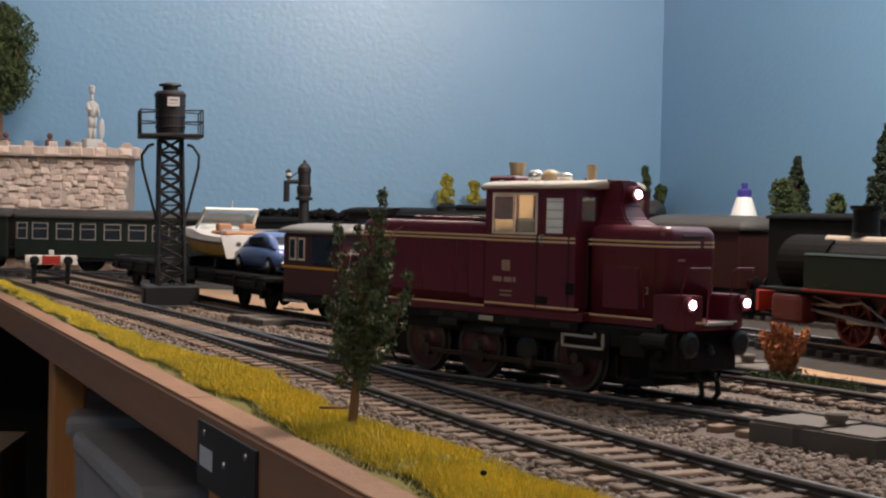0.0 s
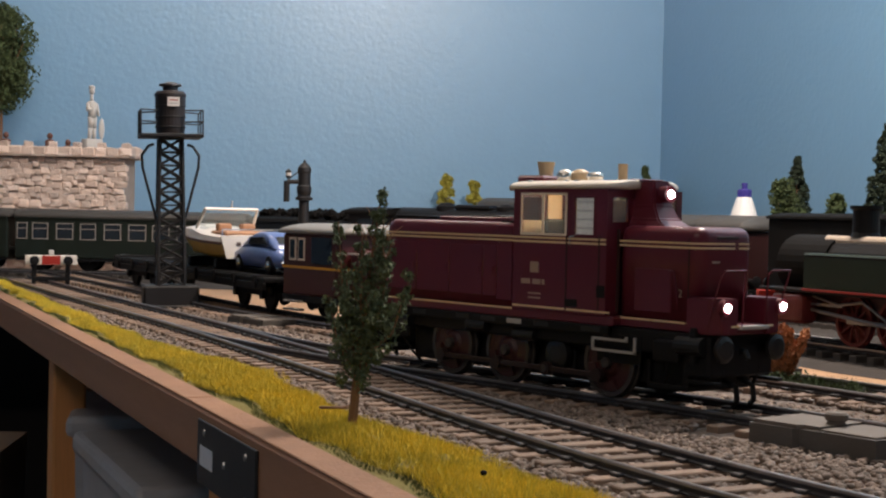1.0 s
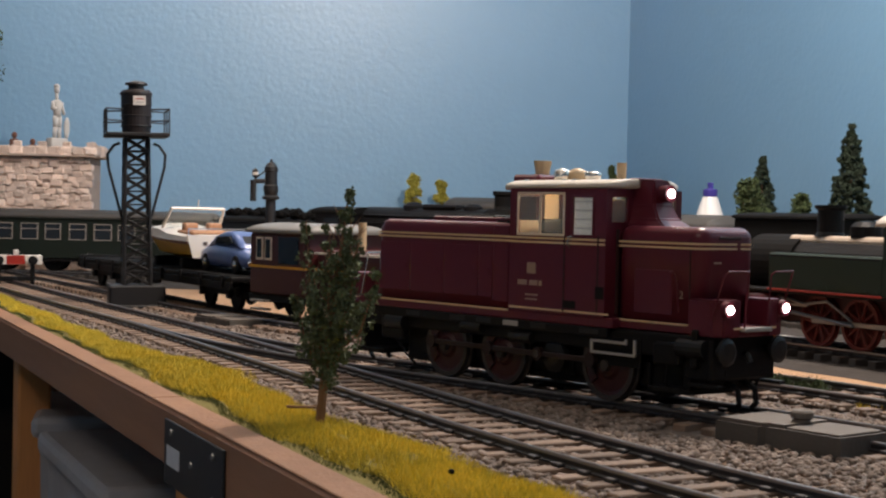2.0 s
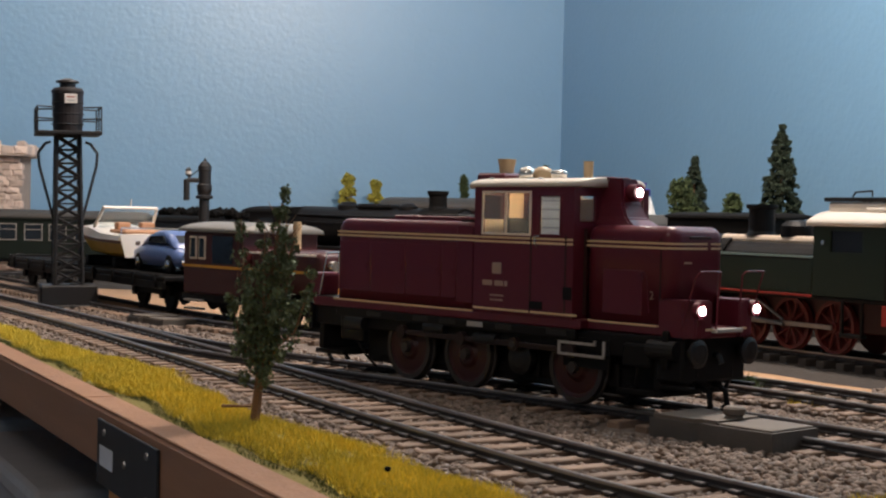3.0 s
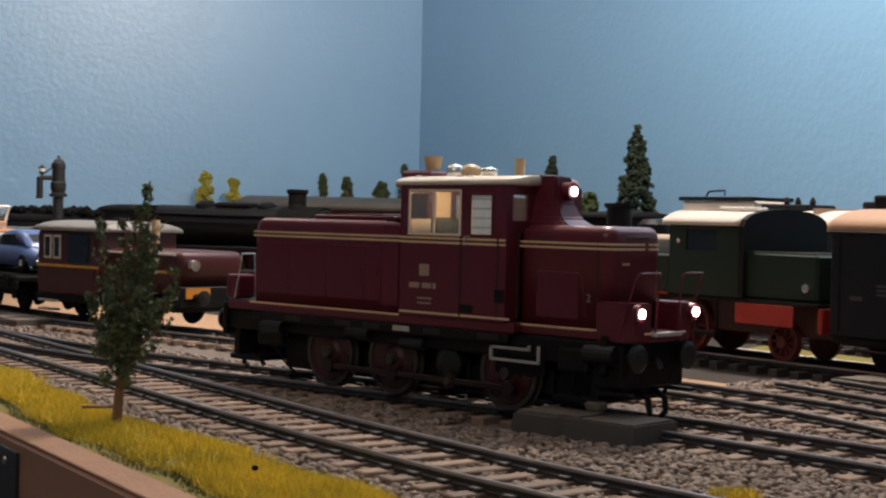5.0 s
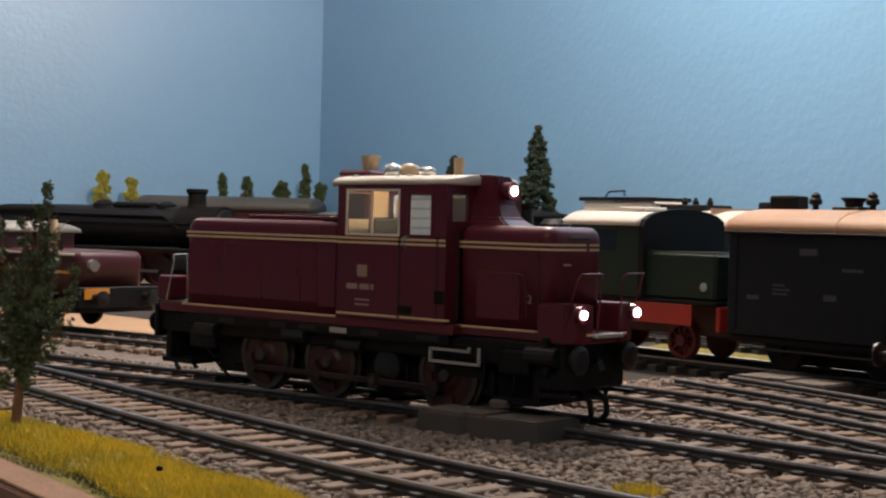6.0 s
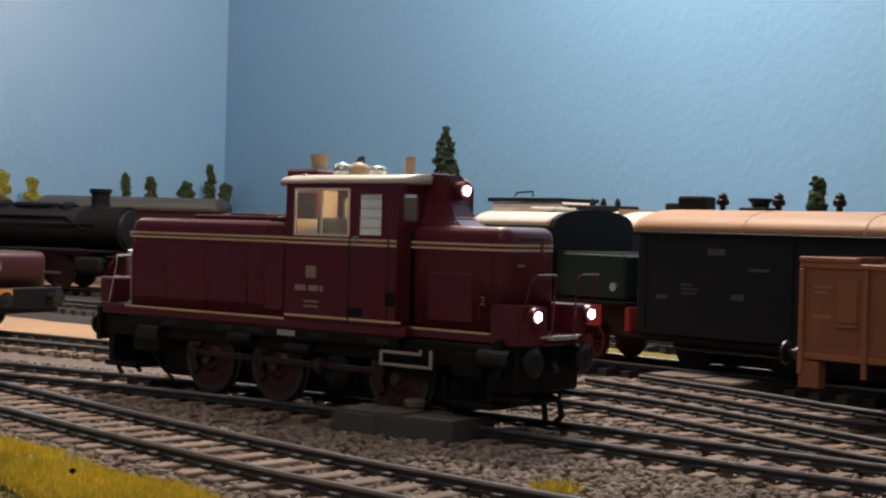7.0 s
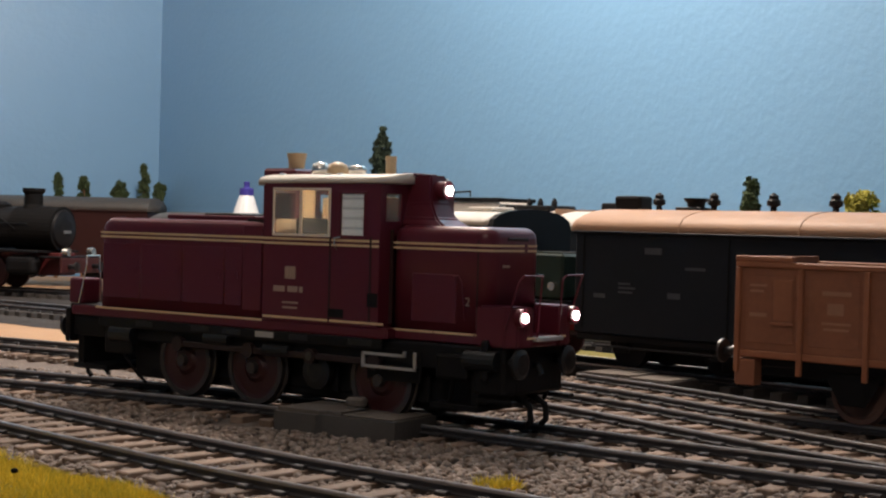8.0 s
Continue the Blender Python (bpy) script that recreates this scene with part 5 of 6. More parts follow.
    part("hull_band", loft(B(), [[(x, -w - 0.4, z0), (x, -w - 0.4, z1), (x, w + 0.4, z1), (x, w + 0.4, z0)] for x, w, z0, z1 in ((0, 36, 27, 30), (60, 38, 28, 31), (130, 34, 31, 34), (180, 20, 34.5, 37))]), mat("boat_brown_band", (0.20, 0.08, 0.04), 0.4), b, "brown line below the gunwale")
    for x in (40, 130):
        part("cradle", box(x - 5, x + 5, -28, 28, 0.2, 11, 1), BLACK, b, "black cradle")
    # the car
    c = thing("car", m @ pose(0.396, 0, 0.0355), "pale blue rounded model car with chrome bumpers", "car")
    def car_ring(x, w, z0, z1, c=0.72):
        return [(x, -w * 0.9, z0), (x, -w, z0 + (z1 - z0) * 0.35), (x, -w * 0.97, z0 + (z1 - z0) * c), (x, -w * 0.7, z1), (x, w * 0.7, z1), (x, w * 0.97, z0 + (z1 - z0) * c), (x, w, z0 + (z1 - z0) * 0.35), (x, w * 0.9, z0)]
    rows = [(0, 20, 11, 19), (4, 24, 8, 25), (18, 26, 7, 28), (40, 27, 7, 30), (90, 27, 7, 29), (112, 26, 7, 27), (130, 24, 8, 23), (136, 19, 11, 18)]
    part("body", loft(B(), [car_ring(*r) for r in rows]), CAR_BLUE, c, "pale blue lacquered body", smooth=True)
    roofr = [(24, 23, 26, 27), (40, 21.5, 28, 38), (56, 20.5, 28, 43), (78, 20.5, 28, 43.5), (96, 21.5, 28, 39), (114, 22, 25, 27)]
    part("cabin", loft(B(), [car_ring(x, w, z0, z1, 0.85) for x, w, z0, z1 in roofr]), CAR_BLUE, c, smooth=True)
    part("side_glass", prism(B(), [(42, 29.5), (48, 37), (84, 38), (94, 30)], "y", -22.6, 22.6), WIN_DARK, c)
    part("rear_window", prism(B(), [(98, 38.6), (108, 31), (107, 30.4), (97, 38)], "y", -14, 14), WIN_DARK, c)
    for xx in (137, -2):
        part("bumper", box(xx - 1.4, xx + 1.4, -23, 23, 11, 14, 1), CHROME, c, "chrome bumper")
    for yy in (-18, 18):
        part("tail_light", box(133, 136, yy - 2.4, yy + 2.4, 17, 21, 1), CHROME, c)
    for x in (24, 110):
        for s in (-1, 1):
            w = part("wheel", turn(B(), [(0.1, -3), (9, -3), (9.6, -1), (9, 2.6), (5.4, 3), (0.1, 3.4)], pose(x, s * 24, 9.7, -90 * s), 22), BLACK, c)
            part("hub_cap", turn(B(), [(4.6, 0), (3, 1.4), (0.1, 1.8)], pose(x, s * 27.2, 9.7, -90 * s), 16), CHROME, w)
    return t


flat_wagon()

# ---- scenery ----
STONE_PALE = mat("pale_castle_stone", (0.80, 0.635, 0.545), 0.85, var=0.25, scale=60, bump=0.0006, bscale=300, rnd=0.8)
MORTAR = mat("pale_mortar", (0.44, 0.355, 0.30), 0.95, var=0.3, scale=60)
STATUE = mat("plaster_statue", (0.52, 0.50, 0.48), 0.7, var=0.2, scale=80)
FIGURE_RED = mat("figure_paint_brown", (0.15, 0.065, 0.045), 0.7)
PAPER = mat("paper_label", (0.62, 0.58, 0.54), 0.7, var=0.08)
TOWER_BLACK = mat("tower_iron", (0.011, 0.010, 0.011), 0.5, var=0.35, scale=40)


def castle():
    x0, x1, y0, y1, zt = -1000.0, -501.0, 2450.0, 2560.0, 195.0
    t = thing("castle_wall", pose(0, 0, 0), "pale rough stone castle wall with a battlement walk", "wall")
    part("core", box(x0, x1 - 7, y0 + 3, y1, 0, zt, 1), MORTAR, t, "pale mortar core")
    rng = random.Random(11)
    meshes = []
    for k in range(10):
        bm = box(-0.5, 0.5, -0.5, 0.5, -0.5, 0.5)
        bmesh.ops.bevel(bm, geom=bm.edges[:], offset=0.13, segments=1, affect="EDGES")
        for v in bm.verts:
            v.co += Vector((rng.uniform(-.07, .07), rng.uniform(-.12, .12), rng.uniform(-.09, .09)))
        for v in bm.verts:
            v.co *= 1000
        meshes.append(finish("stone", bm, STONE_PALE))
    z = 0.0
    row = 0
    while z < zt - 4:
        h = rng.uniform(7.5, 12.5)
        h = min(h, zt - z)
        x = x1 + rng.uniform(-4, 3)
        while x > -790:
            w = rng.uniform(8, 21)
            hh = h * rng.uniform(0.86, 1.02)
            ob = new("stone", rng.choice(meshes))
            ob.parent = t
            ob.matrix_basis = Matrix.Translation(Vector((x - w / 2, y0 + 3, z + h / 2 + rng.uniform(-3, 3))) * MM) @ Matrix.Rotation(rng.uniform(-0.12, 0.12), 4, "Y") @ Matrix.Diagonal((w * 0.99 * MM, 11 * rng.uniform(0.8, 1.25) * MM, hh * 1.0 * MM, 1))
            x -= w
        z += h
        row += 1
    part("walkway", box(x0, x1 + 8, y0 - 14, y1, zt, zt + 3, 0.8), MORTAR, t)
    for k in range(24):
        xx = x1 + 10 - 20 * k
        mer = new("battlement", meshes[k % 10])
        mer.parent = t
        mer.matrix_basis = Matrix.Translation(Vector((xx - 10, y0 - 8, zt + 9.5)) * MM) @ Matrix.Diagonal((21.5 * MM, 12 * MM, 14 * MM, 1))
        if k % 2 == 0:
            up = new("merlon", meshes[(k + 3) % 10])
            up.parent = t
            up.matrix_basis = Matrix.Translation(Vector((xx - 9, y0 - 8, zt + 20)) * MM) @ Matrix.Diagonal((14 * MM, 10 * MM, 9 * MM, 1))
    for k in range(3):
        up = new("battlement", meshes[k + 4])
        up.parent = t
        up.matrix_basis = Matrix.Translation(Vector((x1 + 4, y0 + 12 + k * 30, zt + 11)) * MM) @ Matrix.Diagonal((13 * MM, 28 * MM, 18 * MM, 1))
    return t


castle()


def blob(bm, p, s, sub=2):
    bmesh.ops.create_icosphere(bm, subdivisions=sub, radius=1.0, matrix=Matrix.Translation(p) @ Matrix.Diagonal((*s, 1)))


# the statue on the wall, one plain mesh
sb = B()
cone(sb, (-5, 0, 6), (-3.5, 0, 26), 3.4, 3.8, 12)
cone(sb, (-3.5, 0, 25), (-2.5, 0, 44), 4.0, 5.6, 12)
cone(sb, (5, 2, 6), (4, 1, 26), 3.4, 3.8, 12)
cone(sb, (4, 1, 25), (2.5, 0, 44), 4.0, 5.6, 12)
cone(sb, (0, 0, 42), (-1, 0, 68), 6.5, 7.5, 14)
blob(sb, (-1, 0, 67), (8.5, 6, 5))
cone(sb, (-8, 0, 68), (-11, -3, 54), 3.0, 2.6, 10)
cone(sb, (-11, -3, 54), (-6, -7, 58), 2.4, 2.0, 10)
cone(sb, (7, 0, 67), (11, -2, 46), 3.0, 2.4, 10)
cone(sb, (-1.5, 0, 68), (-2, -0.5, 84), 3.0, 2.8, 10)
blob(sb, (-2, -1, 88), (4.8, 5.2, 7.2))
blob(sb, (-2, 0, 94), (5.6, 5.8, 4.0))
blob(sb, (16, -3, 24), (5.5, 2.6, 19))
for v in sb.verts:
    v.co.z += 24
bx(sb, -15, 15, -11, 11, 0, 30.5, 1.5)
solid("statue", sb, STATUE, "weathered grey plaster statue standing on the castle wall", "statue", pose(-0.573, 2.515, 0.198, 0, 0, 40), smooth=True)
for fx, fy, fz in ((-0.633, 2.47, 0.198), (-0.604, 2.475, 0.198), (-0.706, 2.47, 0.198)):
    fb = B()
    cone(fb, (0, 0, 0), (0, 0, 22 if fx < -0.62 else 13), 7, 8, 12)
    blob(fb, (0, 0, 22 if fx < -0.62 else 13), (8.5, 6, 5))
    blob(fb, (0, 0, 32 if fx < -0.62 else 22), (4.8, 4.8, 5.4))
    solid("figurine", fb, FIGURE_RED, "small plain brown-painted figurine behind the battlements", "figurine", pose(fx, fy, fz), group="figurines on the wall", smooth=True)


def water_tower():
    t = thing("water_tower", pose(-0.281, 1.625, 0, 0, -1.0, 14), "black lattice water tower with a barrel tank and railed platform", "water tower")
    part("base", box(-30, 30, -24, 24, 0, 30, 2), TOWER_BLACK, t, "black base block")
    part("base_step", box(-38, 38, -30, 30, 0, 9, 1.5), TOWER_BLACK, t)
    lo, hi, z0, z1 = 14.5, 12.0, 30.0, 190.0
    for sx in (-1, 1):
        for sy in (-1, 1):
            part("leg", tube(B(), [(sx * lo, sy * lo, z0), (sx * hi, sy * hi, z1)], 2.2, 6), TOWER_BLACK, t)
    n = 11
    for face in range(4):
        rot = Matrix.Rotation(face * math.pi / 2, 3, "Z")
        for k in range(n):
            a, b = z0 + (z1 - z0) * k / n, z0 + (z1 - z0) * (k + 1) / n
            wa, wb = lo + (hi - lo) * k / n, lo + (hi - lo) * (k + 1) / n
            br = B()
            tube(br, [rot @ Vector((-wa, -wa, a)), rot @ Vector((wb, -wb, b))], 1.5, 5)
            tube(br, [rot @ Vector((wa, -wa, a)), rot @ Vector((-wb, -wb, b))], 1.5, 5)
            tube(br, [rot @ Vector((-wb, -wb, b)), rot @ Vector((wb, -wb, b))], 1.0, 5)
            part("lattice_brace", br, TOWER_BLACK, t)
    pf = part("platform", box(-34, 34, -30, 30, 191, 195, 0.8), TOWER_BLACK, t, "black platform")
    for x, y in ((-33, -29), (33, -29), (-33, 29), (33, 29), (-33, 0), (33, 0)):
        part("railing_post", cone(B(), (x, y, 195), (x, y, 221), 0.9, 0.9, 6), TOWER_BLACK, pf)
    for z in (208, 220.5):
        part("railing", tube(B(), [(-33, -29, z), (-33, 29, z)], 0.8, 6), TOWER_BLACK, pf)
        part("railing", tube(B(), [(33, -29, z), (33, 29, z)], 0.8, 6), TOWER_BLACK, pf)
        for ry in (-29, 29):
            for rs in (-1, 1):
                part("railing", tube(B(), [(rs * 33, ry, z), (rs * 15, ry * 0.55, z)], 0.8, 6), TOWER_BLACK, pf)
    tank = part("tank", turn(B(), [(15, 195), (15.6, 200), (16.4, 222), (16.6, 236), (17.4, 236.4), (17.4, 239), (15, 242), (8.5, 243), (8.5, 247), (12.5, 248), (12, 250), (4, 252.5), (0.1, 253)], n=26), mat("tank_brown_black", (0.018, 0.013, 0.013), 0.4, var=0.3, scale=40), t, "dark barrel tank with a cap", smooth=False)
    for z in (203, 214, 226):
        part("hoop", turn(B(), [(16.6, z - 0.8), (17.2, z), (16.6, z + 0.8), (16.0, z)], n=26), TOWER_BLACK, tank)
    lab = part("label", box(-4.5, 8.5, -19.0, -18.2, 225, 235), PAPER, t, "white paper label with faint print")
    part("print_bar", box(-2.5, 6.5, -19.3, -19.0, 231, 232.4), mat("print_red", (0.35, 0.12, 0.10), 0.7), lab)
    part("print_bar", box(-2.5, 6.5, -19.3, -19.0, 227.5, 228.6), mat("print_grey", (0.3, 0.3, 0.32), 0.7), lab)
    for s in (-1, 1):
        part("hanger_pipe", tube(B(), [(s * 18, -4, 184), (s * 24, -4, 182), (s * 31, -4, 172), (s * 30, -4, 158), (s * 14, -4, 96)], 1.5, 8), TOWER_BLACK, t, "bent pipe beside the lattice")
    return t


water_tower()


def water_crane():
    t = thing("water_crane", pose(-0.1600, 1.905, 0), "black cast-iron water crane with a swing arm and lamp", "water crane")
    part("pedestal", turn(B(), [(14, 0), (14, 6), (8, 10), (7, 90), (6.5, 128), (11, 129), (11, 132), (8, 134)], n=20), TOWER_BLACK, t)
    part("column", turn(B(), [(8, 134), (9.6, 140), (9.6, 146), (8, 148), (8, 164), (9, 165), (8.6, 170), (5, 175), (2, 177), (1.6, 180), (0.1, 181)], n=20), TOWER_BLACK, t)
    part("arm", tube(B(), [(0, 0, 152), (-22, -6, 152)], 3.0, 10), TOWER_BLACK, t)
    part("spout", tube(B(), [(-22, -6, 153), (-22, -6, 126)], 4.0, 10), TOWER_BLACK, t)
    part("stay", tube(B(), [(-4, -1, 168), (-20, -6, 155)], 0.9, 6), TOWER_BLACK, t)
    lamp = part("lamp", turn(B(), [(1.4, 156), (3.2, 158), (3.6, 164), (4.4, 165), (1, 168), (0.1, 169)], pose(-20, -6, 0), 12), TOWER_BLACK, t)
    part("lamp_glass", turn(B(), [(2.6, 158.6), (3.9, 160), (3.9, 163), (2.8, 164)], pose(-20, -6, 0), 12), PAPER, lamp)
    return t


water_crane()


def buffer_stop():
    t = thing("buffer_stop", pose(-0.508, 2.000, 0, 0, 0, -62 + 90 - 12), "buffer stop with a red and white beam on black legs", "buffer stop")
    part("beam", box(-34, 34, -4, 0, 34, 47, 0.8), BOAT_WHITE, t, "white beam")
    part("red_panel", box(-12, 12, -4.6, -4.1, 34.5, 46.5), BEAM_RED, t, "red middle panel")
    for x in (-22, 22):
        part("buffer", turn(B(), [(3, 0), (3, 6), (6.4, 6.3), (6.4, 8.4), (0.1, 9)], pose(x, -4.2, 40, 90), 18), BLACK, t)
        part("leg", box(x - 3, x + 3, -3, 6, 0, 34, 0.8), BLACK, t)
        part("strut", tube(B(), [(x, 5, 36), (x, 36, 2)], 2.0, 8), BLACK, t)
    part("cross_tie", box(-24, 24, -4, 4, 12, 18, 0.8), BLACK, t)
    part("signal_lamp", box(-3.5, 3.5, -4, 3, 47.2, 54, 0.8), PAPER, t)
    return t


buffer_stop()


def turnout_motor(m, label, raised=True):
    t = thing("turnout_motor", m, label, "turnout motor", "turnout motors")
    pts = [(0, 0), (26, 0), (28, 3), (71, 3), (71, 40), (0, 40)]
    part("case", prism(B(), pts, "z", 0, 11.5), BOX_GREY, t, "dark grey plastic case")
    part("lid", prism(B(), [(1.5, 1.5), (27, 1.5), (29, 5), (38, 5), (38, 38.5), (1.5, 38.5)], "z", 11.6, 13.4), BOX_TOP, t, "lid paler than the case")
    part("lid", box(39, 69.5, 4.5, 38.5, 11.6, 12.6, 0.4), BOX_TOP, t, "lid paler than the case")
    part("lid_groove", box(38.1, 39, 4.5, 38.5, 11.6, 12.0), BLACK, t)
    if raised:
        part("knob", turn(B(), [(4.8, 13.4), (4.2, 14.6), (5.4, 15.4), (5.6, 18), (4.6, 19), (0.1, 19.2)], pose(35, 22, 0), 18), BOX_TOP, t, "round manual knob")
    return t


turnout_motor(pose(0.160, 0.719, 0.0045, 0, 0, -52.5), "grey turnout motor box with a round knob beside the track")
turnout_motor(pose(0.424, 0.918, 0.0, 0, 0, -62), "dark grey turnout motor box beside the far track", False)
turnout_motor(pose(-0.190, 1.420, 0.0, 0, 0, -58), "dark grey turnout motor box between two tracks", False)
turnout_motor(pose(0.196, 1.075, 0.0, 0, 0, -60), "grey turnout motor box behind the locomotive's track", True)

# glue bottle
gb = thing("glue_bottle", pose(0.423, 1.97, 0), "white plastic glue bottle with a violet-blue cap", "bottle")
BOTTLE = mat("white_bottle", (0.80, 0.79, 0.78), 0.35, var=0.04)
CAP = mat("violet_blue_cap", (0.05, 0.04, 0.26), 0.35, var=0.1)
part("body", turn(B(), [(24, 0), (26, 3), (26, 92), (23, 108), (18.5, 120), (11.5, 142), (9.6, 146.5), (0.1, 147)], n=30), BOTTLE, gb, smooth=False)
part("cap", turn(B(), [(9.8, 147), (9.8, 155.5), (8.5, 157), (4.2, 157.5), (3.8, 162), (4.6, 163), (4.2, 165.5), (0.1, 166)], n=24), CAP, gb, "violet-blue screw cap with a nozzle")


# ---- trees and plants ----
def leaf_cloud(rng, spots, size, count, squash=1.0):
    """Many small leaf flakes, each a bent quad, scattered round the spots (x, y, z, radius) in millimetres."""
    verts, faces = [], []
    for x, y, z, r in spots:
        for k in range(count):
            d = Vector((rng.gauss(0, 1), rng.gauss(0, 1), rng.gauss(0, 1))).normalized() * r * rng.uniform(0.45, 1.0)
            c = Vector((x, y, z)) + Vector((d.x, d.y, d.z * squash))
            q = Euler((rng.uniform(0, 6.3), rng.uniform(0, 6.3), rng.uniform(0, 6.3))).to_matrix()
            s = size * rng.uniform(0.6, 1.4)
            i = len(verts)
            for px, py, pz in ((-s, -s * 0.6, 0), (s, -s * 0.6, s * 0.3), (s, s * 0.6, 0), (-s, s * 0.6, s * 0.3)):
                verts.append((c + q @ Vector((px, py, pz))) * MM)
            faces += [(i, i + 1, i + 2), (i, i + 2, i + 3)]
    return verts, faces


def leaves(name, vf, material, parent, label=""):
    ob = new(name, raw_mesh(name, vf[0], vf[1], material))
    ob.parent = parent
    return tagged(ob, label)


def limb(bm, p, q, r0, r1):
    cone(bm, p, q, r0, r1, 7)


def near_tree():
    rng = random.Random(3)
    t = thing("poplar_tree", pose(-0.0345, 0.7205, 0.0115), "slender upright model tree with sparse dull green leaves in grass", "tree")
    bm = B()
    limb(bm, (0, 0, -2), (3, 0, 36), 2.6, 1.8)
    limb(bm, (3, 0, 36), (11, 0, 106), 1.8, 0.5)
    stems = [((3, 0, 24), (-9, 2, 98)), ((3, 0, 30), (27, -1, 72)), ((3, 0, 26), (-4, -4, 70)), ((5, 0, 40), (17, 3, 88)), ((3, 0, 22), (13, 4, 62)), ((3, 0, 24), (-13, 0, 62)), ((4, 0, 36), (3, -3, 92))]
    for a, b in stems:
        mid = Vector(a).lerp(Vector(b), 0.4) + Vector(((b[0] - a[0]) * 0.25, 0, -3))
        limb(bm, a, mid, 1.0, 0.7)
        limb(bm, mid, b, 0.7, 0.25)
    for k in range(70):
        z = rng.uniform(26, 100)
        x = 3 + 8 * (z - 36) / 70 + rng.uniform(-7, 7)
        limb(bm, (x, rng.uniform(-4, 4), z), (x + rng.uniform(-7, 7), rng.uniform(-6, 6), z + rng.uniform(4, 10)), 0.3, 0.12)
    part("trunk", bm, TRUNK, t, "reddish brown trunk and twigs")
    spots = []
    for a, b in stems + [((3, 0, 30), (11, 0, 110))] * 3:
        mid = Vector(a).lerp(Vector(b), 0.4) + Vector(((b[0] - a[0]) * 0.25, 0, -3))
        for k in range(16):
            u = k / 15
            p = Vector(a).lerp(mid, u / 0.4) if u < 0.4 else mid.lerp(Vector(b), (u - 0.4) / 0.6)
            r = (4.6 if u < 0.75 else 3.0) * rng.uniform(0.7, 1.2)
            spots.append((p.x + rng.uniform(-2.2, 2.2), p.y + rng.uniform(-3, 3), p.z + rng.uniform(-3, 3), r))
    for k in range(34):
        z = rng.uniform(16, 84)
        w = 15 * math.sin(math.pi * min(1, (z - 8) / 92)) ** 0.7
        spots.append((4 + (z - 36) * 0.1 + rng.uniform(-w, w), rng.uniform(-w, w) * 0.8, z, rng.uniform(3, 5)))
    leaves("crown", leaf_cloud(rng, spots, 0.85, 34), LEAF, t, "sparse dull green leaves")
    return t


near_tree()


def conifer(x, y, h, r, seed, group="conifers", label="dark green conical model fir by the blue wall"):
    rng = random.Random(seed)
    t = thing("fir_tree", pose(x, y, 0, 0, 0, seed * 40), label, "tree", group)
    part("trunk", cone(B(), (0, 0, 0), (0, 0, h * 0.96), 4.5, 0.6, 8), TRUNK, t)
    spots = []
    n = int(h / 7)
    for k in range(n):
        u = k / (n - 1)
        z = h * (0.16 + 0.84 * u)
        rr = r * (1 - u) ** 0.8 + 2.4
        m = max(5, int(rr * 1.3))
        for j in range(m):
            a = rng.uniform(0, 6.28)
            q = rr * rng.uniform(0.5, 1.06)
            spots.append((q * math.cos(a), q * math.sin(a), z - q * 0.22 + rng.uniform(-2, 2), rng.uniform(2.6, 4.6)))
    leaves("crown", leaf_cloud(rng, spots, 1.6, 30, 0.8), LEAF_DARK, t)
    return t


def round_tree(name, x, y, z0, z1, w, material, seed, label, group="", trunk_to=None, lumps=26, size=1.9, top_heavy=1.0, base=0.0):
    """A foam-leaved tree: crown between z0 and z1, w wide, on a trunk with limbs."""
    rng = random.Random(seed)
    t = thing(name, pose(x, y, base, 0, 0, seed * 33), label, "tree", group)
    bm = B()
    limb(bm, (0, 0, 0), (2, 0, z0 + (z1 - z0) * 0.3), 4.2, 2.6)
    spots = []
    for k in range(lumps):
        u = rng.random()
        z = z0 + (z1 - z0) * (0.08 + 0.84 * u)
        rr = w / 2 * math.sin(math.pi * (0.12 + 0.8 * u)) ** 0.6
        a = rng.uniform(0, 6.28)
        q = rr * rng.uniform(0.1, 0.8)
        p = (q * math.cos(a), q * math.sin(a), z)
        spots.append((*p, rng.uniform(0.14, 0.26) * w))
        if k % 3 == 0:
            limb(bm, (2, 0, z0 + (z1 - z0) * rng.uniform(0.0, 0.3)), p, 1.6, 0.5)
    part("trunk", bm, TRUNK, t)
    leaves("crown", leaf_cloud(rng, spots, size, 130), material, t)
    return t


def column_tree(x, y, z0, z1, w, material, seed, label):
    rng = random.Random(seed)
    t = thing("column_tree", pose(x, y, 0), label, "tree", "small trees along the wall")
    part("trunk", cone(B(), (0, 0, 0), (0, 0, z1 * 0.9), 3.4, 1.0, 8), TRUNK, t)
    spots = []
    for k in range(30):
        u = k / 29
        rr = w / 2 * (0.75 if u < 0.8 else 0.75 * (1 - u) / 0.2 + 0.1)
        a = rng.uniform(0, 6.28)
        spots.append((rr * 0.5 * math.cos(a), rr * 0.5 * math.sin(a), z0 + (z1 - z0) * u * 0.96, w * 0.3))
    leaves("crown", leaf_cloud(rng, spots, 1.7, 90), material, t)
    return t


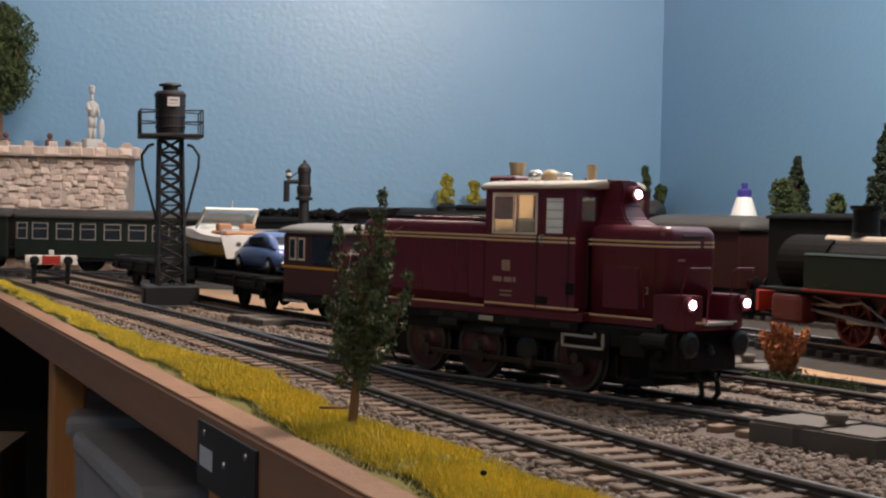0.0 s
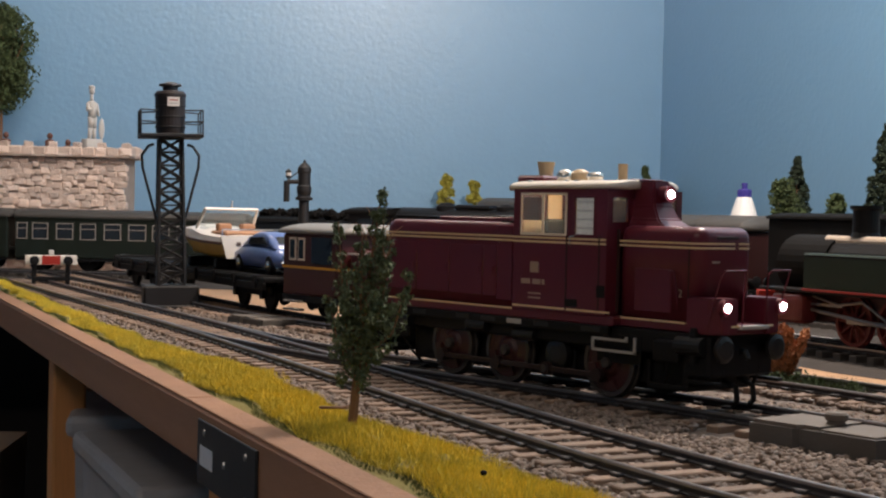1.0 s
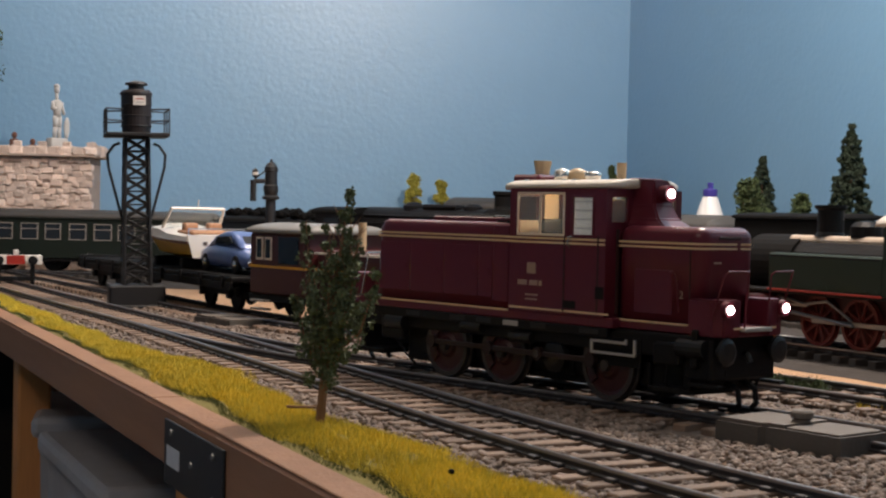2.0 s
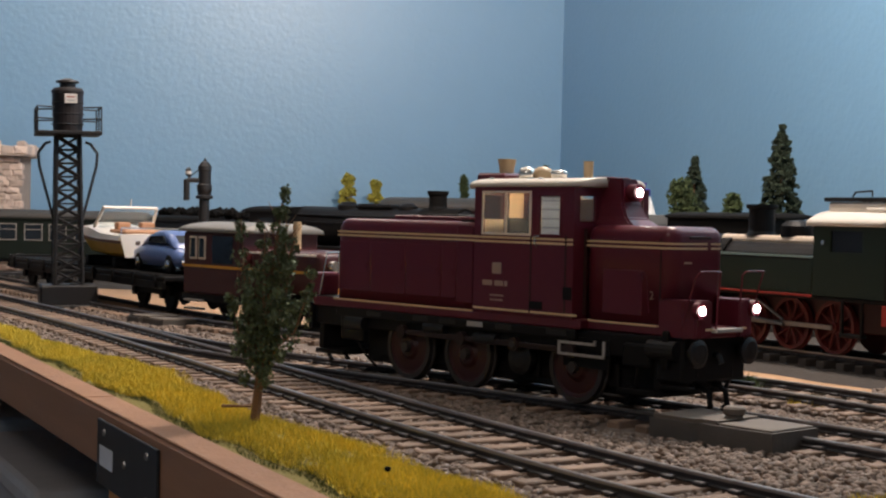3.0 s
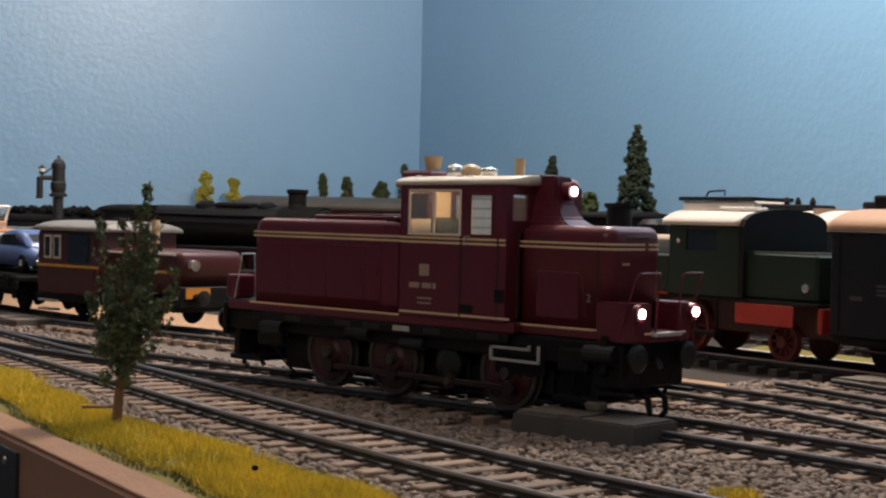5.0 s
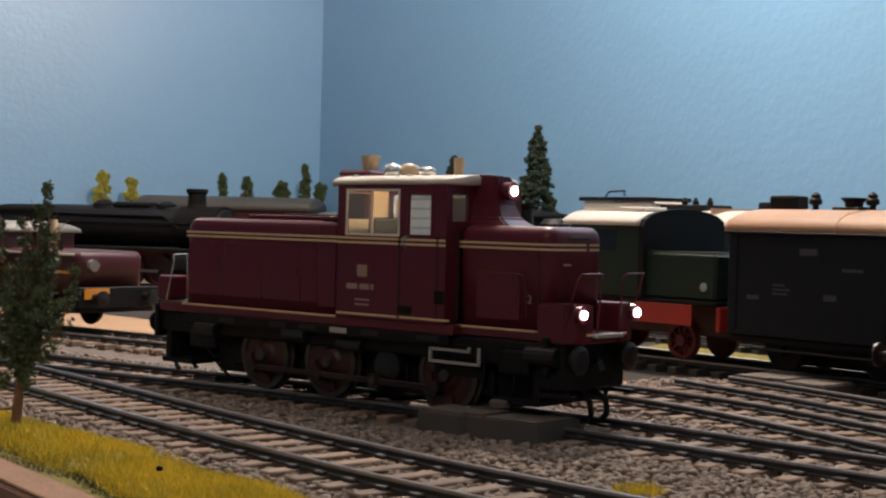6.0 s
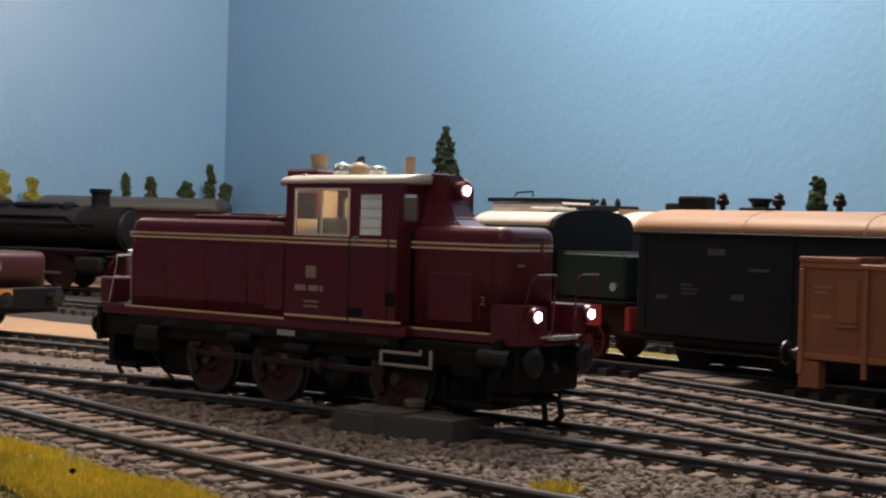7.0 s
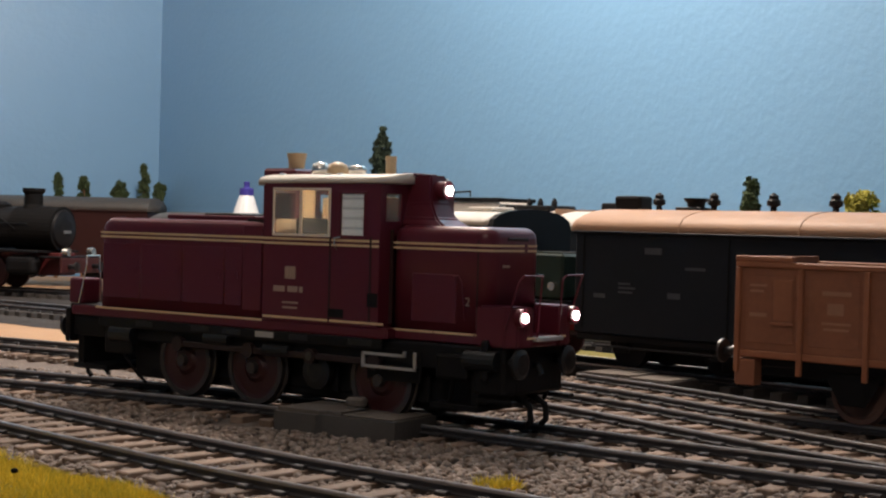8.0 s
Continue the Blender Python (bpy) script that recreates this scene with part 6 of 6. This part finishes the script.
conifer(0.553, 1.778, 233, 40, 4)
conifer(0.513, 2.052, 204, 36, 7)
G1, G2 = "yellow-green trees by the wall", "small trees along the wall"
round_tree("foam_tree", 0.034, 2.755, 118, 192, 38, LEAF_YELLOW, 1, "yellow-green foam tree against the blue wall", G1)
round_tree("foam_tree", 0.085, 2.764, 112, 180, 34, LEAF_YELLOW, 2, "yellow-green foam tree against the blue wall", G1)
column_tree(0.252, 2.773, 110, 190, 22, LEAF_MID, 21, "green column-shaped model tree by the wall")
round_tree("bush_tree", 0.300, 2.781, 110, 191, 26, LEAF_MID, 22, "small green model tree by the wall", G2)
round_tree("bush_tree", 0.366, 2.793, 112, 184, 36, LEAF_MID, 23, "broad green model tree by the wall", G2)
column_tree(0.412, 2.801, 110, 214, 26, LEAF_MID, 24, "tall green column-shaped model tree by the wall")
round_tree("bush_tree", 0.444, 2.815, 110, 190, 34, LEAF_MID, 25, "round green model tree in the corner of the room", G2)
round_tree("bush_tree", 0.484, 2.015, 70, 174, 58, LEAF_MID, 26, "uneven green model tree beside a fir", G2, lumps=34)
round_tree("bush_tree", 0.535, 1.927, 90, 152, 40, LEAF_MID, 27, "small green model tree by the side wall", G2)
column_tree(0.702, 1.152, 90, 160, 22, LEAF_MID, 28, "green column-shaped model tree close to the side wall")
round_tree("foam_tree", 0.724, 1.015, 100, 149, 34, LEAF_YELLOW, 29, "yellow-green foam tree close to the side wall", G1)
round_tree("large_tree", -0.757, 2.615, 282, 470, 128, LEAF_MID, 31, "large dark green model tree behind the castle wall", "", lumps=110, size=2.4)


def plant(x, y, h, material, seed, label, name="shrub"):
    rng = random.Random(seed)
    t = thing(name, pose(x, y, 0.004), label, "plant")
    bm, spots = B(), []
    for k in range(15):
        a, out = k * 2.4, 0.12 + 0.3 * rng.random()
        tip = Vector((math.cos(a) * h * out, math.sin(a) * h * out, h * rng.uniform(0.6, 1.0)))
        limb(bm, (0, 0, 0), tip, 0.9, 0.3)
        for j in range(6):
            p = tip * (0.4 + 0.6 * j / 5)
            spots.append((p.x, p.y, p.z, h * 0.075))
    part("stems", bm, TRUNK, t)
    leaves("foliage", leaf_cloud(rng, spots, 1.1, 40), material, t)
    return t


plant(0.238, 0.975, 42, LEAF_ORANGE, 41, "orange-brown autumn shrub between the tracks")


def low_bush(x, y, w, h, seed, label):
    """A low rounded clump of curled leaves lying on the ground."""
    rng = random.Random(seed)
    t = thing("low_bush", pose(x, y, 0.003), label, "plant", "low bushes between the tracks")
    bm, spots = B(), []
    for k in range(16):
        a, q = rng.uniform(0, 6.28), w / 2 * math.sqrt(rng.random())
        z = h * rng.uniform(0.25, 0.85) * (1 - 0.5 * q / w)
        limb(bm, (0, 0, 0), (q * math.cos(a), q * math.sin(a), z), 0.6, 0.3)
        spots.append((q * math.cos(a), q * math.sin(a), z, h * rng.uniform(0.25, 0.45)))
    part("stems", bm, TRUNK, t)
    leaves("foliage", leaf_cloud(rng, spots, 1.0, 60, 0.7), LEAF_MID, t)
    return t


low_bush(0.240, 0.958, 40, 17, 61, "low dark green bush below an orange shrub")
low_bush(0.268, 0.930, 26, 11, 62, "small dark green bush beside the rails")
low_bush(0.222, 0.985, 24, 10, 63, "small dark green bush beside a turnout box")


def tuft(x, y, z, r, h, n, material, seed, label):
    rng = random.Random(seed)
    verts, faces = [], []
    for k in range(n):
        a, q = rng.uniform(0, 6.28), r * math.sqrt(rng.random())
        bxp, byp = q * math.cos(a), q * math.sin(a)
        lean = Vector((rng.gauss(0, 0.5) + bxp / r * 0.6, rng.gauss(0, 0.5) + byp / r * 0.6, 1)).normalized() * h * rng.uniform(0.5, 1.1)
        wv = Vector((rng.uniform(-1, 1), rng.uniform(-1, 1), 0)).normalized() * 0.5
        i = len(verts)
        verts += [Vector((bxp, byp, 0)) * MM - wv * MM, Vector((bxp, byp, 0)) * MM + wv * MM, (Vector((bxp, byp, 0)) + lean) * MM]
        faces.append((i, i + 1, i + 2))
    ob = new("grass_tuft", raw_mesh("grass_tuft", verts, faces, material))
    ob.matrix_world = pose(x, y, z)
    return tagged(ob, label, "plant", "grass tufts")


tuft(0.2087, 0.542, 0.005, 9, 7, 420, GRASS, 51, "yellow grass tuft in the ballast")
tuft(0.258, 0.950, 0.002, 26, 14, 1300, LEAF_MID, 52, "green grass clump between the tracks")
tuft(0.286, 0.945, 0.002, 14, 10, 500, LEAF_MID, 53, "green grass clump between the tracks")
tuft(0.283, 0.850, 0.004, 9, 7, 300, GRASS, 54, "yellow-green grass tuft beside the rails")
tuft(0.300, 0.880, 0.004, 8, 6, 260, LEAF_MID, 55, "small green grass tuft beside the rails")

# ---- ground cover ----
def dist_to(path, p):
    return np.min(np.linalg.norm(path[None, :, :] - p[:, None, :], axis=2), axis=1)


rng = np.random.default_rng(7)
edge_d = np.array([EDGE.x, EDGE.y])
edge_n = np.array([INW.x, INW.y])
edge_o = np.array([F0.x, F0.y])


def grass_inner(s):
    """How far the grass reaches in from the table edge, s metres from its far end."""
    reach = np.interp(s, [0, .93, 1.05, 1.16, 1.25, 1.37, 1.45, 1.52, 1.75], [.055, .060, .088, .092, .084, .082, .086, .097, .095])
    return reach + 0.003 * np.sin(s * 23.0) + 0.003 * np.sin(s * 61.0)


def height(s, w):
    """Height of the grass bank above the table."""
    e = grass_inner(s)
    u = np.clip((w - 0.018) / (e - 0.018), 0, 1)
    return 0.0085 + 0.004 * np.sin(np.pi * u) + 0.0008 * np.sin(s * 40) - 0.0035 * u


# grass bank
SS = np.linspace(0.0, EDGE_LEN, 240)
verts, faces = [], []
NW = 9
for s in SS:
    for k in range(NW):
        w = 0.0182 + (grass_inner(s) - 0.0182) * k / (NW - 1)
        p = edge_o + edge_d * s + edge_n * w
        verts.append((p[0], p[1], float(height(s, w))))
for i in range(len(SS) - 1):
    for k in range(NW - 1):
        a = i * NW + k
        faces.append((a, a + 1, a + 1 + NW, a + NW))
bank = new("grass_bank", raw_mesh("grass_bank", verts, faces, GRASS_BED))
tagged(bank, "low bank of yellow-green turf along the table edge", "turf", kind="structure")


def blades(name, n, s0, s1, lo, hi, length, material, label, lean=0.5):
    s = rng.uniform(s0, s1, n)
    e = grass_inner(s)
    lo = lo + 0.0035 * (1 + np.sin(s * 29 + 1.1)) + 0.002 * (1 + np.sin(s * 83))
    w = lo + (e * hi - lo) * rng.random(n) ** 0.95
    keep = (np.sin(s * 38 + 2 * np.sin(w * 120)) * np.sin(w * 150 + s * 21 + 1.3) + 0.5 * np.sin(s * 97 + w * 60)) > -1.3 + 0.9 * rng.random(n) ** 2
    keep &= ~(((s > 0.30) & (s < 0.46) & (w < 0.034 + 0.012 * np.sin(s * 45))) | ((s > 0.10) & (s < 0.17)))
    s, w, e = s[keep], w[keep], e[keep]
    n = len(s)
    clump = 0.55 + 0.45 * np.sin(s * 55 + 3 * np.sin(w * 160)) * np.sin(w * 210 + s * 17)
    base = edge_o + edge_d * s[:, None] + edge_n * w[:, None]
    z = height(s, w) - 0.0005
    dirs = rng.normal(0, lean, (n, 3)) + np.array([0, 0, 1.0])
    dirs /= np.linalg.norm(dirs, axis=1)[:, None]
    ln = length * rng.uniform(0.5, 1.15, n) * (0.6 + 0.5 * clump)
    side = rng.normal(0, 1, (n, 3))
    side[:, 2] = 0
    side /= np.linalg.norm(side, axis=1)[:, None]
    b = np.concatenate([base, z[:, None]], 1)
    v = np.empty((n, 3, 3))
    v[:, 0], v[:, 1], v[:, 2] = b - side * 0.00028, b + side * 0.00028, b + dirs * ln[:, None]
    me = bpy.data.meshes.new(name)
    me.vertices.add(3 * n)
    me.vertices.foreach_set("co", v.reshape(-1))
    me.loops.add(3 * n)
    me.loops.foreach_set("vertex_index", np.arange(3 * n))
    me.polygons.add(n)
    me.polygons.foreach_set("loop_start", np.arange(n) * 3)
    me.polygons.foreach_set("loop_total", np.full(n, 3))
    me.update()
    me.validate()
    me.materials.append(material)
    return tagged(new(name, me), label, "grass", kind="stuff")


blades("grass", 120000, 0.62, 1.75, 0.024, 1.0, 0.0062, GRASS, "dense yellow-green static grass fibres along the table edge")
blades("far_grass", 30000, 0.0, 0.62, 0.024, 1.0, 0.0062, GRASS, "yellow-green static grass fibres further along the edge")
blades("dark_grass", 16000, 0.1, 1.75, 0.0185, 0.42, 0.0036, GRASS_DARK, "short dark turf fibres at the foot of the grass")

# ballast bed and stones
def bed_strip(name, path, lo, hi, z, material, label, i0=0, i1=None):
    p = path[i0:i1:2]
    d, n = normals(p)
    verts, faces = [], []
    K = 7
    for k, (a, b) in enumerate(zip(p, n)):
        for j in range(K):
            u = j / (K - 1)
            off = lo + (hi - lo) * u
            w = 0.002 * math.sin(k * 0.7 + j) if j in (0, K - 1) else 0
            q = a + b * (off + w)
            verts.append((q[0], q[1], 0.0003 if j in (0, K - 1) else z + 0.0003 * math.sin(k * 1.3 + j * 2.1)))
    for i in range(len(p) - 1):
        for j in range(K - 1):
            a = i * K + j
            faces.append((a, a + 1, a + 1 + K, a + K))
    ob = new(name, raw_mesh(name, verts, faces, material))
    return tagged(ob, label, "ballast", kind="structure")


bed_strip("ballast_near", TRACK_A, -0.062, 0.052, 0.0052, GRAVEL_BED, "grey-brown ballast bed under the near track")
bed_strip("ballast_loco", TRACK_B, -0.070, 0.075, 0.0046, GRAVEL_BED, "grey-brown ballast bed under the locomotive's track")
bed_strip("ballast_branch", TRACK_C, -0.070, 0.088, 0.0038, GRAVEL_BED, "dark ballast bed under the branch track")
DARK_GROUND = mat("dark_ground", (0.036, 0.030, 0.027), 0.95, var=0.45, scale=50, bump=0.001, bscale=300)
bed_strip("ballast_back", TRACK_K, -0.19, 0.07, 0.0030, DARK_GROUND, "wide strip of dark ground under the back track")
bed_strip("ballast_far", TRACK_E, -0.095, 0.050, 0.0026, DARK_GROUND, "wide strip of dark ground under the far track")
bed_strip("ballast_siding", TRACK_G, -0.060, 0.044, 0.0034, GRAVEL_BED, "dark ballast bed under the siding")

# loose stones on the bed between and beside the near tracks
def gravel(name, n, box4, size, label):
    x0, x1, y0, y1 = box4
    pts = np.stack([rng.uniform(x0, x1, n), rng.uniform(y0, y1, n)], 1)
    da, db, dc, dg = dist_to(TRACK_A[::3], pts), dist_to(TRACK_B[::3], pts), dist_to(TRACK_C[::3], pts), dist_to(TRACK_G[::3], pts)
    w = (pts - edge_o) @ edge_n
    s = (pts - edge_o) @ edge_d
    ok = (w > grass_inner(s) - 0.004) & ((da < 0.082) | (db < 0.082) | (dc < 0.043) | (dg < 0.05))
    for path in (TRACK_A, TRACK_B, TRACK_C, TRACK_G):
        d = dist_to(path[::2], pts)
        ok &= ~((d > 0.0195) & (d < 0.0275))
    # keep off the turnout box
    q = (pts - np.array([0.160, 0.719])) @ np.array([[0.6088, 0.7934], [-0.7934, 0.6088]]).T
    ok &= ~((q[:, 0] > -0.001) & (q[:, 0] < 0.073) & (q[:, 1] > -0.002) & (q[:, 1] < 0.042))
    pts = pts[ok]
    da, db = dist_to(TRACK_A[::3], pts), dist_to(TRACK_B[::3], pts)
    m = len(pts)
    base = []
    for k in range(8):
        bm = B()
        bmesh.ops.create_icosphere(bm, subdivisions=1, radius=1.0)
        for v in bm.verts:
            v.co *= random.Random(k * 100 + v.index).uniform(0.62, 1.15)
        base.append((np.array([v.co for v in bm.verts]), np.array([[v.index for v in f.verts] for f in bm.faces])))
        bm.free()
    V, F, off = [], [], 0
    kind = rng.integers(0, 8, m)
    sc = size * rng.uniform(0.5, 1.25, m) ** 1.0
    rz, rx = rng.uniform(0, 6.28, m), rng.uniform(0, 6.28, m)
    low = 0.0048 + 0.0012 * rng.random(m)
    for i in range(m):
        bv, bf = base[kind[i]]
        c, s_ = math.cos(rz[i]), math.sin(rz[i])
        c2, s2 = math.cos(rx[i]), math.sin(rx[i])
        y = bv[:, 1] * c2 - bv[:, 2] * s2
        z = bv[:, 1] * s2 + bv[:, 2] * c2
        x = bv[:, 0] * 1.25
        V.append(np.stack([pts[i, 0] + sc[i] * (x * c - y * s_), pts[i, 1] + sc[i] * (x * s_ + y * c), low[i] + sc[i] * (0.25 + z * 0.75)], 1))
        F.append(bf + off)
        off += len(bv)
    V, F = np.concatenate(V), np.concatenate(F)
    me = bpy.data.meshes.new(name)
    me.vertices.add(len(V))
    me.vertices.foreach_set("co", V.reshape(-1))
    me.loops.add(3 * len(F))
    me.loops.foreach_set("vertex_index", F.reshape(-1))
    me.polygons.add(len(F))
    me.polygons.foreach_set("loop_start", np.arange(len(F)) * 3)
    me.polygons.foreach_set("loop_total", np.full(len(F), 3))
    me.update()
    me.validate()
    me.materials.append(STONE)
    return tagged(new(name, me), label, "ballast", kind="stuff")


gravel("ballast_stones", 44000, (-0.12, 0.46, 0.42, 1.00), 0.0021, "loose grey-brown ballast stones between the tracks")
gravel("far_ballast_stones", 20000, (-0.46, 0.20, 1.00, 1.75), 0.0021, "grey-brown ballast stones along the far tracks")

# a fallen twig and a dark seed in the grass
tw = B()
limb(tw, (0, 0, 0), (22, 1, 1.5), 0.9, 0.5)
limb(tw, (12, 0.5, 0.8), (18, 6, 2.5), 0.5, 0.3)
solid("twig", tw, TRUNK, "thin brown fallen twig lying in the grass", "twig", pose(-0.052, 0.742, 0.0155, 0, 0, -35))
sd = B()
blob(sd, (0, 0, 0), (1.4, 1.3, 1.1))
solid("seed", sd, BLACK_MATT, "small dark seed lying in the yellow grass", "seed", pose(0.0235, 0.5555, 0.0168), smooth=True)

# yellow turf and a pale kerb between the far tracks
def patch(name, pts, z0, z1, material, label, category):
    return solid(name, prism(B(), [(x * 1000, y * 1000) for x, y in pts], "z", z0, z1), material, label, category, kind="structure")


patch("turf_far", [(0.475, 1.21), (0.545, 1.06), (0.58, 1.075), (0.51, 1.25)], 0.4, 6, GRASS_BED, "yellow-green turf strip between the far tracks", "turf")
patch("kerb", [(0.462, 1.20), (0.588, 0.935), (0.594, 0.938), (0.468, 1.203)], 0.4, 7.5, PAPER, "pale narrow kerb along the turf", "kerb")
patch("plank_loose", [(-0.292, 1.735), (-0.215, 1.600), (-0.200, 1.608), (-0.277, 1.743)], 0.5, 9, PLYWOOD, "loose tan wooden strip beside the track", "plank")


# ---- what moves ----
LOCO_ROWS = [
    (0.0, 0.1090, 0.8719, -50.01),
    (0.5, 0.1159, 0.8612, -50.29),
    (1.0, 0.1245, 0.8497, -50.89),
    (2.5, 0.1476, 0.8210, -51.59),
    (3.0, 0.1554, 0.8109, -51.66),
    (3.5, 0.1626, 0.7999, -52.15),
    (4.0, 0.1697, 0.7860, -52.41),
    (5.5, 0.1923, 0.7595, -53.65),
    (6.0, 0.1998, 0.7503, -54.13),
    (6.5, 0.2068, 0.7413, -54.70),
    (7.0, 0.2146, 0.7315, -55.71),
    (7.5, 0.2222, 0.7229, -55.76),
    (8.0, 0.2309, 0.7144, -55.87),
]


def motions():
    # the locomotive drives along its track; the wheels roll with it
    way = 0.0
    spins = []
    last = None
    for t, x, y, a in LOCO_ROWS:
        if last is not None:
            way += math.hypot(x - last[0], y - last[1])
        last = (x, y)
        spins.append((t, way))
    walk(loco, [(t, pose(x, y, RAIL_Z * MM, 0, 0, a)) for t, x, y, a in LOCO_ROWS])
    times = [k * 0.25 for k in range(33)]
    ts, ws = [s[0] for s in spins], [s[1] for s in spins]
    roll = [(t, math.degrees(float(np.interp(t, ts, ws)) / 0.0195)) for t in times]
    for ob, wx, side, wr in WHEELS:
        z = 20.5 if wx == -42 else wr
        yy = 25.0 if wx == -42 else 23.6
        walk(ob, [(t, pose(wx * MM, side * yy * MM, z * MM, 0, a + 40 + (90 if side > 0 else 0), 0)) for t, a in roll])
    for ob, side in RODS:
        rows = []
        for t, a in roll:
            b = math.radians(a + 40 + (90 if side > 0 else 0))
            rows.append((t, pose(9.0 * MM * math.cos(b), 0, (19.8 - 9.0 * math.sin(b)) * MM)))
        walk(ob, rows)


motions()
